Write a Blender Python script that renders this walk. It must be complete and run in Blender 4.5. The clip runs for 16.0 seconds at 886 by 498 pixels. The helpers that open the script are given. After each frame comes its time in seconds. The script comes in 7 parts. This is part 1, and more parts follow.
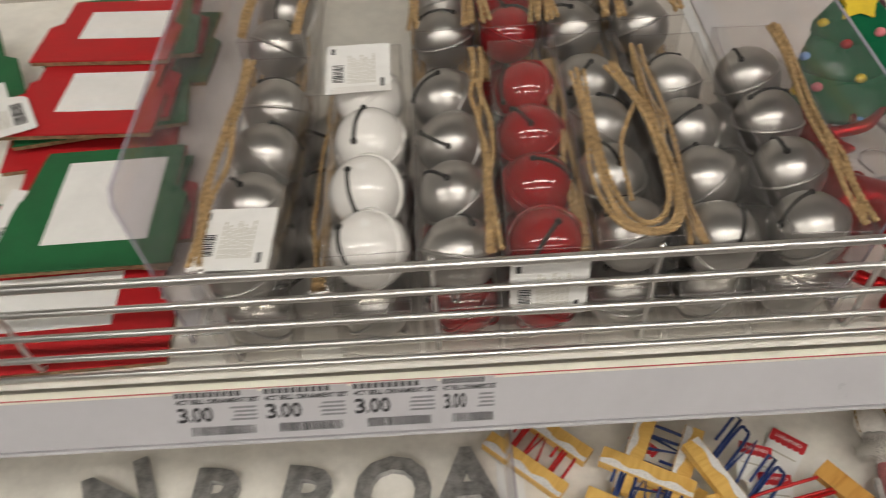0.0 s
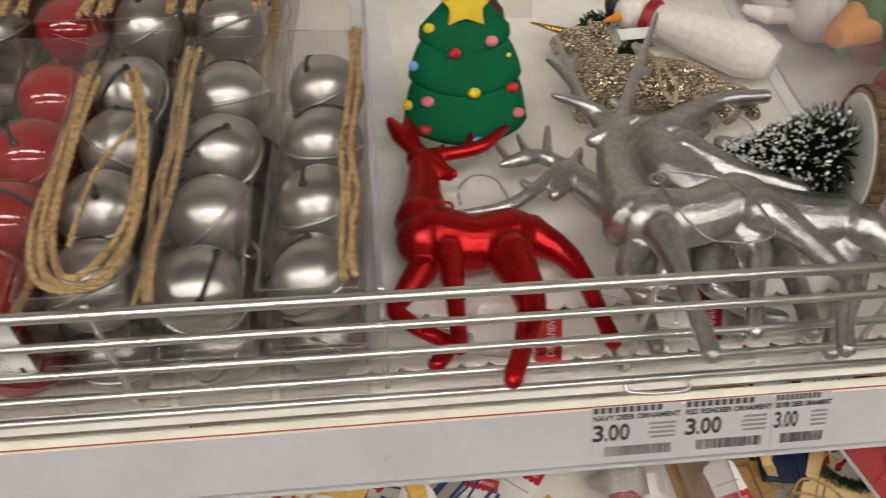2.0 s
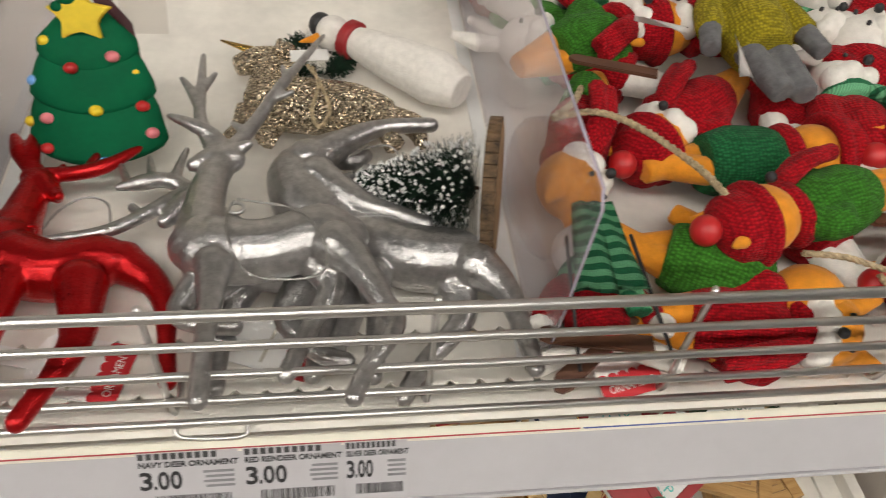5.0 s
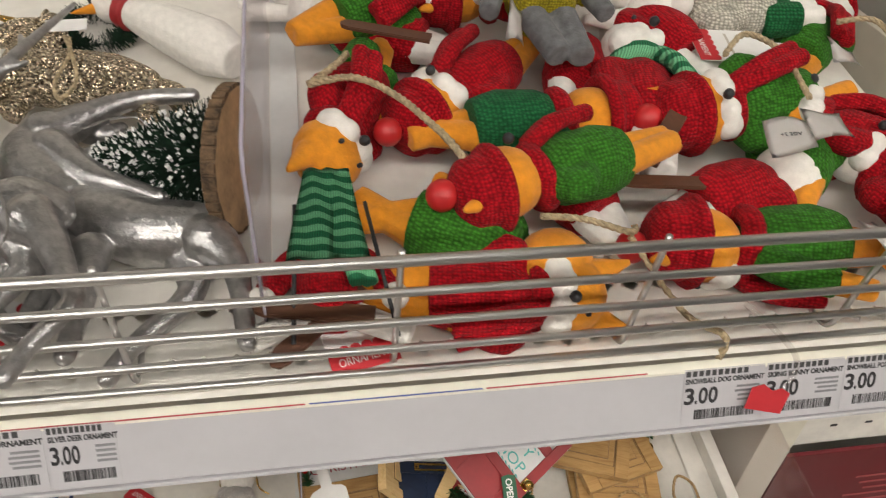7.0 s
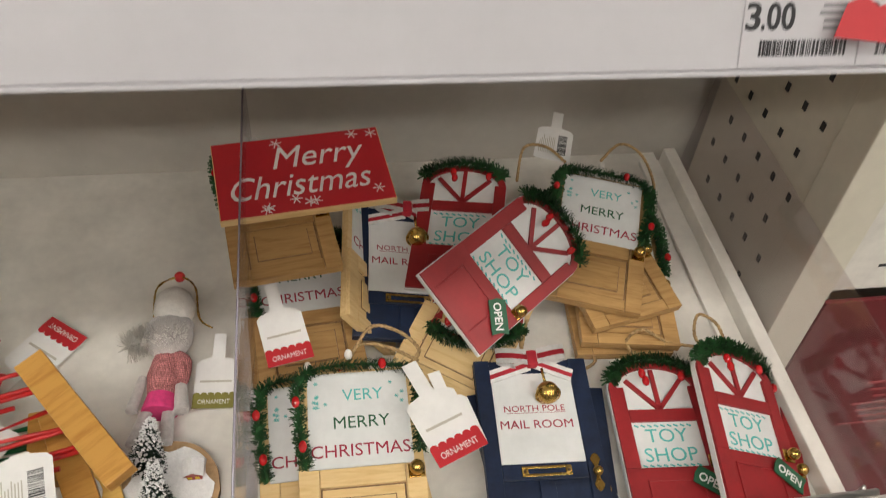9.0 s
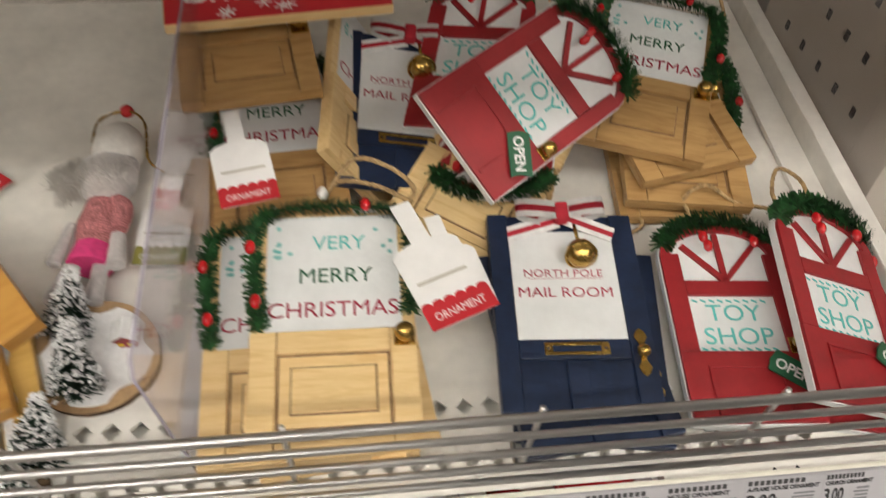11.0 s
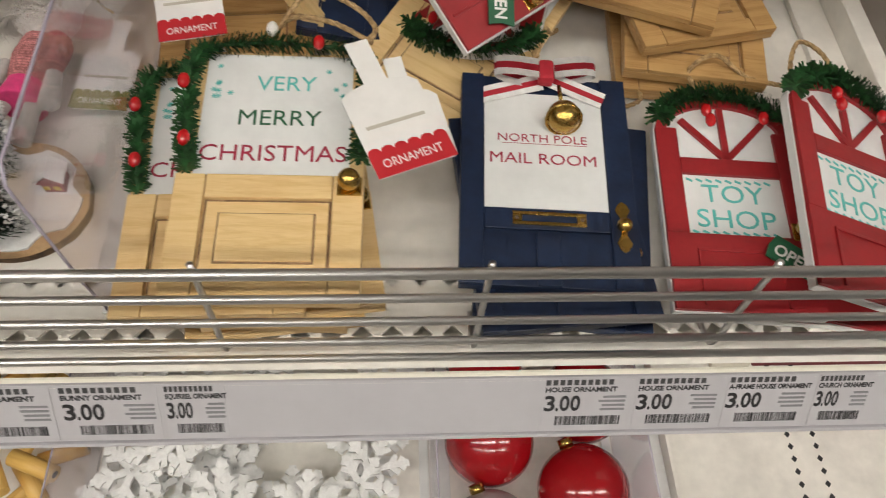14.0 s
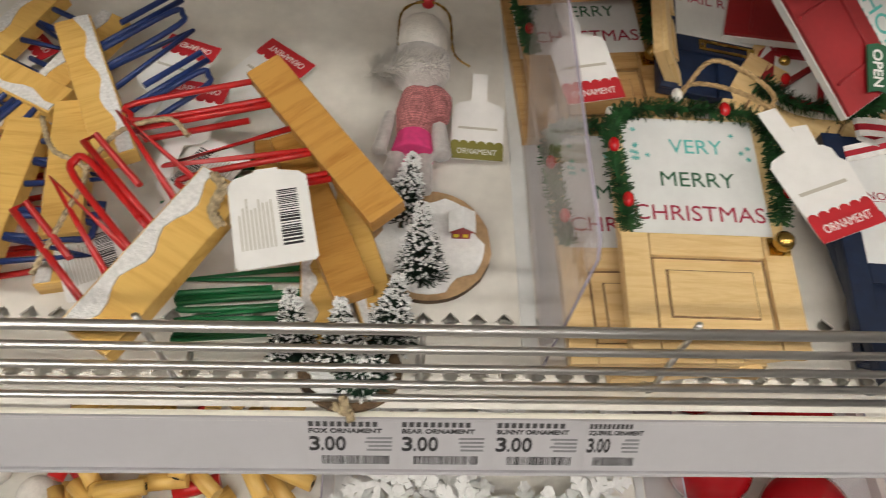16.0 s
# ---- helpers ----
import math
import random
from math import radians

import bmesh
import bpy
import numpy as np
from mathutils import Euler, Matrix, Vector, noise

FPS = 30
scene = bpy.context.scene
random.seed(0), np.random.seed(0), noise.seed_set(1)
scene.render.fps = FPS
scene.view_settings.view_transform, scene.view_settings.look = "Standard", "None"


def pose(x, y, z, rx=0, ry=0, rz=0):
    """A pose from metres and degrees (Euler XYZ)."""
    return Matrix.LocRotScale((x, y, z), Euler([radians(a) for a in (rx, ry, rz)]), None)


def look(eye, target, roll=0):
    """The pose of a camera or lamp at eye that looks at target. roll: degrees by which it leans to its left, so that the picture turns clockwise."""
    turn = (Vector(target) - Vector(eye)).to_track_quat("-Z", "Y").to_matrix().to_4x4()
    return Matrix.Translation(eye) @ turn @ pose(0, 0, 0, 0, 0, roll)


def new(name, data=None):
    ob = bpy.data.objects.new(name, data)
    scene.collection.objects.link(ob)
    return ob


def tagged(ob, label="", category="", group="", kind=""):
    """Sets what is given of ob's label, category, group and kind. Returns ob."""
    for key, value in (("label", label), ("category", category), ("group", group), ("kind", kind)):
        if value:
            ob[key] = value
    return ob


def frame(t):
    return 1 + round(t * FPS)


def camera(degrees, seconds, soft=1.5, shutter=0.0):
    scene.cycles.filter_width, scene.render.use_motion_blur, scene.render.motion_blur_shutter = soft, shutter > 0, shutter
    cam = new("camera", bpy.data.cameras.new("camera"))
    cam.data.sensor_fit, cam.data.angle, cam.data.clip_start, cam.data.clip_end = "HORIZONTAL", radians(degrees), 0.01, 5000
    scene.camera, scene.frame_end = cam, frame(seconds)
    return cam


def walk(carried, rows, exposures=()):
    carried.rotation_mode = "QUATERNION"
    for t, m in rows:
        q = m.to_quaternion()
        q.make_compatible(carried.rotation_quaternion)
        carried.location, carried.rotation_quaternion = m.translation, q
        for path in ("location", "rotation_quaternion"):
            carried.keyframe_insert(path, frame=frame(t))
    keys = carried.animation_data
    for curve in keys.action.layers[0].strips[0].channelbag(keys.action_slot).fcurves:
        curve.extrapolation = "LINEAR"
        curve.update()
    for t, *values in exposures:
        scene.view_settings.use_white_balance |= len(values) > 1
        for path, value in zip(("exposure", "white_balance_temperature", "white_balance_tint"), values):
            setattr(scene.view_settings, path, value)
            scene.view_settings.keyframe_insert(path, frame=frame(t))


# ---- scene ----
cam = camera(59.6, 16.0, soft=1.0, shutter=0.5)
PATH = [
    (0, (-0.022, -0.002, 1.648), (-0.047, 1.511, 0.34), -4.0),
    (0.5, (0.037, 0.044, 1.633), (0.106, 1.527, 0.293), -2.4),
    (1, (0.112, 0.07, 1.616), (0.193, 1.566, 0.29), -2.6),
    (1.5, (0.183, 0.078, 1.615), (0.289, 1.562, 0.279), -1.5),
    (2, (0.236, 0.072, 1.609), (0.405, 1.554, 0.277), 1.1),
    (2.5, (0.289, 0.073, 1.601), (0.465, 1.573, 0.289), 2.2),
    (3, (0.314, 0.074, 1.595), (0.483, 1.572, 0.281), 2.8),
    (3.5, (0.331, 0.074, 1.591), (0.497, 1.57, 0.274), 3.1),
    (4, (0.369, 0.079, 1.594), (0.547, 1.574, 0.278), 3.4),
    (4.5, (0.427, 0.077, 1.599), (0.635, 1.578, 0.294), 4.0),
    (5, (0.469, 0.075, 1.603), (0.719, 1.583, 0.314), 4.6),
    (5.2, (0.486, 0.075, 1.603), (0.747, 1.583, 0.315), 4.7),
    (7.3, (0.623, 0.058, 1.582), (0.96, 1.534, 0.275), 5.1),
    (7.5, (0.632, 0.055, 1.563), (0.969, 1.527, 0.253), 5.1),
    (8, (0.646, 0.054, 1.498), (0.979, 1.499, 0.157), 5.1),
    (8.5, (0.645, 0.06, 1.428), (0.976, 1.466, 0.044), 5.4),
    (8.7, (0.646, 0.059, 1.401), (0.974, 1.475, 0.027), 5.4),
    (10.8, (0.666, 0.096, 1.218), (0.93, 1.44, -0.239), 4.8),
    (11, (0.69, 0.104, 1.198), (0.912, 1.428, -0.284), 4.2),
    (11.5, (0.727, 0.107, 1.167), (0.927, 1.368, -0.372), 4.5),
    (12, (0.745, 0.121, 1.163), (0.945, 1.386, -0.373), 4.7),
    (12.5, (0.754, 0.119, 1.135), (0.948, 1.352, -0.427), 5.3),
    (13, (0.762, 0.114, 1.117), (0.936, 1.34, -0.454), 5.2),
    (13.5, (0.754, 0.107, 1.118), (0.917, 1.32, -0.464), 5.5),
    (14, (0.735, 0.097, 1.125), (0.885, 1.31, -0.458), 5.4),
    (14.5, (0.69, 0.099, 1.138), (0.823, 1.33, -0.433), 5.0),
    (15, (0.619, 0.103, 1.151), (0.73, 1.337, -0.419), 4.4),
    (15.5, (0.547, 0.104, 1.162), (0.663, 1.333, -0.411), 5.1),
    (16, (0.499, 0.105, 1.163), (0.593, 1.317, -0.425), 4.7),
]
walk(cam, [(t, look(eye, target, roll)) for t, eye, target, roll in PATH], [(0, -0.2), (1.5, -0.1), (4, 0.05), (7.5, 0.08), (8.7, 0.12), (10.8, 0.16), (12.5, 0.11), (14.5, 0.03), (16, -0.02)])

# ---- light ----
world = bpy.data.worlds.new("store_air")
scene.world = world
world.use_nodes = True
world.node_tree.nodes["Background"].inputs["Color"].default_value = (1.0, 0.95, 0.88, 1)
world.node_tree.nodes["Background"].inputs["Strength"].default_value = 0.006


# ---- materials ----
def material(name, color, rough=0.5, metal=0.0, vary=0.08, scale=40.0, bump=0.0, bump_scale=200.0, spec=0.5, coat=0.0, stretch=(1, 1, 1), dark=None, transmission=0.0, sheen=0.0):
    """A surface of one base colour with grain at two scales, bump and worn gloss."""
    m = bpy.data.materials.new(name)
    m.use_nodes = True
    nt = m.node_tree
    b = nt.nodes["Principled BSDF"]
    co = nt.nodes.new("ShaderNodeTexCoord")
    mp = nt.nodes.new("ShaderNodeMapping")
    mp.inputs["Scale"].default_value = stretch
    nt.links.new(co.outputs["Object"], mp.inputs["Vector"])
    n1 = nt.nodes.new("ShaderNodeTexNoise")
    n1.inputs["Scale"].default_value, n1.inputs["Detail"].default_value = scale, 6
    n2 = nt.nodes.new("ShaderNodeTexNoise")
    n2.inputs["Scale"].default_value, n2.inputs["Detail"].default_value = scale * 6, 4
    nt.links.new(mp.outputs["Vector"], n1.inputs["Vector"])
    nt.links.new(mp.outputs["Vector"], n2.inputs["Vector"])
    add = nt.nodes.new("ShaderNodeMath")
    add.operation = "MULTIPLY_ADD"
    add.inputs[1].default_value = 0.35
    nt.links.new(n2.outputs["Fac"], add.inputs[0])
    nt.links.new(n1.outputs["Fac"], add.inputs[2])
    ramp = nt.nodes.new("ShaderNodeValToRGB")
    lo = dark or tuple(c * (1 - 2.2 * vary) for c in color)
    hi = tuple(min(1.0, c * (1 + vary)) for c in color)
    ramp.color_ramp.elements[0].position, ramp.color_ramp.elements[0].color = 0.38, (*lo, 1)
    ramp.color_ramp.elements[1].position, ramp.color_ramp.elements[1].color = 0.9, (*hi, 1)
    nt.links.new(add.outputs[0], ramp.inputs["Fac"])
    nt.links.new(ramp.outputs["Color"], b.inputs["Base Color"])
    rr = nt.nodes.new("ShaderNodeMapRange")
    rr.inputs["To Min"].default_value, rr.inputs["To Max"].default_value = max(0.02, rough - 0.08), min(1.0, rough + 0.1)
    nt.links.new(n1.outputs["Fac"], rr.inputs["Value"])
    nt.links.new(rr.outputs["Result"], b.inputs["Roughness"])
    b.inputs["Metallic"].default_value = metal
    b.inputs["Specular IOR Level"].default_value = spec
    b.inputs["Coat Weight"].default_value = coat
    b.inputs["Transmission Weight"].default_value = transmission
    b.inputs["Sheen Weight"].default_value = sheen
    if bump:
        n3 = nt.nodes.new("ShaderNodeTexNoise")
        n3.inputs["Scale"].default_value, n3.inputs["Detail"].default_value = bump_scale, 5
        nt.links.new(mp.outputs["Vector"], n3.inputs["Vector"])
        bn = nt.nodes.new("ShaderNodeBump")
        bn.inputs["Strength"].default_value, bn.inputs["Distance"].default_value = bump, 0.001
        nt.links.new(n3.outputs["Fac"], bn.inputs["Height"])
        nt.links.new(bn.outputs["Normal"], b.inputs["Normal"])
    return m


def wood_material(name, light, dark, ring=26.0, rough=0.42, grain_axis=0):
    m = bpy.data.materials.new(name)
    m.use_nodes = True
    nt = m.node_tree
    b = nt.nodes["Principled BSDF"]
    co = nt.nodes.new("ShaderNodeTexCoord")
    info = nt.nodes.new("ShaderNodeObjectInfo")
    off = nt.nodes.new("ShaderNodeVectorMath")
    off.operation = "MULTIPLY_ADD"
    off.inputs[1].default_value = (3.1, 1.7, 2.3)
    nt.links.new(info.outputs["Random"], off.inputs[0])
    nt.links.new(co.outputs["Object"], off.inputs[2])
    mp = nt.nodes.new("ShaderNodeMapping")
    sc = [9.0, 9.0, 9.0]
    sc[grain_axis] = 1.0
    mp.inputs["Scale"].default_value = sc
    nt.links.new(off.outputs[0], mp.inputs["Vector"])
    n0 = nt.nodes.new("ShaderNodeTexNoise")
    n0.inputs["Scale"].default_value, n0.inputs["Detail"].default_value, n0.inputs["Distortion"].default_value = ring, 8, 1.2
    nt.links.new(mp.outputs["Vector"], n0.inputs["Vector"])
    n1 = nt.nodes.new("ShaderNodeTexNoise")
    n1.inputs["Scale"].default_value, n1.inputs["Detail"].default_value = ring * 7, 3
    nt.links.new(mp.outputs["Vector"], n1.inputs["Vector"])
    mix = nt.nodes.new("ShaderNodeMath")
    mix.operation = "MULTIPLY_ADD"
    mix.inputs[1].default_value = 0.3
    nt.links.new(n1.outputs["Fac"], mix.inputs[0])
    nt.links.new(n0.outputs["Fac"], mix.inputs[2])
    ramp = nt.nodes.new("ShaderNodeValToRGB")
    ramp.color_ramp.elements[0].position, ramp.color_ramp.elements[0].color = 0.42, (*dark, 1)
    ramp.color_ramp.elements[1].position, ramp.color_ramp.elements[1].color = 0.72, (*light, 1)
    nt.links.new(mix.outputs[0], ramp.inputs["Fac"])
    nt.links.new(ramp.outputs["Color"], b.inputs["Base Color"])
    b.inputs["Roughness"].default_value = rough
    bn = nt.nodes.new("ShaderNodeBump")
    bn.inputs["Strength"].default_value, bn.inputs["Distance"].default_value = 0.25, 0.0006
    nt.links.new(n1.outputs["Fac"], bn.inputs["Height"])
    nt.links.new(bn.outputs["Normal"], b.inputs["Normal"])
    return m


def clear_material(name, tint, rough=0.03, clear=0.8, haze=0.0):
    """Thin clear plastic: mostly see-through, with gloss by Fresnel and a little milky haze."""
    m = bpy.data.materials.new(name)
    m.use_nodes = True
    nt = m.node_tree
    nt.nodes.remove(nt.nodes["Principled BSDF"])
    out = nt.nodes["Material Output"]
    tr = nt.nodes.new("ShaderNodeBsdfTransparent")
    tr.inputs["Color"].default_value = (*tint, 1)
    gl = nt.nodes.new("ShaderNodeBsdfGlossy")
    gl.inputs["Roughness"].default_value = rough
    df = nt.nodes.new("ShaderNodeBsdfDiffuse")
    df.inputs["Color"].default_value = (0.85, 0.82, 0.84, 1)
    lw = nt.nodes.new("ShaderNodeLayerWeight")
    lw.inputs["Blend"].default_value = 0.5
    pw = nt.nodes.new("ShaderNodeMath")
    pw.operation = "POWER"
    pw.inputs[1].default_value = 4.0
    nt.links.new(lw.outputs["Facing"], pw.inputs[0])
    fr = nt.nodes.new("ShaderNodeMath")
    fr.operation = "MULTIPLY_ADD"
    fr.inputs[1].default_value, fr.inputs[2].default_value = 0.5, 0.06
    nt.links.new(pw.outputs[0], fr.inputs[0])
    bump_n = nt.nodes.new("ShaderNodeTexNoise")
    bump_n.inputs["Scale"].default_value = 30
    co = nt.nodes.new("ShaderNodeTexCoord")
    nt.links.new(co.outputs["Object"], bump_n.inputs["Vector"])
    bn = nt.nodes.new("ShaderNodeBump")
    bn.inputs["Strength"].default_value, bn.inputs["Distance"].default_value = 0.35, 0.002
    nt.links.new(bump_n.outputs["Fac"], bn.inputs["Height"])
    nt.links.new(bn.outputs["Normal"], gl.inputs["Normal"])
    mh = nt.nodes.new("ShaderNodeMixShader")
    mh.inputs["Fac"].default_value = haze
    nt.links.new(tr.outputs[0], mh.inputs[1])
    nt.links.new(df.outputs[0], mh.inputs[2])
    mg = nt.nodes.new("ShaderNodeMixShader")
    nt.links.new(fr.outputs[0], mg.inputs["Fac"])
    nt.links.new(mh.outputs[0], mg.inputs[1])
    nt.links.new(gl.outputs[0], mg.inputs[2])
    nt.links.new(mg.outputs[0], out.inputs["Surface"])
    return m


def glow(name, color, strength):
    m = bpy.data.materials.new(name)
    m.use_nodes = True
    nt = m.node_tree
    b = nt.nodes["Principled BSDF"]
    b.inputs["Base Color"].default_value = (*color, 1)
    b.inputs["Emission Color"].default_value = (*color, 1)
    b.inputs["Emission Strength"].default_value = strength
    return m


SHELF_WHITE = material("shelf_enamel", (0.78, 0.75, 0.69), 0.38, vary=0.09, scale=16, bump=0.05, bump_scale=400)
STRIP_WHITE = material("label_holder_plastic", (0.475, 0.465, 0.485), 0.3, vary=0.03, scale=20)
RAIL_CREAM = material("rail_enamel", (0.80, 0.77, 0.66), 0.35, vary=0.06, scale=25)
STEEL = material("wire_steel", (0.70, 0.685, 0.67), 0.37, metal=1.0, vary=0.06, scale=12)
PEG_GREY = material("pegboard_paint", (0.55, 0.52, 0.47), 0.55, vary=0.06, scale=10)
UPRIGHT_CREAM = material("upright_enamel", (0.70, 0.66, 0.55), 0.4, vary=0.06, scale=10)
FLOOR_TILE = material("floor_vinyl", (0.27, 0.25, 0.22), 0.3, vary=0.12, scale=6)
CEILING = material("ceiling_board", (0.13, 0.125, 0.12), 0.8, vary=0.05, scale=20)
ACRYLIC = clear_material("acrylic_sheet", (0.93, 0.91, 0.93), 0.05, haze=0.065)
CLEAR_SHEET = clear_material("clear_sheet", (0.94, 0.92, 0.93), 0.05, haze=0.012)
ACRYLIC_EDGE = material("acrylic_edge", (0.52, 0.48, 0.58), 0.2, vary=0.1, scale=60, transmission=0.3)
RED_PRINT = material("red_line_ink", (0.42, 0.04, 0.05), 0.4, vary=0.05)
BLUE_PRINT = material("blue_line_ink", (0.08, 0.12, 0.35), 0.4, vary=0.05)
BLACK_INK = material("black_ink", (0.02, 0.02, 0.022), 0.5, vary=0.05)
GREY_INK = material("grey_ink", (0.16, 0.16, 0.165), 0.5, vary=0.05)
PAPER = material("white_paper", (0.80, 0.79, 0.77), 0.55, vary=0.04, scale=30)
PANEL_WHITE = material("printed_white_panel", (0.72, 0.73, 0.72), 0.45, vary=0.05, scale=30)
POSTER_RED = material("poster_red", (0.13, 0.006, 0.012), 0.5, vary=0.1, scale=8)
LAMP_WHITE = glow("lamp_diffuser", (1.0, 0.95, 0.87), 20.0)
FAR_GOODS = material("far_goods", (0.12, 0.09, 0.08), 0.6, vary=0.5, scale=4)


# ---- building helpers ----
def mesh_object(name, bm, mats, parent=None, smooth=False):
    me = bpy.data.meshes.new(name)
    bm.to_mesh(me)
    bm.free()
    for m in (mats if isinstance(mats, (list, tuple)) else [mats]):
        me.materials.append(m)
    if smooth:
        for p in me.polygons:
            p.use_smooth = True
    ob = new(name, me)
    if parent is not None:
        ob.parent = parent
    return ob


def part(name, bm, mat, parent, label="", smooth=False):
    ob = mesh_object(name, bm, mat, parent, smooth)
    return tagged(ob, label) if label else ob


def thing(name, m, label, category, group="", kind=""):
    ob = new(name)
    ob.empty_display_size = 0.02
    ob.matrix_world = m
    return tagged(ob, label, category, group, kind)


def box(bm, x0, x1, y0, y1, z0, z1, mat=0, m=None, bevel=0.0):
    vs = [bm.verts.new((x, y, z)) for x in (x0, x1) for y in (y0, y1) for z in (z0, z1)]
    fs = []
    for q in ((0, 1, 3, 2), (4, 6, 7, 5), (0, 4, 5, 1), (2, 3, 7, 6), (0, 2, 6, 4), (1, 5, 7, 3)):
        f = bm.faces.new([vs[i] for i in q])
        f.material_index = mat
        fs.append(f)
    if bevel:
        r = bmesh.ops.bevel(bm, geom=list({e for f in fs for e in f.edges}), offset=bevel, segments=2, affect="EDGES", profile=0.6)
        fs = r["faces"]
        vs = list({v for f in fs for v in f.verts} | {v for v in vs if v.is_valid})
        for f in {f for v in vs for f in v.link_faces}:
            f.material_index = mat
    if m is not None:
        bmesh.ops.transform(bm, matrix=m, verts=[v for v in vs if v.is_valid])
    return vs


def prism(bm, outline, z0, z1, mat=0, m=None, side_mat=None):
    """A flat plate with any outline, given counter-clockwise."""
    lo = [bm.verts.new((x, y, z0)) for x, y in outline]
    hi = [bm.verts.new((x, y, z1)) for x, y in outline]
    bm.faces.new(hi).material_index = mat
    bm.faces.new(lo[::-1]).material_index = mat
    n = len(outline)
    for i in range(n):
        j = (i + 1) % n
        bm.faces.new((lo[i], lo[j], hi[j], hi[i])).material_index = mat if side_mat is None else side_mat
    if m is not None:
        bmesh.ops.transform(bm, matrix=m, verts=lo + hi)
    return lo + hi


def tube(bm, points, radius, sides=8, mat=0, closed=False, caps=True):
    """A round rod along points; radius may be one number or one for each point."""
    pts = [Vector(p) for p in points]
    n = len(pts)
    rs = radius if isinstance(radius, (list, tuple)) else [radius] * n
    rings, side = [], None
    for i, p in enumerate(pts):
        a = pts[(i - 1) % n] if closed or i > 0 else p
        b = pts[(i + 1) % n] if closed or i < n - 1 else p
        d = (b - a).normalized() if (b - a).length > 1e-9 else Vector((0, 0, 1))
        if side is None:
            side = d.orthogonal().normalized()
        side = (side - d * side.dot(d))
        side = side.normalized() if side.length > 1e-6 else d.orthogonal().normalized()
        up = d.cross(side)
        rings.append([bm.verts.new(p + rs[i] * (math.cos(2 * math.pi * k / sides) * side + math.sin(2 * math.pi * k / sides) * up)) for k in range(sides)])
    for i in range(n if closed else n - 1):
        r, s = rings[i], rings[(i + 1) % n]
        for k in range(sides):
            f = bm.faces.new((r[k], r[(k + 1) % sides], s[(k + 1) % sides], s[k]))
            f.material_index, f.smooth = mat, True
    if caps and not closed:
        for ring, flip in ((rings[0], True), (rings[-1], False)):
            bm.faces.new(ring[::-1] if flip else ring).material_index = mat
    return [v for r in rings for v in r]


def smooth_path(points, steps=6, closed=False):
    """A rounded line through points."""
    pts = [Vector(p) for p in points]
    n, out = len(pts), []
    for i in range(n if closed else n - 1):
        p0 = pts[(i - 1) % n] if closed or i > 0 else pts[i]
        p1, p2 = pts[i], pts[(i + 1) % n]
        p3 = pts[(i + 2) % n] if closed or i + 2 < n else p2
        for s in range(steps):
            t = s / steps
            out.append(0.5 * (2 * p1 + (p2 - p0) * t + (2 * p0 - 5 * p1 + 4 * p2 - p3) * t * t + (3 * p1 - p0 - 3 * p2 + p3) * t ** 3))
    if not closed:
        out.append(pts[-1])
    return out


def ball(bm, c, r, mat=0, seg=14, squash=(1, 1, 1), m=None):
    mm = Matrix.Translation(c) @ (m or Matrix()) @ Matrix.Diagonal((r * squash[0], r * squash[1], r * squash[2], 1))
    res = bmesh.ops.create_uvsphere(bm, u_segments=seg, v_segments=max(6, seg * 2 // 3), radius=1, matrix=mm)
    for f in {f for v in res["verts"] for f in v.link_faces}:
        f.material_index, f.smooth = mat, True
    return res["verts"]


def cyl(bm, c0, c1, r0, r1=None, sides=16, mat=0):
    return tube(bm, [c0, c1], [r0, r0 if r1 is None else r1], sides, mat)


# ---- the shelves' own frames: x along the shelf, y into it, z off its floor ----
SHELF_A = pose(0, 0.345, 1.248, 8.0)
SHELF_B = pose(0, 0.315, 0.735, 6.0)
SHELF_C = pose(0, 0.305, 0.27, 4.0)
LEFT, RIGHT, DEPTH = -0.95, 1.085, 0.50


def on(shelf, x, y, z, rx=0, ry=0, rz=0):
    return shelf @ pose(x, y, z, rx, ry, rz)


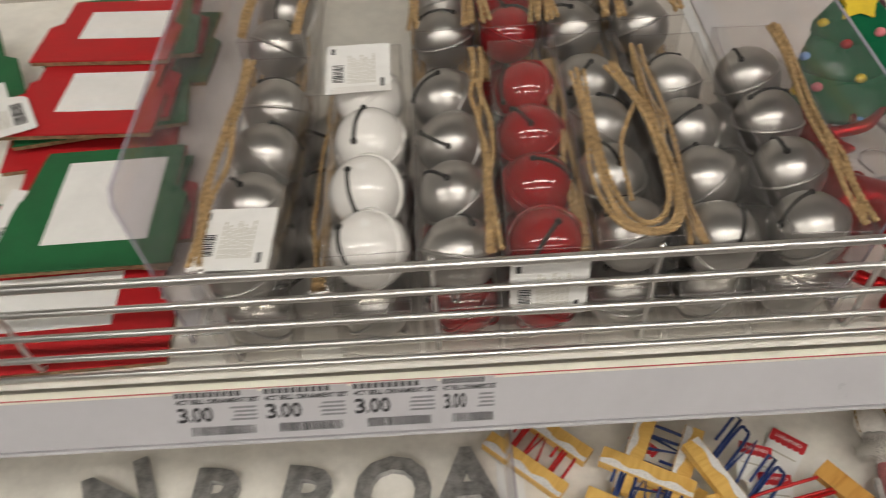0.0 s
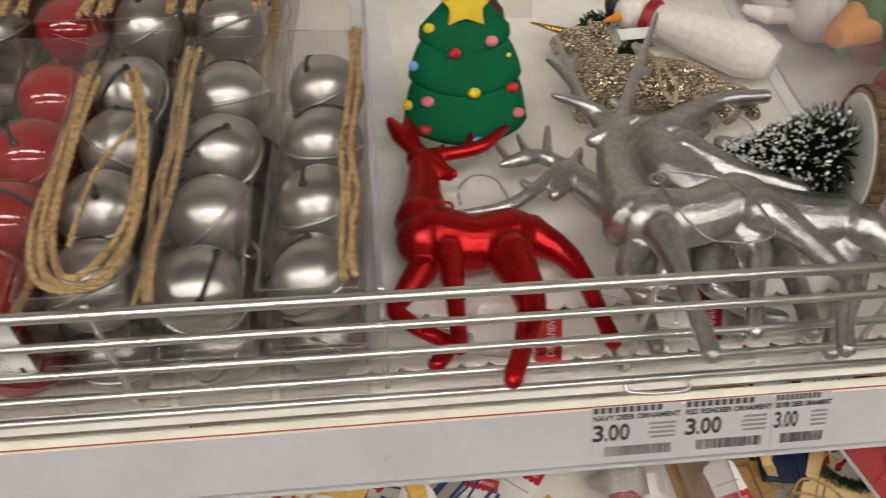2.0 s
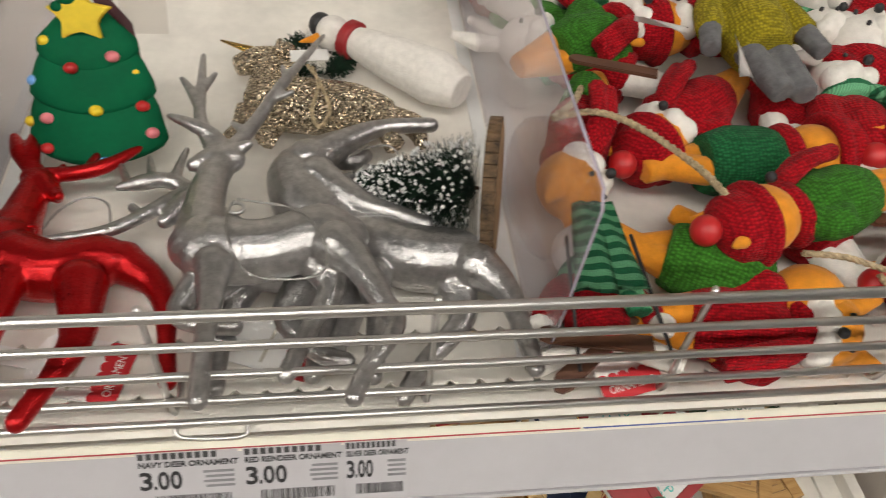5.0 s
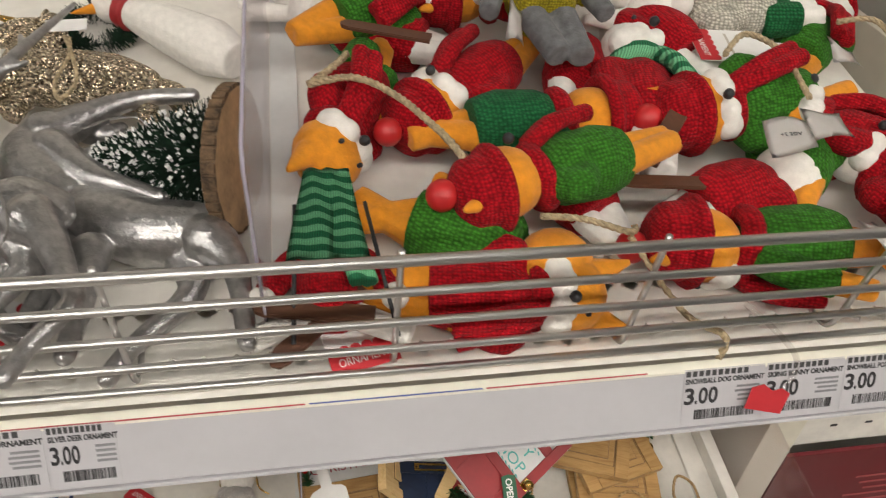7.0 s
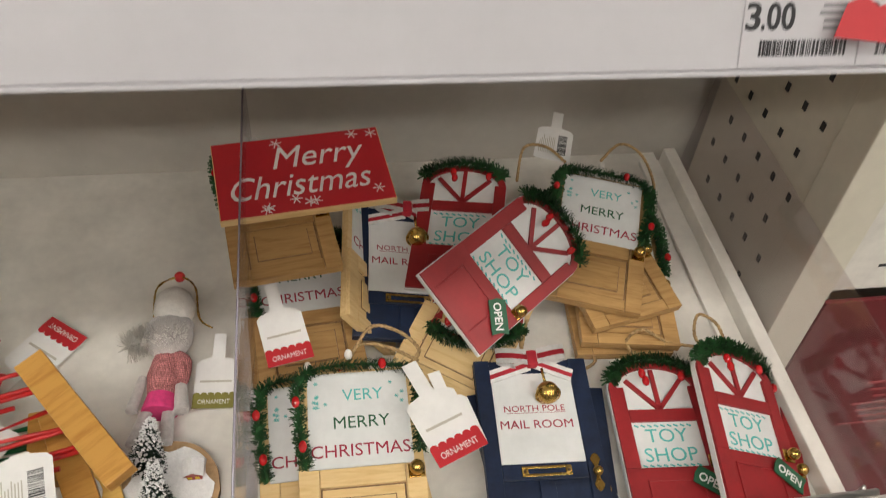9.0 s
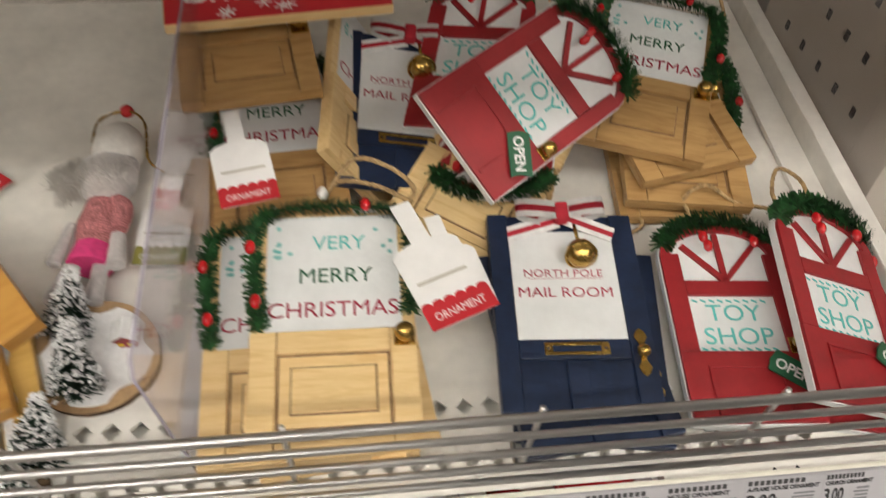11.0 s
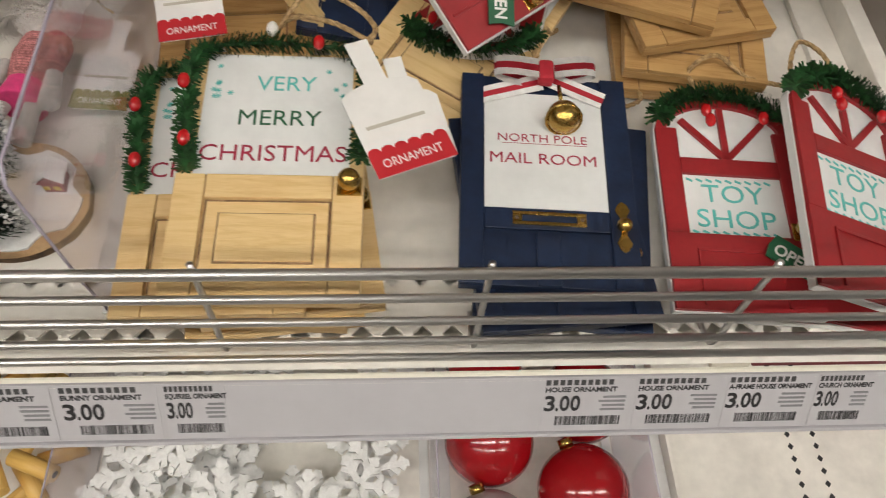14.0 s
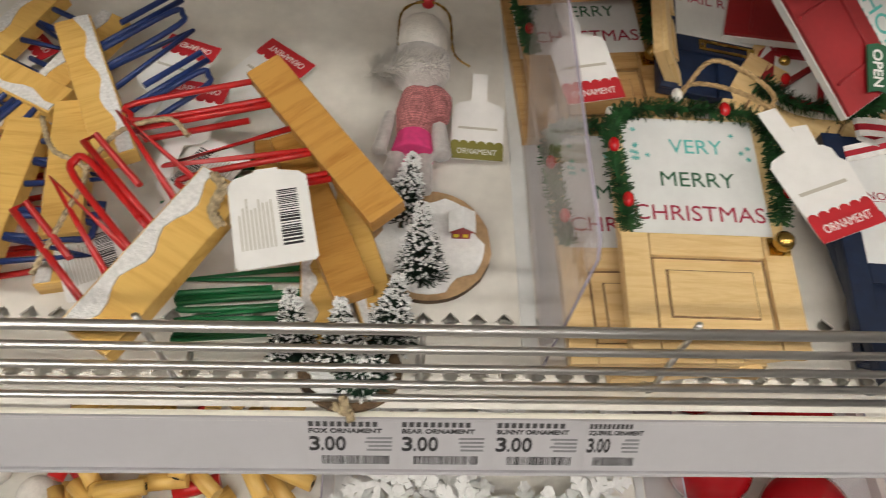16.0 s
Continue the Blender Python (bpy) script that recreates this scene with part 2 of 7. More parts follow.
# ---- structure ----
def shelf_unit(name, m, label, holes_from, holes_to, right=RIGHT):
    """A sloping steel shelf: floor with rows of diamond holes near its front edge, pan below, back lip."""
    s = thing(name, m, label, "shelf", kind="structure")
    bm = bmesh.new()
    pitch, h = 0.0176, 0.0062
    rows = (0.0172, 0.0545)
    edges = [(-0.004, None), (rows[0] - 0.0088, None), (rows[0] + 0.0088, rows[0]), (rows[1] - 0.0088, None), (rows[1] + 0.0088, rows[1]), (DEPTH, None)]
    for (ya, _), (yb, row) in zip(edges, edges[1:]):
        if row is None:
            bm.faces.new([bm.verts.new(p) for p in ((LEFT, ya, 0), (right, ya, 0), (right, yb, 0), (LEFT, yb, 0))])
            continue
        n0, n1 = math.ceil(holes_from / pitch), math.floor(holes_to / pitch)
        xa, xb = (n0 - 0.5) * pitch, (n1 + 0.5) * pitch
        for a, b in ((LEFT, xa), (xb, right)):
            bm.faces.new([bm.verts.new(p) for p in ((a, ya, 0), (b, ya, 0), (b, yb, 0), (a, yb, 0))])
        for n in range(n0, n1 + 1):
            x = n * pitch
            o = [bm.verts.new(p) for p in ((x - pitch / 2, ya, 0), (x + pitch / 2, ya, 0), (x + pitch / 2, yb, 0), (x - pitch / 2, yb, 0))]
            d = [bm.verts.new(p) for p in ((x, row - h, 0), (x + h, row, 0), (x, row + h, 0), (x - h, row, 0))]
            e = [bm.verts.new((v.co.x, v.co.y, -0.0016)) for v in d]
            bm.faces.new((o[0], o[1], d[1], d[0]))
            bm.faces.new((o[1], o[2], d[2], d[1]))
            bm.faces.new((o[2], o[3], d[3], d[2]))
            bm.faces.new((o[3], o[0], d[0], d[3]))
            for i in range(4):
                bm.faces.new((d[i], d[(i + 1) % 4], e[(i + 1) % 4], e[i]))
    bmesh.ops.remove_doubles(bm, verts=bm.verts, dist=0.00005)
    part("shelf_floor", bm, SHELF_WHITE, s)
    bm = bmesh.new()
    box(bm, LEFT, right, 0.012, DEPTH, -0.032, -0.026)
    box(bm, LEFT, right, DEPTH - 0.004, DEPTH, -0.026, -0.001)
    part("shelf_pan", bm, SHELF_WHITE, s)
    bm = bmesh.new()
    box(bm, LEFT, right, -0.012, -0.0045, -0.026, -0.003, bevel=0.002)
    part("front_rail", bm, RAIL_CREAM, s)
    return s


def label_holder(m, height, coloured):
    """The sloping plastic strip that holds the price labels."""
    s = thing("label_holder", m, "white plastic price label strip on a shelf front", "label strip", kind="structure")
    bm = bmesh.new()
    box(bm, LEFT, RIGHT, -height, 0, -0.003, 0, bevel=0.0008)
    part("strip", bm, STRIP_WHITE, s)
    bm = bmesh.new()
    box(bm, LEFT, RIGHT, -height - 0.0025, -height - 0.0002, -0.004, 0.0022, bevel=0.0006)
    part("lower_lip", bm, STRIP_WHITE, s)
    for x0, x1, mat in coloured:
        bm = bmesh.new()
        box(bm, x0, x1, -0.0009, -0.0001, 0.0002, 0.0006)
        part("edge_line", bm, mat, s)
    return s


def wire_fence(shelf, x0, x1, posts, label):
    """Five chromed rods, one above the other, on bent wire posts."""
    f = thing("wire_fence", shelf, label, "wire fence", "shelf fences")
    for z in (0.006, 0.028, 0.052, 0.077, 0.101):
        bm = bmesh.new()
        tube(bm, [(x0, 0, z), (x1, 0, z)], 0.0024 if z < 0.1 else 0.003, 10)
        part("rod", bm, STEEL, f, smooth=True)
    for x in posts:
        bm = bmesh.new()
        tube(bm, smooth_path([(x, 0.0045, 0.103), (x, 0.0045, 0.05), (x, 0.0045, 0.012), (x, 0.014, 0.003), (x, 0.03, 0.0022)], 4), 0.0018, 8)
        part("post", bm, STEEL, f, smooth=True)
    return f


def divider(shelf, x, label, height=0.16, y0=0.022, y1=0.46, lean=0):
    """A clear acrylic bin wall standing in a white plastic foot."""
    d = thing("bin_divider", on(shelf, x, 0, 0), label, "divider", "bin dividers")
    bm = bmesh.new()
    out = [(y0, 0.004), (y1, 0.004), (y1, height), (y0 - 0.004, height), (y0 - 0.010, height - 0.008), (y0 - 0.004, 0.06), (y0, 0.03)]
    prism(bm, out, -0.0012, 0.0012, m=Matrix(((0, 0, 1, 0), (1, 0, 0, 0), (0, 1, 0, 0), (0, 0, 0, 1))))
    part("sheet", bm, ACRYLIC, d)
    bm = bmesh.new()
    tube(bm, [(0, y1, height), (0, y0 - 0.004, height), (0, y0 - 0.010, height - 0.008), (0, y0 - 0.004, 0.06), (0, y0, 0.03), (0, y0, 0.008)], 0.0008, 6)
    part("polished_edge", bm, ACRYLIC_EDGE, d, "violet-tinted polished edge")
    bm = bmesh.new()
    box(bm, 0.0016, 0.022, y0 + 0.01, y1, 0.0005, 0.0022, bevel=0.0005)
    box(bm, -0.012, -0.0016, y0 + 0.01, y1, 0.0005, 0.0022, bevel=0.0005)
    part("foot", bm, PANEL_WHITE, d, "white plastic foot")
    return d


shelf_unit("shelf_upper", SHELF_A, "cream enamelled steel shelf with diamond perforations", 0.2, 1.0)
shelf_unit("shelf_middle", SHELF_B, "cream enamelled steel shelf with diamond perforations", 0.15, 1.0)
shelf_c = shelf_unit("shelf_lower", SHELF_C, "cream enamelled steel shelf near the floor", 0.3, 1.0, 1.62)
STRIP_A = SHELF_A @ pose(0, -0.0105, -0.003, 58)
STRIP_B = SHELF_B @ pose(0, -0.0105, -0.0018, 58)
label_holder(STRIP_A, 0.0392, [(LEFT, 0.60, RED_PRINT), (0.602, 0.70, BLUE_PRINT), (0.702, 0.80, RED_PRINT)])
label_holder(STRIP_B, 0.0392, [])
label_holder(SHELF_C @ pose(0, -0.0105, -0.003, 58), 0.0392, [])
wire_fence(SHELF_A, LEFT, 1.07, [-0.44, -0.305, -0.17, -0.035, 0.1, 0.237, 0.375, 0.512, 0.65, 0.785, 0.922, 1.06], "steel wire fence along a sloping store shelf")
wire_fence(SHELF_B, LEFT, 1.07, [-0.18, -0.045, 0.09, 0.228, 0.368, 0.508, 0.647, 0.785, 0.924, 1.06], "steel wire fence along the lower store shelf")
wire_fence(SHELF_C, LEFT, 1.07, [0.23, 0.37, 0.51, 0.65, 0.79, 0.93, 1.06], "steel wire fence along the bottom shelf")
for x in (-0.205, 0.236, 0.582):
    divider(SHELF_A, x, "clear acrylic bin divider with violet edges")
for x in (0.03, 0.585):
    divider(SHELF_B, x, "clear acrylic bin divider with violet edges")


def plate(name, x0, x1, y0, y1, z0, z1, mat, label, category, bevel=0.0):
    bm = bmesh.new()
    box(bm, x0, x1, y0, y1, z0, z1, bevel=bevel)
    return tagged(mesh_object(name, bm, mat), label, category, kind="structure")


def pegboard(name, x0, x1, y, z0, z1):
    """The back panel of the shelving, with its columns of punched slots."""
    bm = bmesh.new()
    step = 0.0254
    nx, nz = int((x1 - x0) / step), int((z1 - z0) / step)
    h = 0.0016
    for i in range(nx):
        for k in range(nz):
            a, c = x0 + i * step, z0 + k * step
            o = [bm.verts.new(p) for p in ((a, y, c), (a + step, y, c), (a + step, y, c + step), (a, y, c + step))]
            if (i + k) % 2:
                bm.faces.new(o)
                continue
            mx, mz = a + step / 2, c + step / 2
            d = [bm.verts.new(p) for p in ((mx - h, y, mz - h), (mx + h, y, mz - h), (mx + h, y, mz + h), (mx - h, y, mz + h))]
            for j in range(4):
                bm.faces.new((o[j], o[(j + 1) % 4], d[(j + 1) % 4], d[j]))
    ob = mesh_object(name, bm, PEG_GREY)
    return tagged(ob, "beige perforated steel back panel of the shelving", "back panel", kind="structure")


pegboard("wall_back", LEFT, 2.0, 0.845, 0.0, 2.1)
plate("wall_behind", LEFT - 0.02, 2.02, 0.87, 0.89, 0.0, 2.2, PEG_GREY, "dark inside of the shelving behind the panel", "wall")
plate("floor", -4, 4, -3.2, 2.2, -0.05, 0.0, FLOOR_TILE, "pale speckled vinyl store floor", "floor")
# Unseen ceiling and walls, added to close the room; dark to limit bounce.
plate("ceiling", -4, 4, -3.2, 2.2, 3.4, 3.45, CEILING, "unseen dark grey ceiling added above the aisle", "ceiling")
plate("wall_left", -4.05, -4, -3.2, 2.2, 0, 3.4, CEILING, "unseen dark grey wall added to close the aisle", "wall")
plate("wall_right", 4, 4.05, -3.2, 2.2, 0, 3.4, CEILING, "unseen dark grey wall added to close the aisle", "wall")
plate("wall_opposite", -4, 4, -3.25, -3.2, 0, 3.4, FAR_GOODS, "unseen dark wall added across the aisle, coloured like goods", "wall")
plate("wall_far", -4, 4, 2.2, 2.25, 0, 3.4, CEILING, "unseen dark grey wall added behind the shelving", "wall")


def ceiling_light(x, y, length):
    l = thing("ceiling_light", pose(x, y, 3.36), "white tube light fitting under the ceiling", "ceiling light", "ceiling lights")
    bm = bmesh.new()
    box(bm, -length / 2, length / 2, -0.15, 0.15, 0.0, 0.04)
    part("housing", bm, CEILING, l)
    bm = bmesh.new()
    box(bm, -length / 2 + 0.01, length / 2 - 0.01, -0.13, 0.13, -0.03, -0.002)
    part("diffuser", bm, LAMP_WHITE, l)


for x in (-2.4, 0.3, 3.0):
    ceiling_light(x, -1.02, 2.2)
    ceiling_light(x, -2.6, 2.2)


# ---- end of the bay ----
def upright_post():
    p = thing("upright_post", pose(1.14, 0.55, 0.60), "cream steel upright at the end of the shelving", "upright", kind="structure")
    bm = bmesh.new()
    box(bm, 0.0, 0.05, 0.0, 0.045, -0.6, 1.3, bevel=0.002)
    part("post", bm, UPRIGHT_CREAM, p)
    bm = bmesh.new()
    box(bm, 0.002, 0.012, 0.0452, 0.26, -0.1, 0.70, bevel=0.001)
    side = part("side_panel", bm, UPRIGHT_CREAM, p)
    for i in range(5):
        for k in range(12):
            bm = bmesh.new()
            y, z = 0.068 + 0.036 * i + 0.018 * (k % 2), 0.0 + 0.045 * k
            box(bm, 0.0014, 0.0030, y - 0.0035, y + 0.0035, z - 0.005, z + 0.005, bevel=0.0006)
            part("hole", bm, BLACK_INK, side)
    return p


upright_post()


def next_bay():
    """The neighbouring bay: a white panel punched with slots, and a red printed board below it."""
    s = thing("next_bay_panel", pose(1.20, 0.565, 0.775), "white slotted steel panel of the next bay", "panel", kind="structure")
    bm = bmesh.new()
    box(bm, -0.01, 1.2, 0.0, 0.012, 0.0, 1.1, bevel=0.002)
    part("sheet", bm, SHELF_WHITE, s)
    for i in range(9):
        for k in range(8):
            bm = bmesh.new()
            box(bm, 0.045 + i * 0.05 + (k % 2) * 0.022, 0.055 + i * 0.05 + (k % 2) * 0.022, -0.0006, 0.002, 0.035 + k * 0.032, 0.0395 + k * 0.032, bevel=0.001)
            part("slot", bm, BLACK_INK, s)
    b = thing("red_board", pose(1.195, 0.552, 0.0), "dark red printed advertising board with pale lines", "poster")
    bm = bmesh.new()
    box(bm, 0, 1.0, 0, 0.006, 0, 0.77, bevel=0.001)
    part("board", bm, POSTER_RED, b)
    ink = material("pale_red_ink", (0.34, 0.07, 0.075), 0.5)
    for i in range(13):
        bm = bmesh.new()
        box(bm, 0.13 + 0.012 * (i % 3), 0.40 - 0.035 * (i % 4), -0.0008, 0.0002, 0.700 - i * 0.0155, 0.7035 - i * 0.0155)
        part("printed_line", bm, ink, b)


next_bay()


def bin_end():
    """The white moulded side of the middle shelf with a clear sheet on it."""
    e = thing("bin_end", on(SHELF_B, 1.075, 0, 0), "white moulded bin end with a clear acrylic sheet", "bin end")
    bm = bmesh.new()
    box(bm, -0.018, 0.008, -0.002, 0.48, 0.0005, 0.006, bevel=0.001)
    box(bm, 0.0085, 0.024, -0.002, 0.48, 0.0005, 0.026, bevel=0.002)
    part("moulding", bm, SHELF_WHITE, e)
    bm = bmesh.new()
    prism(bm, [(0.0, 0.02), (0.46, 0.02), (0.46, 0.16), (0.04, 0.16), (0.0, 0.12)], 0.0245, 0.0265, m=Matrix(((0, 0, 1, 0), (1, 0, 0, 0), (0, 1, 0, 0), (0, 0, 0, 1))))
    part("sheet", bm, CLEAR_SHEET, e)


bin_end()

# ---- more materials ----
SILVER = material("bell_silver", (0.46, 0.452, 0.438), 0.31, metal=0.92, vary=0.06, scale=50)
SILVER_DEER = material("silver_foil_paint", (0.48, 0.472, 0.468), 0.36, metal=0.95, vary=0.14, scale=200)
RED_FOIL = material("red_foil_paint", (0.46, 0.008, 0.010), 0.30, metal=0.8, vary=0.10, scale=700, coat=0.1)
BELL_WHITE = material("bell_white_enamel", (0.83, 0.82, 0.80), 0.12, vary=0.03, scale=20, coat=0.5)
BELL_RED = material("bell_red_enamel", (0.27, 0.003, 0.006), 0.10, vary=0.06, scale=20, coat=0.5)
DARK_SLOT = material("dark_slot", (0.008, 0.008, 0.008), 0.8, vary=0.0)
TWINE = material("jute_twine", (0.43, 0.29, 0.14), 0.9, vary=0.35, scale=300, bump=0.9, bump_scale=700, dark=(0.16, 0.10, 0.045))
TWINE_PALE = material("pale_twine", (0.46, 0.36, 0.22), 0.9, vary=0.3, scale=300, bump=0.9, bump_scale=700)
GREEN_CLAY = material("green_clay", (0.002, 0.105, 0.042), 0.7, vary=0.10, scale=40, spec=0.12)
YELLOW_CLAY = material("yellow_clay", (0.75, 0.55, 0.02), 0.5, vary=0.08)
PINK_CLAY = material("pink_clay", (0.75, 0.22, 0.25), 0.5, vary=0.08)
BLUE_CLAY = material("blue_clay", (0.16, 0.38, 0.75), 0.5, vary=0.08)
RED_CLAY = material("red_clay", (0.50, 0.018, 0.02), 0.45, vary=0.08)
FELT_RED = material("red_card", (0.44, 0.008, 0.012), 0.6, vary=0.08, scale=40, bump=0.15, bump_scale=500)
FELT_GREEN = material("green_card", (0.008, 0.115, 0.035), 0.6, vary=0.08, scale=40, bump=0.15, bump_scale=500)
BOARD_EDGE = material("fibreboard_edge", (0.28, 0.17, 0.09), 0.8, vary=0.3, scale=200)
WOOD_PINE = wood_material("pine_wood", (0.76, 0.55, 0.27), (0.66, 0.44, 0.19), 22)
# Darker tone of pine, used for most doors at the back.
WOOD_DARK = wood_material("dark_pine", (0.46, 0.28, 0.11), (0.33, 0.175, 0.06), 16)
WOOD_HONEY = wood_material("honey_wood", (0.55, 0.29, 0.07), (0.40, 0.18, 0.035), 14, 0.35)
WOOD_YELLOW = wood_material("yellow_wood", (0.72, 0.46, 0.13), (0.60, 0.34, 0.08), 14, 0.4)
BARK = material("bark", (0.12, 0.075, 0.04), 0.9, vary=0.5, scale=120, bump=0.8, bump_scale=200)
CUT_WOOD = material("cut_wood", (0.42, 0.27, 0.14), 0.8, vary=0.2, scale=60, bump=0.2)
GLITTER_WHITE = material("white_glitter", (0.75, 0.74, 0.73), 0.45, vary=0.12, scale=400, bump=0.6, bump_scale=900)
NAVY = material("navy_paint", (0.008, 0.018, 0.050), 0.42, vary=0.2, scale=60, bump=0.2, bump_scale=150)
BRIGHT_RED = material("brick_red_paint", (0.30, 0.014, 0.018), 0.45, vary=0.1, scale=40, bump=0.12, bump_scale=150)
CARD_RED = material("tag_red", (0.50, 0.02, 0.028), 0.5, vary=0.05)
BRASS = material("brass", (0.55, 0.36, 0.10), 0.25, metal=1.0, vary=0.12, scale=80)
GARLAND = material("garland_green", (0.022, 0.095, 0.026), 0.6, vary=0.45, scale=150)
NEEDLE = material("bristle_green", (0.010, 0.040, 0.020), 0.7, vary=0.4, scale=150)
SNOW = material("flock_snow", (0.80, 0.80, 0.79), 0.8, vary=0.06, scale=200, bump=0.4, bump_scale=500)
BERRY = material("berry_red", (0.50, 0.012, 0.015), 0.15, vary=0.05, coat=0.6)
TEAL_INK = material("teal_ink", (0.10, 0.48, 0.44), 0.5, vary=0.05)
GREEN_INK = material("green_ink", (0.015, 0.10, 0.045), 0.5, vary=0.05)
CRIMSON_INK = material("crimson_ink", (0.34, 0.02, 0.05), 0.5, vary=0.05)
PALE_INK = material("pale_ink", (0.50, 0.47, 0.40), 0.5, vary=0.05)
WHITE_INK = material("white_ink", (0.78, 0.77, 0.75), 0.5, vary=0.03)
RIBBON_WHITE = material("ribbon_white", (0.75, 0.74, 0.72), 0.7, vary=0.08, scale=200, bump=0.3, bump_scale=900)
RIBBON_RED = material("ribbon_red", (0.42, 0.015, 0.03), 0.7, vary=0.08, scale=200, bump=0.3, bump_scale=900)
WIRE_RED = material("red_enamel_wire", (0.45, 0.012, 0.012), 0.3, vary=0.1, scale=60)
WIRE_GREEN = material("green_enamel_wire", (0.012, 0.14, 0.045), 0.35, vary=0.1, scale=60)
WIRE_NAVY = material("navy_enamel_wire", (0.015, 0.035, 0.14), 0.35, vary=0.1, scale=60)
ZINC = material("galvanised_zinc", (0.46, 0.465, 0.47), 0.40, metal=0.8, vary=0.25, scale=70, bump=0.15, bump_scale=120)
CLEAR_BOX = clear_material("clear_pack_film", (0.97, 0.96, 0.95), 0.05, haze=0.008)
EDGE_GLARE = clear_material("edge_glare", (0.95, 0.94, 0.93), 0.12, haze=0.10)
FOAM_GREEN = material("olive_print", (0.24, 0.22, 0.05), 0.5, vary=0.1)


def knit_material(name, color, rib=620.0):
    """Knitted wool: close rows of loops, raised as yarn; shade in the gaps between them is painted into the colour."""
    m = material(name, color, 0.95, vary=0.14, scale=120, sheen=0.03, spec=0.15)
    nt = m.node_tree
    b = nt.nodes["Principled BSDF"]
    ramp = b.inputs["Base Color"].links[0].from_node
    co = nt.nodes.new("ShaderNodeTexCoord")
    mp = nt.nodes.new("ShaderNodeMapping")
    mp.inputs["Scale"].default_value = (1.0, 0.72, 1.0)
    nt.links.new(co.outputs["Object"], mp.inputs["Vector"])
    loops = nt.nodes.new("ShaderNodeTexVoronoi")
    loops.inputs["Scale"].default_value, loops.inputs["Randomness"].default_value = rib, 0.35
    nt.links.new(mp.outputs["Vector"], loops.inputs["Vector"])
    mul = nt.nodes.new("ShaderNodeMath")
    mul.operation = "SUBTRACT"
    mul.inputs[0].default_value = 1.0
    nt.links.new(loops.outputs["Distance"], mul.inputs[1])
    # Base colour darkened as the shade between neighbouring loops.
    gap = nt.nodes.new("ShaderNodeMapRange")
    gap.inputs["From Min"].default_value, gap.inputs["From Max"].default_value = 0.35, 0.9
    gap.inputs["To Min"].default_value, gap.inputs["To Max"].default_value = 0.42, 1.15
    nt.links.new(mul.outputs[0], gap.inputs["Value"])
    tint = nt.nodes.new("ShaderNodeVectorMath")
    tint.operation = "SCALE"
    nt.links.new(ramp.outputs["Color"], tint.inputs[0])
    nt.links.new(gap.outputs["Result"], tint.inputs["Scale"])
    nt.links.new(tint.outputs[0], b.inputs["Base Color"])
    bn = nt.nodes.new("ShaderNodeBump")
    bn.inputs["Strength"].default_value, bn.inputs["Distance"].default_value = 0.9, 0.0015
    nt.links.new(mul.outputs[0], bn.inputs["Height"])
    nt.links.new(bn.outputs["Normal"], b.inputs["Normal"])
    return m


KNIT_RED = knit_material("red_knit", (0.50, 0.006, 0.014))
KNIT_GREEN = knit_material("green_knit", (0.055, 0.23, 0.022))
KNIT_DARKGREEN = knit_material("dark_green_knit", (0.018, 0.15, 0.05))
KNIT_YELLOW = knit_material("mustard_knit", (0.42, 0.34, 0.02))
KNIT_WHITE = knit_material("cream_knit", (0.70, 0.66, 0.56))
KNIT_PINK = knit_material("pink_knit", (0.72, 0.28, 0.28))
FUR_ORANGE = material("orange_felt", (0.70, 0.26, 0.012), 0.95, vary=0.1, scale=200, bump=0.5, bump_scale=700, sheen=0.12)
FUR_WHITE = material("white_felt", (0.76, 0.73, 0.68), 0.95, vary=0.06, scale=200, bump=0.5, bump_scale=700, sheen=0.12)
FUR_GREY = material("grey_felt", (0.13, 0.13, 0.135), 0.95, vary=0.2, scale=200, bump=0.5, bump_scale=700, sheen=0.12)
FUR_PINK = material("pink_felt", (0.72, 0.22, 0.26), 0.95, vary=0.1, scale=200, bump=0.4, bump_scale=700)
HOT_PINK = material("hot_pink_felt", (0.68, 0.05, 0.20), 0.9, vary=0.1, scale=200, bump=0.4)
BROWN_WOOD = material("brown_ski_wood", (0.10, 0.04, 0.02), 0.55, vary=0.2, scale=60)
FUR_BROWN = material("brown_felt", (0.16, 0.08, 0.04), 0.95, vary=0.15, scale=200, bump=0.4)


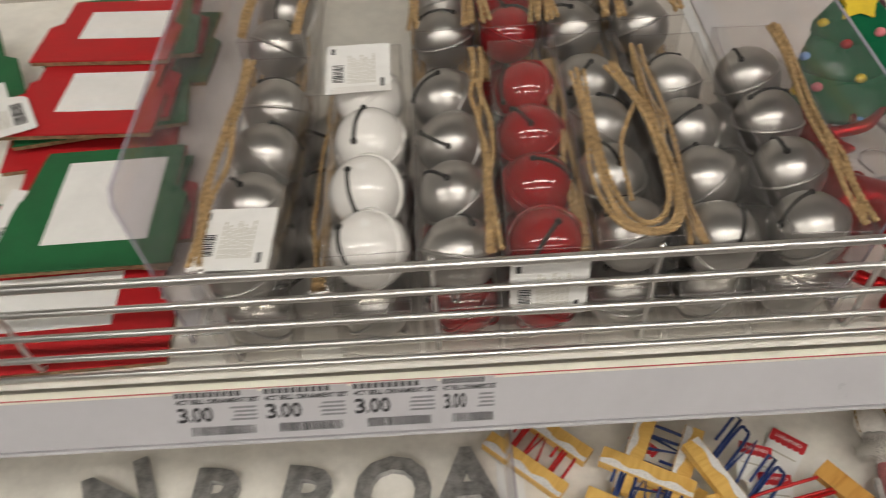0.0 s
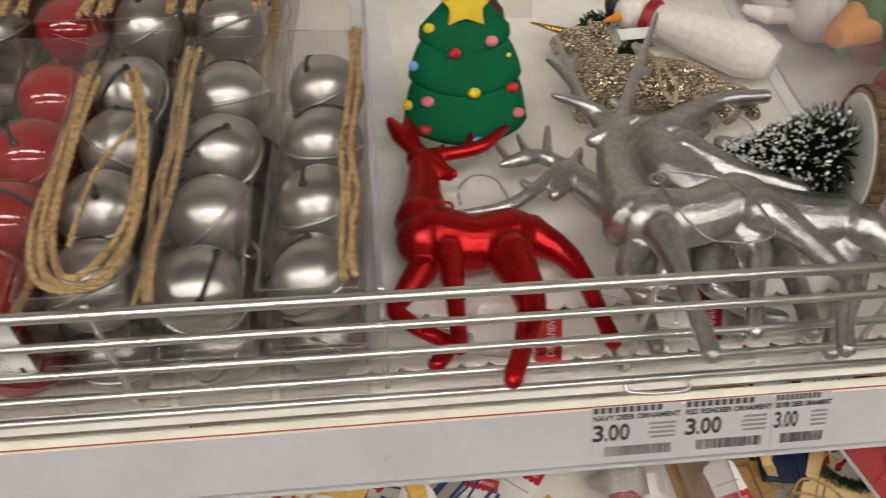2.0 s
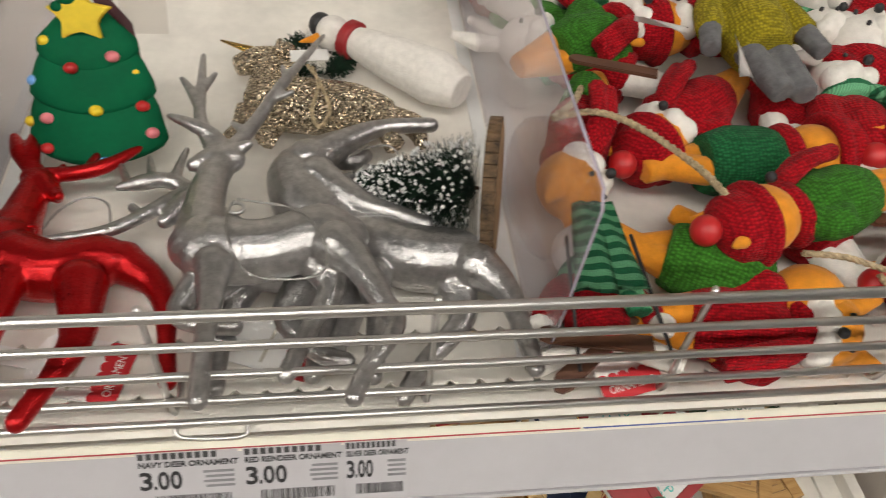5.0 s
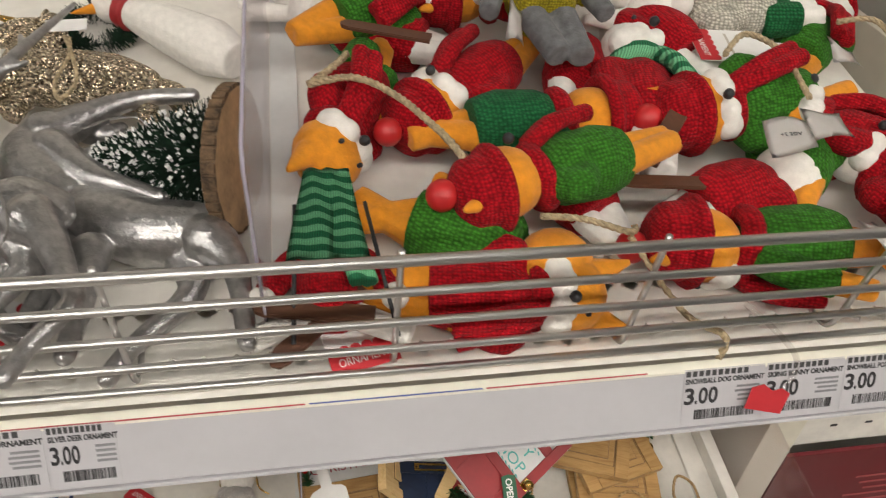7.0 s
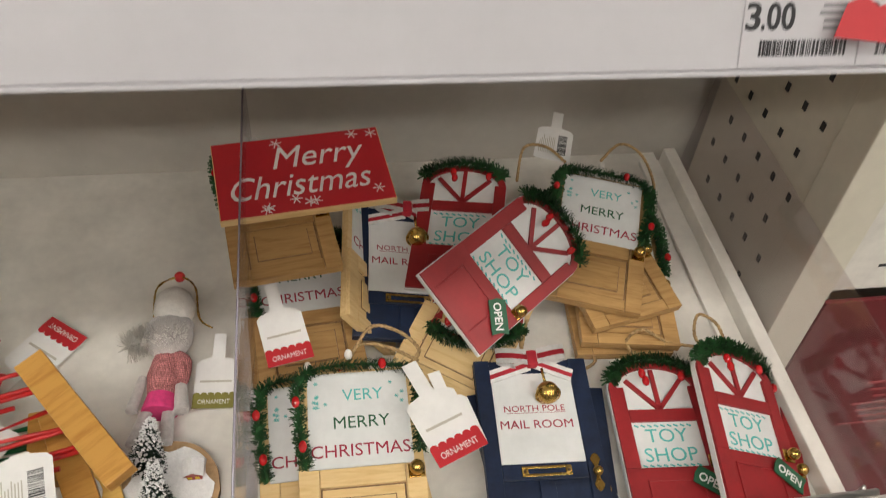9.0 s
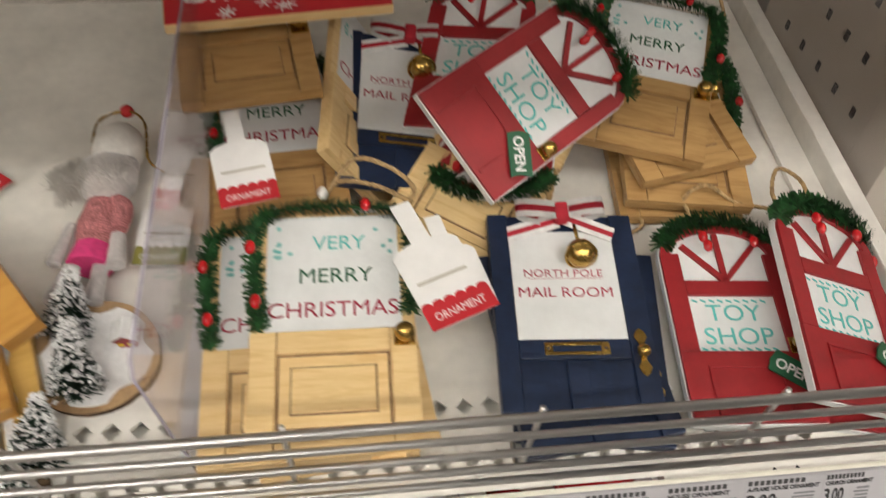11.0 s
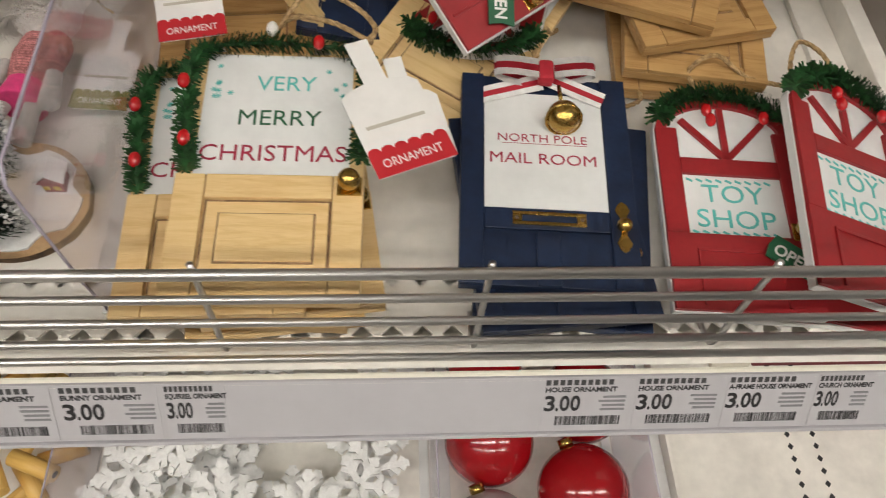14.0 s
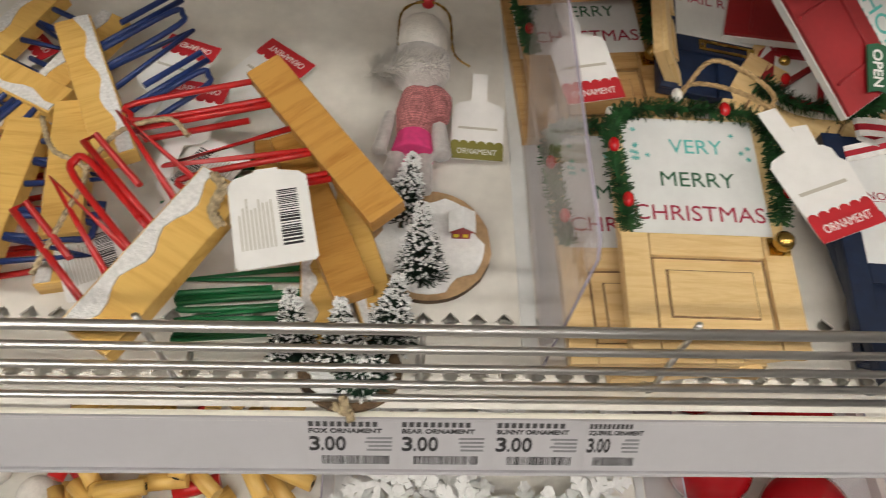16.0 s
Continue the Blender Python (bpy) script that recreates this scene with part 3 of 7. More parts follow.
def striped_material(name, light, dark, period):
    m = material(name, light, 0.95, vary=0.1, scale=200, bump=0.6, bump_scale=600)
    nt = m.node_tree
    b = nt.nodes["Principled BSDF"]
    co = nt.nodes.new("ShaderNodeTexCoord")
    w = nt.nodes.new("ShaderNodeTexWave")
    w.bands_direction, w.wave_profile = "Y", "SIN"
    w.inputs["Scale"].default_value, w.inputs["Distortion"].default_value = 0.314 / period, 0.4
    nt.links.new(co.outputs["Object"], w.inputs["Vector"])
    r = nt.nodes.new("ShaderNodeValToRGB")
    r.color_ramp.elements[0].position, r.color_ramp.elements[0].color = 0.46, (*dark, 1)
    r.color_ramp.elements[1].position, r.color_ramp.elements[1].color = 0.54, (*light, 1)
    nt.links.new(w.outputs["Fac"], r.inputs["Fac"])
    rows = nt.nodes.new("ShaderNodeTexWave")
    rows.bands_direction, rows.inputs["Scale"].default_value, rows.inputs["Distortion"].default_value = "X", 230.0, 1.0
    nt.links.new(co.outputs["Object"], rows.inputs["Vector"])
    # Shade between the knit rows, multiplied into the stripe colours.
    gap = nt.nodes.new("ShaderNodeMapRange")
    gap.inputs["To Min"].default_value, gap.inputs["To Max"].default_value = 0.45, 1.1
    nt.links.new(rows.outputs["Fac"], gap.inputs["Value"])
    tint = nt.nodes.new("ShaderNodeVectorMath")
    tint.operation = "SCALE"
    nt.links.new(r.outputs["Color"], tint.inputs[0])
    nt.links.new(gap.outputs["Result"], tint.inputs["Scale"])
    nt.links.new(tint.outputs[0], b.inputs["Base Color"])
    return m


STRIPE_GREEN = striped_material("striped_scarf", (0.16, 0.48, 0.25), (0.01, 0.15, 0.06), 0.0088)


def flakes(m, scale, amount):
    """Tilts the surface cell by cell, as metal flakes or glitter grains lie."""
    nt = m.node_tree
    b = nt.nodes["Principled BSDF"]
    co = nt.nodes.new("ShaderNodeTexCoord")
    v = nt.nodes.new("ShaderNodeTexVoronoi")
    v.inputs["Scale"].default_value = scale
    nt.links.new(co.outputs["Object"], v.inputs["Vector"])
    lean = nt.nodes.new("ShaderNodeVectorMath")
    lean.operation = "MULTIPLY_ADD"
    lean.inputs[1].default_value = (amount, amount, amount)
    lean.inputs[2].default_value = (-amount / 2, -amount / 2, -amount / 2)
    nt.links.new(v.outputs["Color"], lean.inputs[0])
    total = nt.nodes.new("ShaderNodeVectorMath")
    old = b.inputs["Normal"].links
    base = old[0].from_socket if old else nt.nodes.new("ShaderNodeNewGeometry").outputs["Normal"]
    nt.links.new(base, total.inputs[0])
    nt.links.new(lean.outputs[0], total.inputs[1])
    unit = nt.nodes.new("ShaderNodeVectorMath")
    unit.operation = "NORMALIZE"
    nt.links.new(total.outputs[0], unit.inputs[0])
    nt.links.new(unit.outputs[0], b.inputs["Normal"])
    return m


def glitter_material(name, color):
    return flakes(material(name, color, 0.25, metal=0.9, vary=0.5, scale=500), 900, 1.9)


flakes(SILVER_DEER, 1300, 0.30)
flakes(RED_FOIL, 1500, 0.30)
GOLD_GLITTER = glitter_material("champagne_glitter", (0.62, 0.52, 0.38))

# ---- lettering ----
letter_cache = {}


def letters(text, size, depth=0.0, wide=1.0, bold=0.0):
    """A mesh of built-in-font lettering, its left foot at the origin."""
    key = (text, size, depth, wide, bold)
    if key not in letter_cache:
        cu = bpy.data.curves.new("lettering", "FONT")
        cu.body, cu.size, cu.extrude, cu.offset, cu.resolution_u = text, size, depth, bold, 3
        tmp = new("lettering", cu)
        dg = bpy.context.evaluated_depsgraph_get()
        me = bpy.data.meshes.new_from_object(tmp.evaluated_get(dg))
        bpy.data.objects.remove(tmp)
        bpy.data.curves.remove(cu)
        me.transform(Matrix.Diagonal((wide, 1, 1, 1)))
        letter_cache[key] = me
    return letter_cache[key]


def write(text, x, y, z, width, size, mat, parent, name="lettering", m=None, depth=0.0002, bold=0.0, centre=False):
    """Lettering squeezed or stretched to a width."""
    me = letters(text, size, depth, 1.0, bold).copy()
    xs = [v.co.x for v in me.vertices]
    k = width / max(1e-6, max(xs) - min(xs))
    me.transform(Matrix.Translation((x - (width / 2 if centre else 0), y, z)) @ Matrix.Diagonal((k, 1, 1, 1)) @ Matrix.Translation((-min(xs), 0, 0)))
    if m is not None:
        me.transform(m)
    me.materials.clear()
    me.materials.append(mat)
    ob = new(name, me)
    ob.parent = parent
    return ob


FAINT_INK = material("faint_ink", (0.22, 0.22, 0.23), 0.5, vary=0.05)
INK_SOFT = material("soft_black_ink", (0.05, 0.05, 0.052), 0.5, vary=0.05)


# ---- price labels ----
def price_label(strip, x, words, wide=1.0, seed=0):
    rnd = random.Random(seed * 7 + 3)
    p = thing("price_label", strip @ pose(x, -0.004, 0.0006), "white paper price label printed 3.00 in black", "price label", "price labels")
    w = 0.0545 * wide
    bm = bmesh.new()
    box(bm, -0.001, w - 0.002, -0.0340, 0.0036, -0.0003, 0.0)
    sheet = part("paper", bm, STRIP_WHITE, p)
    bm = bmesh.new()
    box(bm, 0, 0.0029 * wide, -0.0010, 0.0026, 0.0, 0.0002)
    block = part("brand_block", bm, INK_SOFT, sheet)
    for i in range(1, 10):
        o = new("brand_block", block.data)
        o.parent = sheet
        o.location = (i * 0.00425 * wide, 0, 0)
    write(words, 0, -0.0058, 0, (0.0525 if len(words) > 14 else 0.044) * wide, 0.0046, BLACK_INK, sheet, "product_line", bold=0.00016)
    for ch, dx, dw in (("3", 0.0, 0.0066), (".", 0.0072, 0.0016), ("0", 0.0094, 0.0062), ("0", 0.0160, 0.0062)):
        write(ch, dx * wide, -0.0192, 0, dw * wide, 0.0150, BLACK_INK, sheet, "digit", bold=0.00035)
    for r in range(4):
        bm = bmesh.new()
        a = 0.0335 + 0.0012 * rnd.randrange(3)
        box(bm, a * wide, 0.0500 * wide, -0.0105 - r * 0.0030, -0.0091 - r * 0.0030, 0.0, 0.0002)
        part("code_line", bm, FAINT_INK, sheet)
    bm = bmesh.new()
    a = 0.0075
    while a < 0.0475:
        b = rnd.choice((0.0003, 0.0004, 0.0007, 0.0010))
        box(bm, a * wide, (a + b) * wide, -0.0300, -0.0235, 0.0, 0.0002)
        a += b + rnd.choice((0.0003, 0.0005, 0.0008))
    tagged(part("barcode", bm, BLACK_INK, sheet), kind="stuff")


for i, (strip, x, words, wide) in enumerate([
        (STRIP_A, -0.2155, "4CT BELL ORNAMENT SET", 1.08), (STRIP_A, -0.155, "4CT BELL ORNAMENT SET", 1.08), (STRIP_A, -0.0945, "4CT BELL ORNAMENT SET", 1.08), (STRIP_A, -0.034, "4CT BELL ORNAMENT SET", 0.68),
        (STRIP_A, 0.3555, "NAVY DEER ORNAMENT", 1.0), (STRIP_A, 0.4115, "RED REINDEER ORNAMENT", 1.0), (STRIP_A, 0.4665, "SILVER DEER ORNAMENT", 0.66),
        (STRIP_A, 0.825, "SNOWBALL DOG ORNAMENT", 0.98), (STRIP_A, 0.879, "SKIING BUNNY ORNAMENT", 0.98), (STRIP_A, 0.933, "SNOWBALL FOX ORNAMENT", 0.98),
        (STRIP_B, 0.4425, "FOX ORNAMENT", 1.0), (STRIP_B, 0.4985, "BEAR ORNAMENT", 1.0), (STRIP_B, 0.556, "BUNNY ORNAMENT", 1.0), (STRIP_B, 0.6125, "SQUIRREL ORNAMENT", 0.64),
        (STRIP_B, 0.8275, "HOUSE ORNAMENT", 0.96), (STRIP_B, 0.8825, "HOUSE ORNAMENT", 0.96), (STRIP_B, 0.937, "A-FRAME HOUSE ORNAMENT", 0.96), (STRIP_B, 0.992, "CHURCH ORNAMENT", 0.64)]):
    price_label(strip, x, words, wide, i)


# ---- soft shapes ----
def organic(groups, voxel=0.0015, passes=4):
    """Joins overlapping tubes and balls into smooth skins, one for each material, in one bmesh."""
    final = bmesh.new()
    for index, build in groups:
        bm = bmesh.new()
        build(bm)
        me = bpy.data.meshes.new("lump")
        bm.to_mesh(me)
        bm.free()
        tmp = new("lump", me)
        r = tmp.modifiers.new("skin", "REMESH")
        r.mode, r.voxel_size, r.use_smooth_shade = "VOXEL", voxel, True
        s = tmp.modifiers.new("soften", "SMOOTH")
        s.factor, s.iterations = 0.5, passes
        dg = bpy.context.evaluated_depsgraph_get()
        done = bpy.data.meshes.new_from_object(tmp.evaluated_get(dg))
        before = len(final.faces)
        final.from_mesh(done)
        final.faces.ensure_lookup_table()
        for f in final.faces[before:]:
            f.material_index, f.smooth = index, True
        bpy.data.objects.remove(tmp)
        bpy.data.meshes.remove(me)
        bpy.data.meshes.remove(done)
    return final


def rope(points, radius, strands=3, twist=420.0, sides=5):
    """Twisted strands along a line."""
    bm = bmesh.new()
    pts = smooth_path(points, 10)
    length = 0.0
    frames = []
    side = None
    for i, p in enumerate(pts):
        d = (pts[min(i + 1, len(pts) - 1)] - pts[max(i - 1, 0)])
        d = d.normalized() if d.length > 1e-9 else Vector((1, 0, 0))
        side = d.orthogonal().normalized() if side is None else (side - d * side.dot(d)).normalized()
        if i:
            length += (p - pts[i - 1]).length
        frames.append((p, side, d.cross(side), length))
    for k in range(strands):
        ph = 2 * math.pi * k / strands
        tube(bm, [p + 0.55 * radius * (math.cos(ph + l * twist) * a + math.sin(ph + l * twist) * b) for p, a, b, l in frames], radius * 0.62, sides)
    return bm


def bristles(bm, points, length, count, width=0.0009, mat=0, tip_mat=None, tip_share=0.0, seed=1, lean=0.35, taper=None):
    """Many thin needles standing out from a wire along points; taper scales their length along the line."""
    rnd = random.Random(seed)
    pts = [Vector(p) for p in points]
    for _ in range(count):
        t = rnd.random() * (len(pts) - 1.001)
        i = int(t)
        p = pts[i].lerp(pts[i + 1], t - i)
        d = (pts[i + 1] - pts[i]).normalized()
        a = d.orthogonal().normalized()
        ang = rnd.random() * 2 * math.pi
        out = (math.cos(ang) * a + math.sin(ang) * d.cross(a) + lean * (rnd.random() - 0.2) * d).normalized()
        k = taper(t / (len(pts) - 1)) if taper else 1.0
        ln = length * k * (0.7 + 0.4 * rnd.random())
        s = out.cross(d).normalized() * width * (0.7 + 0.6 * rnd.random())
        snowy = tip_mat is not None and rnd.random() < tip_share
        q = p + out * ln
        f = bm.faces.new([bm.verts.new(v) for v in (p - s * 0.5, p + s * 0.5, q + s * 0.6, q - s * 0.6)])
        f.material_index = mat
        if snowy:
            lump = p + out * ln * (0.72 + 0.34 * rnd.random())
            size = 0.0007 + 0.0011 * rnd.random()
            n = out.cross(d).normalized()
            tips = [bm.verts.new(lump + size * k * v) for v, k in ((out, 1.5), (d, 1.0), (n, 1.0), (-out, 1.5), (-d, 0.8), (-n, 1.0))]
            for i, j, k in ((0, 1, 2), (0, 2, 4), (0, 4, 5), (0, 5, 1), (3, 2, 1), (3, 4, 2), (3, 5, 4), (3, 1, 5)):
                bm.faces.new((tips[i], tips[j], tips[k])).material_index = tip_mat


def hang_tag(m, label, words="ORNAMENT", size=1.0, back=False, strip_mat=None, neck=0.03):
    """A die-cut swing tag: white card with a neck and a scalloped printed band."""
    t = thing("swing_tag", m, label, "tag", "swing tags")
    w, h = 0.040 * size, 0.052 * size
    bm = bmesh.new()
    prism(bm, [(-w / 2, 0.002), (-w / 2 + 0.002, 0), (w / 2 - 0.002, 0), (w / 2, 0.002), (w / 2, h - 0.004), (w / 2 - 0.004, h), (0.006 * size, h + 0.003), (0.006 * size, h + neck * size), (-0.006 * size, h + neck * size), (-0.006 * size, h + 0.003), (-w / 2 + 0.004, h), (-w / 2, h - 0.004)], 0, 0.0006)
    card = part("card", bm, PAPER, t)
    if back:
        rnd = random.Random(5)
        bm = bmesh.new()
        y = 0.010 * size
        while y < 0.042 * size:
            b = rnd.choice((0.0005, 0.0008, 0.0013)) * size
            box(bm, 0.004 * size, 0.014 * size, y, y + b, 0.0006, 0.0008)
            y += b + rnd.choice((0.0005, 0.0009)) * size
        tagged(part("barcode", bm, BLACK_INK, card), kind="stuff")
        bm = bmesh.new()
        for i in range(9):
            box(bm, (-0.016 + i * 0.002) * size, (-0.0152 + i * 0.002) * size, 0.010 * size, (0.030 + 0.010 * rnd.random()) * size, 0.0006, 0.0008)
        tagged(part("small_print", bm, PALE_INK, card), kind="stuff")
        return t
    bm = bmesh.new()
    n = 6
    out = [(-w / 2, 0.0), (w / 2, 0.0), (w / 2, 0.014 * size)]
    for i in range(n):
        for k in range(1, 5):
            a = math.pi * k / 4
            out.append((w / 2 - (i + 0.5) * w / n + math.cos(a) * w / n / 2, 0.014 * size + math.sin(a) * 0.0028 * size))
    prism(bm, out, 0.0006, 0.0009)
    part("band", bm, strip_mat or CARD_RED, card)
    if words:
        write(words, 0, 0.0045 * size, 0.0009, 0.030 * size, 0.0070 * size, WHITE_INK, card, "lettering", centre=True)
    bm = bmesh.new()
    box(bm, -0.0150 * size, 0.0150 * size, 0.0275 * size, 0.0295 * size, 0.0006, 0.0008)
    part("brand_bar", bm, PALE_INK, card)
    return t


# ---- upper shelf: boxed jingle bells ----
def bell_mesh(mat, name):
    bm = bmesh.new()
    ball(bm, (0, 0, 0), 0.0205, 0, 26)
    ring = [(0.0207 * math.cos(a), 0.0207 * math.sin(a), 0) for a in [2 * math.pi * i / 28 for i in range(28)]]
    tube(bm, ring, 0.0011, 6, 0, closed=True)
    arc = [(0.0206 * math.sin(a), 0.0, 0.0206 * math.cos(a)) for a in [radians(-34 + 68 * i / 8) for i in range(9)]]
    vs = tube(bm, arc, 0.0012, 6, 1)
    for e in (arc[0], arc[-1]):
        ball(bm, e, 0.0021, 1, 8)
    tube(bm, [(0.0035 * math.cos(a), 0.0035 * math.sin(a) * 0.3, -0.0225 + 0.0035 * math.sin(a)) for a in [2 * math.pi * i / 12 for i in range(12)]], 0.0009, 5, 0, closed=True)
    me = bpy.data.meshes.new(name)
    bm.to_mesh(me)
    bm.free()
    me.materials.append(mat)
    me.materials.append(DARK_SLOT)
    return me


BELLS = {"silver": bell_mesh(SILVER, "bell_silver"), "white": bell_mesh(BELL_WHITE, "bell_white"), "red": bell_mesh(BELL_RED, "bell_red")}


def bell_box(x, y, z, colour, twine, seed, turn=0.0, count=4, sticker=None, tilt=0.0):
    """A long clear box of bells with a hank of jute twine."""
    rnd = random.Random(seed)
    m = on(SHELF_A, x, y, z, tilt, 0, turn)
    b = thing("bell_box", m, f"clear plastic box of {colour} jingle bells with jute twine", "bell box", "boxed bells")
    L_, W, H = 0.052 * count + 0.004, 0.050, 0.048
    bm = bmesh.new()
    box(bm, -W / 2, W / 2, 0, L_, 0, H, bevel=0.0015)
    part("clear_box", bm, CLEAR_BOX, b, "clear film")
    # Hazy tubes on the box edges imitate the film's glare lines.
    bm = bmesh.new()
    for x, z in ((-W / 2, 0), (W / 2, 0), (-W / 2, H), (W / 2, H)):
        tube(bm, [(x + rnd.uniform(-0.0008, 0.0008), L_ * i / 4, z + rnd.uniform(-0.0006, 0.0006)) for i in range(5)], 0.0004, 5)
    for y in (0.0, L_):
        tube(bm, [(-W / 2, y, 0), (W / 2, y, 0), (W / 2, y, H), (-W / 2, y, H)], 0.0004, 5, closed=True)
    part("film_edge_glare", bm, EDGE_GLARE, b, "film edges drawn milky as the glare along them")
    for i in range(count):
        o = new("bell", BELLS[colour])
        o.parent = b
        o.matrix_local = Matrix.LocRotScale((rnd.uniform(-0.002, 0.002), 0.026 + i * 0.0515, 0.0225), Euler((rnd.uniform(-0.9, 0.9), rnd.uniform(-0.8, 0.8), rnd.uniform(0, 6.28))), Vector((1.06, 1.06, 1.06)) * (1.19 if colour == "white" else 1.12))
    for k, (side, up) in enumerate(twine):
        for s in range(3):
            wob = [rnd.uniform(-0.0026, 0.0026) for _ in range(8)]
            pts = [(side + (s - 1) * 0.0030 + wob[j], 0.004 + j * (L_ - 0.008) / 7, up + wob[-j] * 0.8 + 0.0008 * s) for j in range(8)]
            part("twine", rope(pts, 0.0018), TWINE, b)
    if sticker:
        sx, sy, sz, rx = sticker
        mm = pose(sx, sy, sz, rx)
        bm = bmesh.new()
        box(bm, -0.024, 0.024, -0.025, 0.025, 0, 0.0006, m=mm)
        part("sticker", bm, PAPER, b, "white paper barcode sticker")
        bm = bmesh.new()
        y = -0.014
        while y < 0.004:
            step = rnd.choice((0.0005, 0.0008, 0.0012))
            box(bm, -0.019, -0.011, y, y + step, 0.0006, 0.0008, m=mm)
            y += step + rnd.choice((0.0006, 0.0009))
        box(bm, -0.0205, -0.0175, 0.0155, 0.0215, 0.0006, 0.0008, m=mm)
        box(bm, 0.0165, 0.0190, -0.020, -0.012, 0.0006, 0.0008, m=mm)
        tagged(part("barcode", bm, BLACK_INK, b), kind="stuff")
        bm = bmesh.new()
        for i in range(7):
            y = -0.016
            top = 0.014 - 0.003 * (i % 3)
            while y < top:
                ln = rnd.uniform(0.0015, 0.0045)
                box(bm, -0.007 + i * 0.0030, -0.0058 + i * 0.0030, y, min(top, y + ln), 0.0006, 0.0008, m=mm)
                y += ln + 0.0009
        tagged(part("small_print", bm, PALE_INK, b), kind="stuff")
    return b


FRONT = [(-0.155, "silver", [(-0.021, 0.049)], None), (-0.104, "silver", [(0.022, 0.04)], None), (-0.075, "white", [], None), (-0.018, "silver", [(0.022, 0.049)], None), (0.036, "red", [(0.022, 0.03)], None), (0.090, "silver", [], None), (0.146, "silver", [(-0.022, 0.042)], None), (0.202, "silver", [(0.018, 0.0495)], None)]
for i, (x, colour, twine, sticker) in enumerate(FRONT):
    if i == 1:
        continue
    low = "red" if i in (3, 4) else "silver"
    bell_box(x, 0.006, 0.003, low, [], 20 + i)
    st = {0: (0.0, 0.026, 0.0488, 0), 2: (-0.006, 0.182, 0.0500, 8), 4: (0.0, -0.001, 0.012, 88)}.get(i)
    bell_box(x, 0.004 + 0.004 * (i % 3), 0.0525, colour, twine, 40 + i, turn=(-2.0, 0, 1.0, 0.5, -1.0, 0.8, -0.5, -2.5)[i], sticker=st)
    if i not in (2, 7):
        bell_box(x - 0.004, 0.232, 0.003, ("silver", "silver", "silver", "silver", "red", "silver", "silver", "silver")[i], [(-0.02, 0.049), (0.02, 0.049)], 60 + i, turn=2.5 - i)
        bell_box(x - 0.002, 0.24, 0.0525, ("silver", "silver", "silver", "silver", "red", "silver", "silver", "silver")[i], [(0.021, 0.05), (-0.021, 0.05)], 80 + i, turn=-1.5 + i * 0.6)
bell_box(-0.112, 0.02, 0.003, "silver", [(0.0, 0.049)], 101)

loop = thing("twine_loop", on(SHELF_A, 0.094, 0.008, 0.1045), "jute hanging loop lying on a box of bells", "twine")
for s in range(4):
    o = 0.0023 * (s - 1.5)
    rnd = random.Random(s)
    pts = [(-0.020 - o, 0.160, 0.001), (-0.020 - o, 0.11, 0.0015), (-0.021 - o, 0.05, 0.001), (-0.013 - o, 0.013 - o, 0.001), (0.002, 0.004 - o, 0.0015), (0.017 + o, 0.014 - o, 0.001), (0.021 + o, 0.05, 0.001), (0.018 + o, 0.11, 0.0015), (0.004 + o, 0.165, 0.0015)]
    part("strand", rope([(x + rnd.uniform(-0.0022, 0.0022), y + rnd.uniform(-0.002, 0.002), z + rnd.uniform(0, 0.004)) for x, y, z in pts], 0.0017), TWINE, loop)
part("strand", rope([(0.018, 0.13, 0.002), (0.004, 0.10, 0.0025), (-0.004, 0.075, 0.002), (-0.006, 0.03, 0.002)], 0.0015), TWINE, loop)


# ---- upper shelf: card ornaments at its start ----
def card_ornament(x, y, z, mat, label, w=0.115, h=0.10, turn=0.0, hole=None):
    c = thing("card_frame", on(SHELF_A, x, y, z, 0, 0, turn), label, "card ornament", "card ornaments")
    bm = bmesh.new()
    prism(bm, [(-w / 2, 0), (w / 2, 0), (w / 2, h * 0.55), (w * 0.42, h * 0.62), (w * 0.42, h), (-w * 0.42, h), (-w * 0.42, h * 0.62), (-w / 2, h * 0.55)], 0.0042, 0.0054)
    part("felt_face", bm, mat, c)
    for k in range(2):
        bm = bmesh.new()
        prism(bm, [(-w / 2 + 0.0005, 0.0005), (w / 2 - 0.0005, 0.0005), (w / 2 - 0.0005, h * 0.55), (w * 0.415, h * 0.62), (w * 0.415, h - 0.0005), (-w * 0.415, h - 0.0005), (-w * 0.415, h * 0.62), (-w / 2 + 0.0005, h * 0.55)], 0.0021 * k, 0.0021 * k + 0.0018)
        part("backing_board", bm, BOARD_EDGE, c)
    x0, x1, y0, y1 = hole
    bm = bmesh.new()
    box(bm, x0, x1, y0, y1, 0.0054, 0.0062, bevel=0.0003)
    part("white_insert", bm, PAPER, c)
    return c


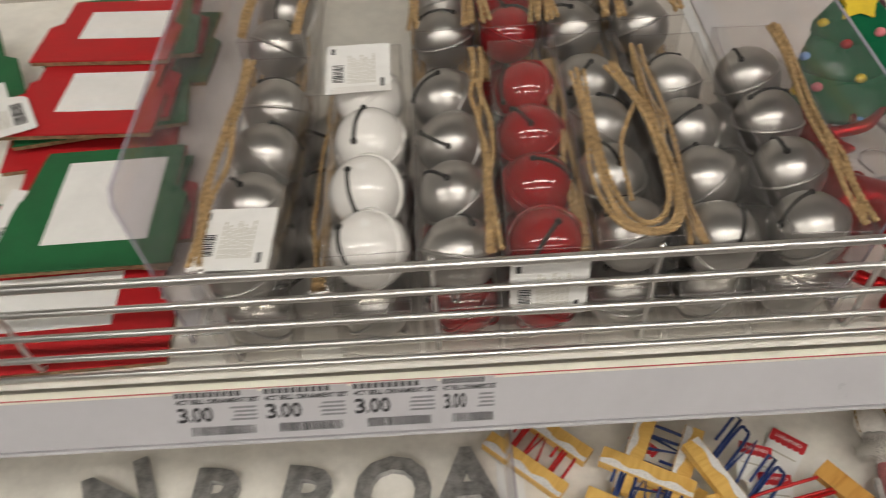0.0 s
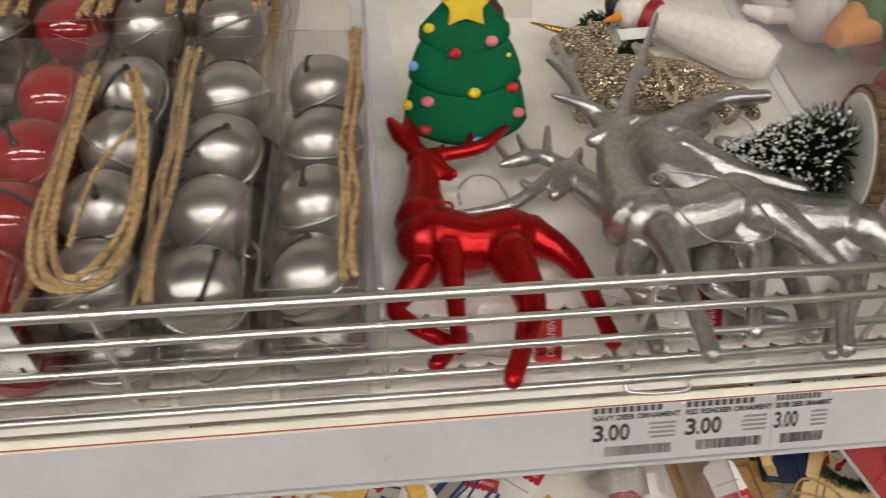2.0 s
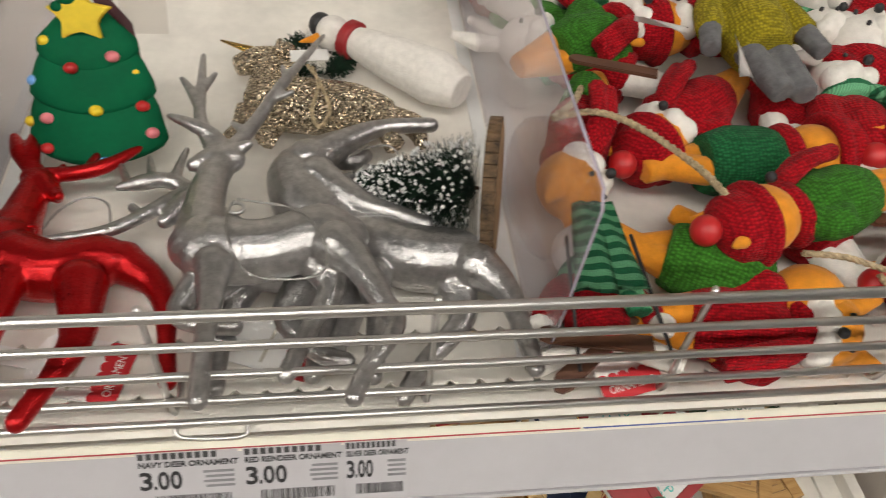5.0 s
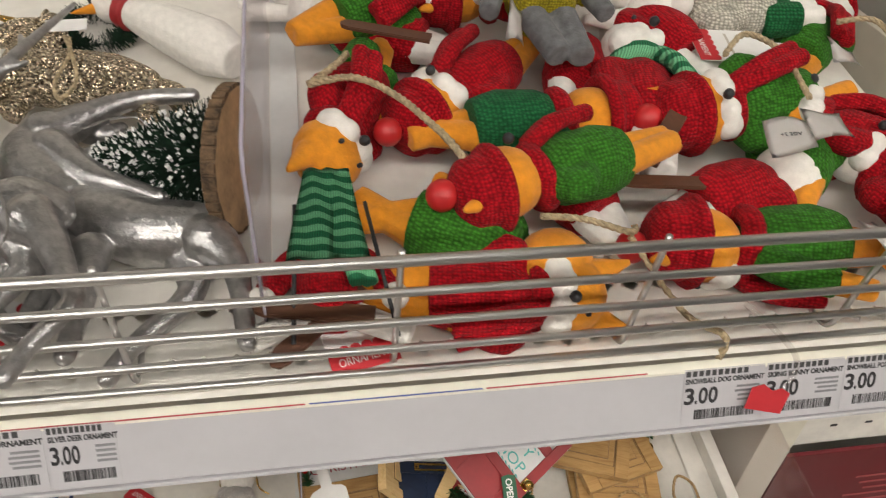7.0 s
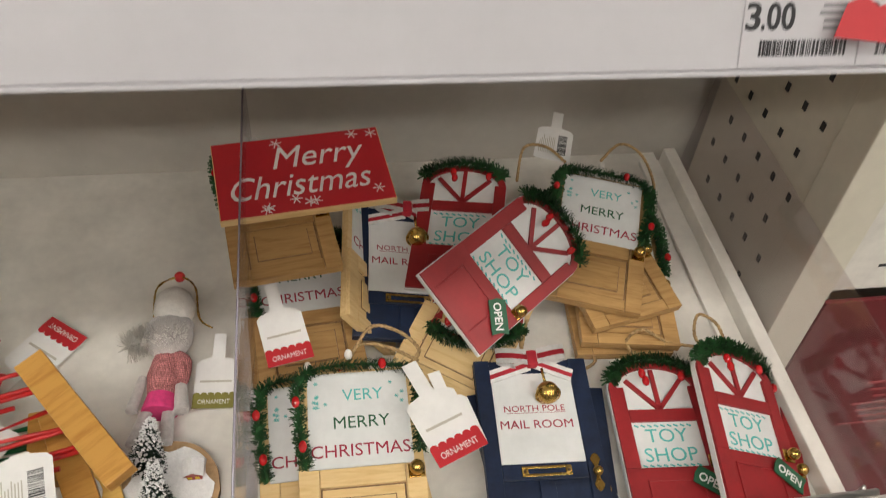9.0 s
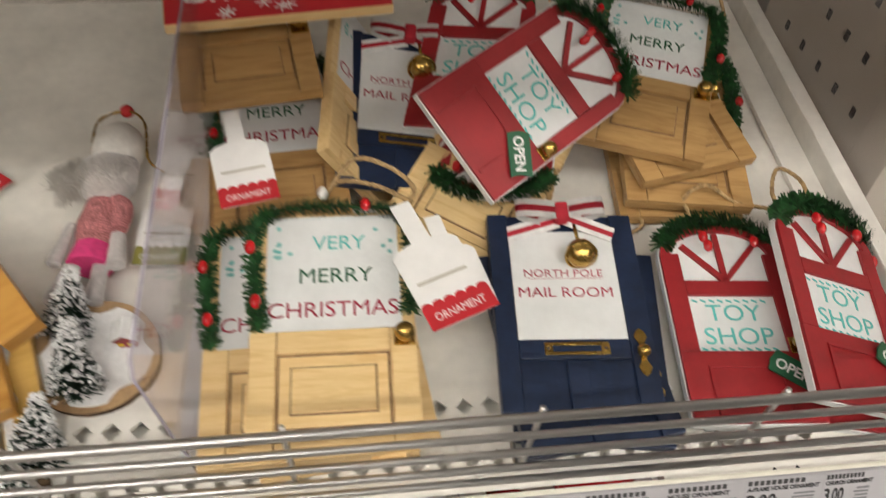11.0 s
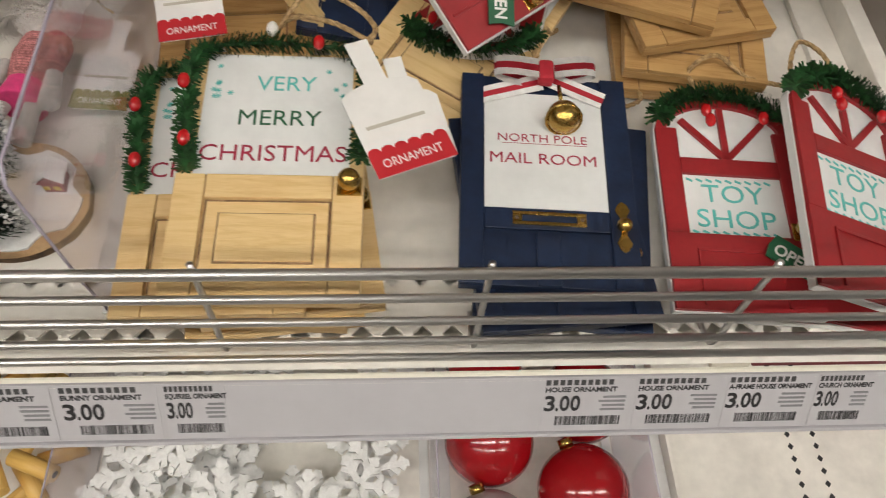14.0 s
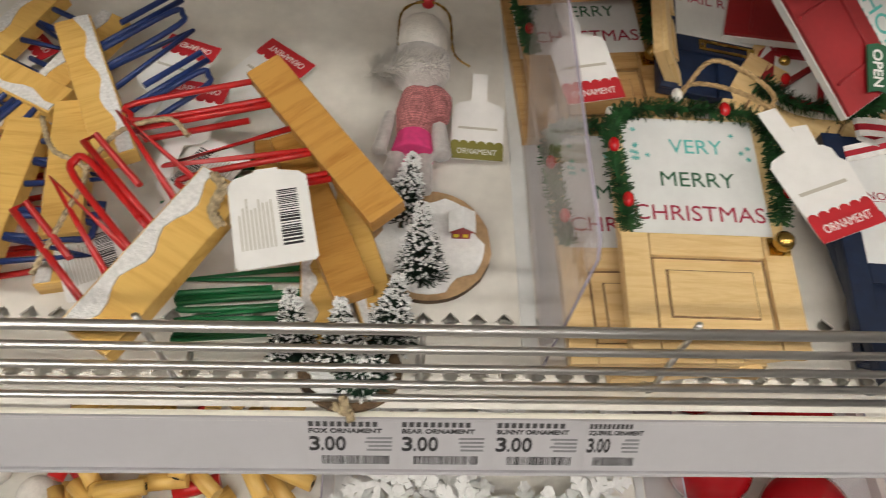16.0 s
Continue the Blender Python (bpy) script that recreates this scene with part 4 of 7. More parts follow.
for x, y, z, mat, label, w, h, turn, hole in [
        (-0.272, 0.080, 0.0205, FELT_GREEN, "green felt-faced card ornament with a white insert", 0.135, 0.13, 1, (-0.035, 0.045, 0.025, 0.115)),
        (-0.285, 0.006, 0.0005, FELT_RED, "red felt-faced card ornament with a white insert", 0.17, 0.09, 2, (-0.06, 0.04, 0.035, 0.085)),
        (-0.315, 0.225, 0.0270, FELT_RED, "red felt-faced card ornament with a white insert", 0.135, 0.10, -3, (-0.025, 0.05, 0.03, 0.085)),
        (-0.315, 0.320, 0.034, FELT_RED, "red felt-faced card ornament with a white insert", 0.13, 0.10, -4, (-0.03, 0.05, 0.035, 0.08)),
        (-0.430, 0.250, 0.0205, FELT_GREEN, "green felt-faced card ornament with a white insert", 0.13, 0.15, 25, (-0.02, 0.04, 0.05, 0.12)),
        (-0.44, 0.06, 0.0005, FELT_GREEN, "green felt-faced card ornament with a white insert", 0.13, 0.13, -20, (-0.04, 0.04, 0.03, 0.11)),
        (-0.28, 0.11, 0.0068, FELT_RED, "red felt-faced card ornament under a green one", 0.16, 0.11, 5, (-0.05, 0.04, 0.03, 0.10)),
        (-0.285, 0.09, 0.0135, FELT_GREEN, "green felt-faced card ornament under another", 0.15, 0.12, -5, (-0.05, 0.04, 0.03, 0.10)),
        (-0.30, 0.24, 0.0137, FELT_GREEN, "green felt-faced card ornament under a red one", 0.15, 0.12, 8, (-0.05, 0.04, 0.03, 0.10)),
        (-0.31, 0.25, 0.0204, FELT_RED, "red felt-faced card ornament under another", 0.14, 0.11, 0, (-0.05, 0.04, 0.03, 0.10)),
        (-0.30, 0.33, 0.0275, FELT_GREEN, "green felt-faced card ornament under a red one", 0.14, 0.11, 4, (-0.05, 0.04, 0.03, 0.10)),
        (-0.30, 0.33, 0.0005, FELT_GREEN, "green felt-faced card ornament at the bottom of a pile", 0.15, 0.12, -4, (-0.05, 0.04, 0.03, 0.10)),
        (-0.30, 0.35, 0.0137, FELT_RED, "red felt-faced card ornament in a pile", 0.14, 0.11, 3, (-0.05, 0.04, 0.03, 0.10)),
        (-0.31, 0.22, 0.0005, FELT_RED, "red felt-faced card ornament at the bottom of a pile", 0.15, 0.10, 6, (-0.05, 0.04, 0.03, 0.09))]:
    card_ornament(x - 0.022, y, z, mat, label, w, h, turn, hole)
hang_tag(on(SHELF_A, -0.385, 0.225, 0.036, 0, 4, 28), "white swing tag with small print and barcode", back=True)
hang_tag(on(SHELF_A, -0.375, 0.085, 0.026, 0, 8, -8), "white swing tag with small print and barcode", back=True)


# ---- upper shelf: deer ornaments ----
def deer_mesh(body, neck, head, legs, antlers, ears, tail, name):
    """A deer figure lying in the x-y plane: tapered limbs joined into one skin."""
    def build(bm):
        for pts, rad in (body, neck, head, tail):
            rad = [r * 1.10 for r in rad]
            tube(bm, smooth_path(pts, 5), [r for r in stretch_radii(rad, len(pts), 5)], 18)
            for p, r in ((pts[0], rad[0]), (pts[-1], rad[-1])):
                ball(bm, p, r, 0, 12)
        for pts, rad in legs + antlers + ears:
            rad = [r * 1.06 + 0.0004 for r in rad]
            tube(bm, smooth_path(pts, 5), [r for r in stretch_radii(rad, len(pts), 5)], 14)
            for p, r in ((pts[0], rad[0]), (pts[-1], rad[-1])):
                ball(bm, p, r, 0, 10)
    return organic([(0, build)], 0.0011, 4)


def stretch_radii(rad, n, steps):
    """Radii spread evenly over the points of a rounded line."""
    out = []
    for i in range(n - 1):
        for s in range(steps):
            out.append(rad[i] + (rad[i + 1] - rad[i]) * s / steps)
    return out + [rad[-1]]


RED_DEER = dict(
    body=([(-0.0333, 0.0054, 0.0), (-0.0242, 0.0066, 0.0), (0.0, 0.0, 0.0), (0.0257, 0.0069, 0.0), (0.0396, 0.0052, 0.0)], [0.0164, 0.0192, 0.0171, 0.0157, 0.0075]),
    neck=([(-0.0321, 0.021, 0.0), (-0.0296, 0.0461, 0.0), (-0.0284, 0.0674, 0.0), (-0.0269, 0.079, 0.0)], [0.0171, 0.0113, 0.0092, 0.0082]),
    head=([(-0.0308, 0.0802, 0.0), (-0.0227, 0.0734, 0.002), (-0.0107, 0.059, 0.004)], [0.0079, 0.0086, 0.0038]),
    tail=([(0.0363, 0.0148, 0.0), (0.0432, 0.0084, 0.0), (0.0457, -0.002, 0.0)], [0.0062, 0.0051, 0.0024]),
    legs=[([(-0.0189, -0.012, 0.008), (-0.0187, -0.0392, 0.01), (-0.0195, -0.0666, 0.01), (-0.0199, -0.0831, 0.01)], [0.0089, 0.0058, 0.0044, 0.0044]),
        ([(-0.0351, -0.0138, -0.005), (-0.0485, -0.0324, -0.007), (-0.055, -0.0413, -0.007), (-0.0414, -0.0568, -0.007), (-0.0242, -0.0697, -0.007), (-0.0324, -0.0823, -0.007)], [0.0096, 0.0062, 0.0051, 0.0044, 0.0041, 0.0048]),
        ([(0.0191, -0.0157, 0.006), (0.025, -0.0558, 0.009), (0.0165, -0.0819, 0.009), (0.0066, -0.1052, 0.009)], [0.0144, 0.0082, 0.0051, 0.0051]),
        ([(0.0362, 0.0089, -0.004), (0.055, -0.0053, -0.006), (0.0643, -0.0244, -0.006), (0.0691, -0.0539, -0.006), (0.0724, -0.0759, -0.006)], [0.013, 0.0082, 0.0058, 0.0044, 0.0048])],
    antlers=[([(-0.0276, 0.079, 0.001), (-0.0316, 0.0865, 0.003), (-0.0421, 0.1006, 0.006), (-0.0483, 0.1133, 0.008)], [0.0068, 0.0058, 0.0058, 0.0027]),
        ([(-0.0276, 0.079, 0.001), (-0.0324, 0.0882, 0.004), (-0.0343, 0.1011, 0.008), (-0.036, 0.115, 0.009)], [0.0062, 0.0048, 0.0048, 0.0021]),
        ([(-0.0275, 0.0779, 0.001), (-0.025, 0.0818, 0.002), (-0.0039, 0.0788, 0.006), (0.0149, 0.0831, 0.008), (0.0357, 0.1024, 0.008)], [0.0062, 0.0044, 0.0044, 0.0044, 0.0017]),
        ([(0.0042, 0.0827, 0.006), (0.0079, 0.0949, 0.007)], [0.0034, 0.0021]),
        ([(-0.0154, 0.0812, 0.004), (-0.0127, 0.088, 0.004)], [0.0027, 0.0017])],
    ears=[([(-0.0168, 0.0694, 0.003), (-0.0082, 0.0568, 0.007)], [0.0038, 0.0027])])
FRONT_DEER = dict(
    body=([(-0.0394, 0.0039, 0.0), (-0.0293, 0.0006, 0.0), (0.0, 0.0, 0.0), (0.032, 0.0116, 0.0), (0.0474, 0.0081, 0.0)], [0.0137, 0.0183, 0.0164, 0.0164, 0.0098]),
    neck=([(-0.0353, 0.0052, 0.0), (-0.0372, 0.0341, 0.0), (-0.0349, 0.0581, 0.0), (-0.0302, 0.074, 0.0)], [0.0164, 0.0111, 0.0092, 0.0085]),
    head=([(-0.0252, 0.0772, 0.0), (-0.0359, 0.0728, 0.002), (-0.0462, 0.0685, 0.003)], [0.0082, 0.0085, 0.0043]),
    tail=([(0.0458, 0.0207, 0.0), (0.0516, 0.0159, 0.0), (0.0542, 0.008, 0.0)], [0.0046, 0.0043, 0.002]),
    legs=[([(-0.026, -0.0176, 0.009), (-0.025, -0.0453, 0.011), (-0.0254, -0.0716, 0.012), (-0.0251, -0.1021, 0.012)], [0.0098, 0.0056, 0.0043, 0.0043]),
        ([(-0.0325, -0.0103, -0.006), (-0.0453, -0.0331, -0.008), (-0.037, -0.0431, -0.008), (-0.0152, -0.0464, -0.008)], [0.0088, 0.0056, 0.0043, 0.0043]),
        ([(0.0393, -0.0033, 0.006), (0.05, -0.0172, 0.009), (0.0632, -0.046, 0.009), (0.0688, -0.0621, 0.009), (0.0538, -0.0858, 0.009), (0.0464, -0.1027, 0.009)], [0.0137, 0.0088, 0.0059, 0.0046, 0.0039, 0.0043]),
        ([(0.0274, -0.0007, -0.006), (0.0359, -0.0229, -0.008), (0.0261, -0.0449, -0.008), (0.0129, -0.0778, -0.008)], [0.0124, 0.0072, 0.0046, 0.0043])],
    antlers=[([(-0.0312, 0.0761, 0.001), (-0.0388, 0.0892, 0.003), (-0.0464, 0.1116, 0.005), (-0.048, 0.1384, 0.008), (-0.0502, 0.1764, 0.008)], [0.0065, 0.0043, 0.0036, 0.0029, 0.0013]),
        ([(-0.0471, 0.118, 0.007), (-0.0544, 0.1351, 0.009), (-0.0613, 0.1479, 0.009)], [0.0029, 0.0026, 0.0013]),
        ([(-0.0473, 0.1379, 0.007), (-0.0401, 0.1532, 0.009)], [0.0026, 0.0013]),
        ([(-0.0301, 0.077, 0.002), (-0.0338, 0.0901, 0.005), (-0.0485, 0.1001, 0.008), (-0.0644, 0.1095, 0.008)], [0.0059, 0.0043, 0.0039, 0.0016]),
        ([(-0.0282, 0.0771, 0.001), (-0.0198, 0.095, 0.001), (-0.0079, 0.1184, 0.003), (0.0042, 0.1418, 0.008), (0.0323, 0.198, 0.01)], [0.0065, 0.0043, 0.0036, 0.0033, 0.0013]),
        ([(-0.0024, 0.1286, 0.006), (0.0116, 0.1368, 0.006)], [0.0026, 0.0013]),
        ([(0.0078, 0.1483, 0.008), (0.0043, 0.1616, 0.009)], [0.0026, 0.0013]),
        ([(-0.0179, 0.1005, 0.003), (-0.0257, 0.1056, 0.005)], [0.0029, 0.0013])],
    ears=[([(-0.0276, 0.077, 0.002), (-0.0222, 0.0813, 0.003), (-0.0137, 0.083, 0.007)], [0.0049, 0.0043, 0.0023])])
UNDER_DEER = dict(
    body=([(-0.0337, 0.0104, 0.0), (-0.024, 0.0073, 0.0), (0.0, 0.0, 0.0), (0.0262, -0.0043, 0.0), (0.0346, -0.0069, 0.0)], [0.015, 0.0171, 0.0164, 0.015, 0.0089]),
    neck=([(-0.0269, 0.0136, 0.0), (-0.043, 0.034, 0.0), (-0.0547, 0.05, 0.0), (-0.0605, 0.0592, 0.0)], [0.0157, 0.0114, 0.0096, 0.0085]),
    head=([(-0.0588, 0.0625, 0.0), (-0.0655, 0.0534, 0.002), (-0.0767, 0.0368, 0.003)], [0.0085, 0.0085, 0.0043]),
    tail=([(0.0315, -0.0045, 0.0), (0.0349, -0.0092, 0.0), (0.0363, -0.0162, 0.0)], [0.0053, 0.0043, 0.0021]),
    legs=[([(-0.0341, -0.0123, 0.008), (-0.0476, -0.0369, 0.01), (-0.0428, -0.0543, 0.01), (-0.0287, -0.0626, 0.01)], [0.01, 0.0057, 0.0046, 0.0043]),
        ([(-0.021, -0.0026, -0.006), (-0.0357, -0.0407, -0.008), (-0.0369, -0.0805, -0.008)], [0.0096, 0.0057, 0.0046]),
        ([(0.0136, -0.0185, 0.006), (0.0017, -0.0458, 0.008), (0.0201, -0.0705, 0.008), (0.0348, -0.0767, 0.008)], [0.0128, 0.0071, 0.005, 0.0046]),
        ([(0.0292, -0.0038, -0.006), (0.0378, -0.0342, -0.008), (0.02, -0.0709, -0.008)], [0.0121, 0.0071, 0.0046])],
    antlers=[([(-0.0622, 0.0571, 0.002), (-0.0704, 0.0595, 0.003), (-0.0904, 0.0401, 0.005), (-0.1121, 0.0258, 0.006), (-0.1443, 0.022, 0.005)], [0.0064, 0.0046, 0.0039, 0.0036, 0.0018]),
        ([(-0.0912, 0.0402, 0.005), (-0.0968, 0.046, 0.007)], [0.0032, 0.0025]),
        ([(-0.0613, 0.0593, 0.001), (-0.0697, 0.071, 0.001), (-0.0819, 0.0741, 0.004), (-0.0941, 0.0697, 0.006), (-0.1084, 0.0655, 0.006)], [0.0064, 0.005, 0.0046, 0.005, 0.0021]),
        ([(-0.0887, 0.0742, 0.005), (-0.0928, 0.0933, 0.007)], [0.0032, 0.0014]),
        ([(-0.0749, 0.0751, 0.004), (-0.0698, 0.1021, 0.006)], [0.0036, 0.0014]),
        ([(-0.1031, 0.0687, 0.006), (-0.1102, 0.0858, 0.007)], [0.0028, 0.0014])],
    ears=[([(-0.0606, 0.0593, 0.002), (-0.0568, 0.0659, 0.003), (-0.0512, 0.076, 0.006)], [0.0053, 0.0043, 0.0021])])
RIGHT_DEER = dict(
    body=([(-0.0363, 0.0191, 0.0), (-0.0231, 0.0113, 0.0), (0.0, 0.0, 0.0), (0.0272, -0.0021, 0.0), (0.0415, -0.0096, 0.0)], [0.0147, 0.0184, 0.0198, 0.0176, 0.0103]),
    neck=([(-0.0337, 0.014, 0.0), (-0.0426, 0.0347, 0.0), (-0.0486, 0.0536, 0.0), (-0.0502, 0.062, 0.0)], [0.0169, 0.0117, 0.0095, 0.0084]),
    head=([(-0.0485, 0.0648, 0.0), (-0.0561, 0.0572, 0.002), (-0.0655, 0.048, 0.003)], [0.0084, 0.0081, 0.004]),
    tail=([(0.0401, -0.0024, 0.0), (0.0452, -0.0073, 0.0), (0.0462, -0.0154, 0.0)], [0.0059, 0.0048, 0.0022]),
    legs=[([(-0.0286, -0.0197, 0.008), (-0.0272, -0.0519, 0.01), (-0.0315, -0.091, 0.01)], [0.011, 0.0059, 0.0048]),
        ([(-0.034, -0.0025, -0.006), (-0.0552, -0.0325, -0.008), (-0.0646, -0.0776, -0.008)], [0.0103, 0.0059, 0.0048]),
        ([(0.0348, -0.0124, 0.006), (0.0493, -0.0316, 0.008), (0.0549, -0.0568, 0.008), (0.0585, -0.0896, 0.008)], [0.0147, 0.0081, 0.0055, 0.0048]),
        ([(0.0202, -0.0133, -0.006), (0.025, -0.0413, -0.008), (-0.0036, -0.0758, -0.008), (-0.0145, -0.0946, -0.008)], [0.0132, 0.0073, 0.0048, 0.0048])],
    antlers=[],
    ears=[([(-0.0466, 0.0672, 0.003), (-0.0387, 0.0707, 0.006)], [0.0044, 0.0022])])
UPPER_DEER = dict(
    body=([(-0.0018, 0.04, 0.0), (-0.0061, 0.0241, 0.0), (0.0, 0.0, 0.0), (0.0139, -0.0189, 0.0), (0.0241, -0.0242, 0.0)], [0.0114, 0.0175, 0.019, 0.0175, 0.0114]),
    neck=([(0.0139, -0.0189, 0.0), (0.0337, -0.014, 0.0), (0.0498, 0.0075, 0.0), (0.0523, 0.0154, 0.0)], [0.0152, 0.0114, 0.0099, 0.0084]),
    head=([(0.0537, 0.0159, 0.0), (0.0484, 0.0213, 0.002), (0.0423, 0.0272, 0.003)], [0.0084, 0.0076, 0.0042]),
    tail=([(-0.0074, 0.043, 0.0), (-0.013, 0.0461, 0.0), (-0.0178, 0.0401, 0.0)], [0.0053, 0.0046, 0.0023]),
    legs=[([(0.0023, 0.033, 0.006), (0.0271, 0.0515, 0.008), (0.0547, 0.0666, 0.008), (0.09, 0.069, 0.008)], [0.0152, 0.0084, 0.0053, 0.005]),
        ([(0.0088, 0.015, 0.008), (0.0375, -0.0127, 0.01), (0.0565, -0.0203, 0.01), (0.0768, -0.0315, 0.01)], [0.0137, 0.0084, 0.0053, 0.005]),
        ([(0.0229, 0.0505, -0.004), (0.0328, 0.0466, -0.006), (0.0423, 0.0527, -0.006)], [0.0095, 0.0057, 0.0046])],
    antlers=[],
    ears=[([(0.0514, 0.0213, 0.003), (0.058, 0.0236, 0.006)], [0.0038, 0.0023])])


def deer(shape, m, mat, label, loop_points=()):
    d = thing("deer_ornament", m, label, "deer ornament", "deer ornaments")
    bm = deer_mesh(name="deer", **shape)
    part("figure", bm, mat, d, smooth=True)
    ring = [(-0.017 + 0.0042 * math.cos(a), 0.024 + 0.0042 * math.sin(a), 0.010) for a in [2 * math.pi * i / 14 for i in range(14)]]
    bm = bmesh.new()
    tube(bm, ring, 0.0011, 6, closed=True)
    part("eyelet", bm, STEEL if mat is not RED_FOIL else RED_FOIL, d)
    if loop_points:
        part("hanging_cord", rope(loop_points, 0.0008, 2, 2500), SILVER, d, "silver metallic hanging cord")
    return d


deer(RED_DEER, on(SHELF_A, 0.2986, 0.0962, 0.0225), RED_FOIL, "shiny red foil reindeer ornament lying on its side", [(-0.008, 0.022, 0.014), (-0.006, 0.045, 0.006), (0.006, 0.058, 0.004), (0.020, 0.054, 0.003), (0.026, 0.034, 0.004), (0.028, 0.022, 0.012)])
deer(FRONT_DEER, on(SHELF_A, 0.4248, 0.0772, 0.058), SILVER_DEER, "silver foil deer ornament on top of other deer", [(-0.018, 0.026, 0.014), (-0.020, 0.004, 0.020), (-0.014, -0.020, 0.020), (-0.002, -0.034, 0.018), (0.028, -0.034, 0.017), (0.034, -0.018, 0.018), (0.020, 0.012, 0.018), (-0.016, 0.027, 0.014)])
deer(UNDER_DEER, on(SHELF_A, 0.4331, 0.0963, 0.022), SILVER_DEER, "silver foil deer ornament lying under another deer")
deer(RIGHT_DEER, on(SHELF_A, 0.5135, 0.0989, 0.0225), SILVER_DEER, "silver foil deer ornament half hidden under another deer")
deer(UPPER_DEER, on(SHELF_A, 0.4428, 0.1486, 0.024), SILVER_DEER, "silver foil deer ornament lying upside down", [(0.030, 0.020, 0.022), (0.044, 0.034, 0.018), (0.060, 0.038, 0.014), (0.066, 0.020, 0.010), (0.056, 0.006, 0.010)])
hang_tag(on(SHELF_A, 0.345, 0.034, 0.002, 4, 0, 78), "white swing tag with a red band lying under a deer")
hang_tag(on(SHELF_A, 0.450, 0.044, 0.001, 2, 0, 70), "white swing tag with a red band lying under silver deer")


# ---- upper shelf: clay fir tree, unicorn, goose, brush tree ----
def clay_tree():
    t = thing("clay_tree", on(SHELF_A, 0.305, 0.203, 0.016, 62) @ Matrix.Diagonal((1.08, 0.90, 1, 1)), "green clay fir tree ornament with coloured balls and a yellow star", "tree ornament")
    for k, (y0, y1, r0, r1) in enumerate([(0.0, 0.052, 0.042, 0.031), (0.036, 0.082, 0.0375, 0.0235), (0.066, 0.108, 0.0300, 0.010)]):
        bm = bmesh.new()
        n = 32
        prof = [(r0 * 0.55, y0 + 0.002), (r0 * 0.92, y0 - 0.001), (r0, y0 + 0.004), (r0 * 0.97, y0 + 0.012), ((r0 + r1) * 0.52, (y0 + y1) * 0.5 + 0.004), (r1, y1)]
        rings = []
        for r, y in prof:
            rings.append([bm.verts.new((r * math.cos(a), y + 0.012 * math.cos(a) ** 2 * (r / r0), 0.42 * r * math.sin(a))) for a in [2 * math.pi * i / n for i in range(n)]])
        for a, b in zip(rings, rings[1:]):
            for i in range(n):
                bm.faces.new((a[i], a[(i + 1) % n], b[(i + 1) % n], b[i])).smooth = True
        bm.faces.new(rings[0][::-1])
        bm.faces.new(rings[-1])
        part("tier", bm, GREEN_CLAY, t)
    for x, y, z, mat in [(-0.028, 0.012, 0.013, RED_CLAY), (0.006, 0.002, 0.0175, BLUE_CLAY), (0.034, 0.022, 0.009, PINK_CLAY), (-0.026, 0.034, 0.012, PINK_CLAY), (0.004, 0.040, 0.0155, YELLOW_CLAY), (0.030, 0.042, 0.009, RED_CLAY), (-0.008, 0.070, 0.0125, RED_CLAY), (0.016, 0.078, 0.0105, PINK_CLAY), (-0.038, 0.030, 0.003, YELLOW_CLAY), (-0.023, 0.088, 0.004, YELLOW_CLAY), (0.026, 0.066, 0.004, YELLOW_CLAY), (-0.033, 0.060, 0.003, BLUE_CLAY)]:
        bm = bmesh.new()
        ball(bm, (x, y, z), 0.0043, 0, 12)
        part("clay_ball", bm, mat, t)
    bm = bmesh.new()
    star = []
    for i in range(10):
        a = math.pi / 2 + i * math.pi / 5
        r = 0.020 if i % 2 == 0 else 0.0095
        star.append((r * math.cos(a), 0.106 + r * math.sin(a)))
    prism(bm, star, 0.004, 0.011)
    bmesh.ops.bevel(bm, geom=list(bm.edges), offset=0.0012, segments=2, affect="EDGES")
    part("star", bm, YELLOW_CLAY, t)
    bm = bmesh.new()
    ball(bm, (-0.006, 0.118, 0.010), 0.005, 0, 10, (1.2, 1, 0.7))
    ball(bm, (-0.012, 0.112, 0.009), 0.004, 0, 10)
    part("clay_bow", bm, GREEN_CLAY, t)
    bm = bmesh.new()
    prism(bm, [(0.020, 0.070), (0.030, 0.066), (0.026, 0.100), (0.014, 0.118), (0.004, 0.118)], -0.006, -0.005)
    part("dark_card", bm, material("maroon_card", (0.05, 0.008, 0.012), 0.5), t)
    bm = bmesh.new()
    box(bm, 0.018, 0.046, 0.092, 0.125, -0.012, -0.0115)
    part("plastic_sleeve", bm, CLEAR_BOX, t)


clay_tree()


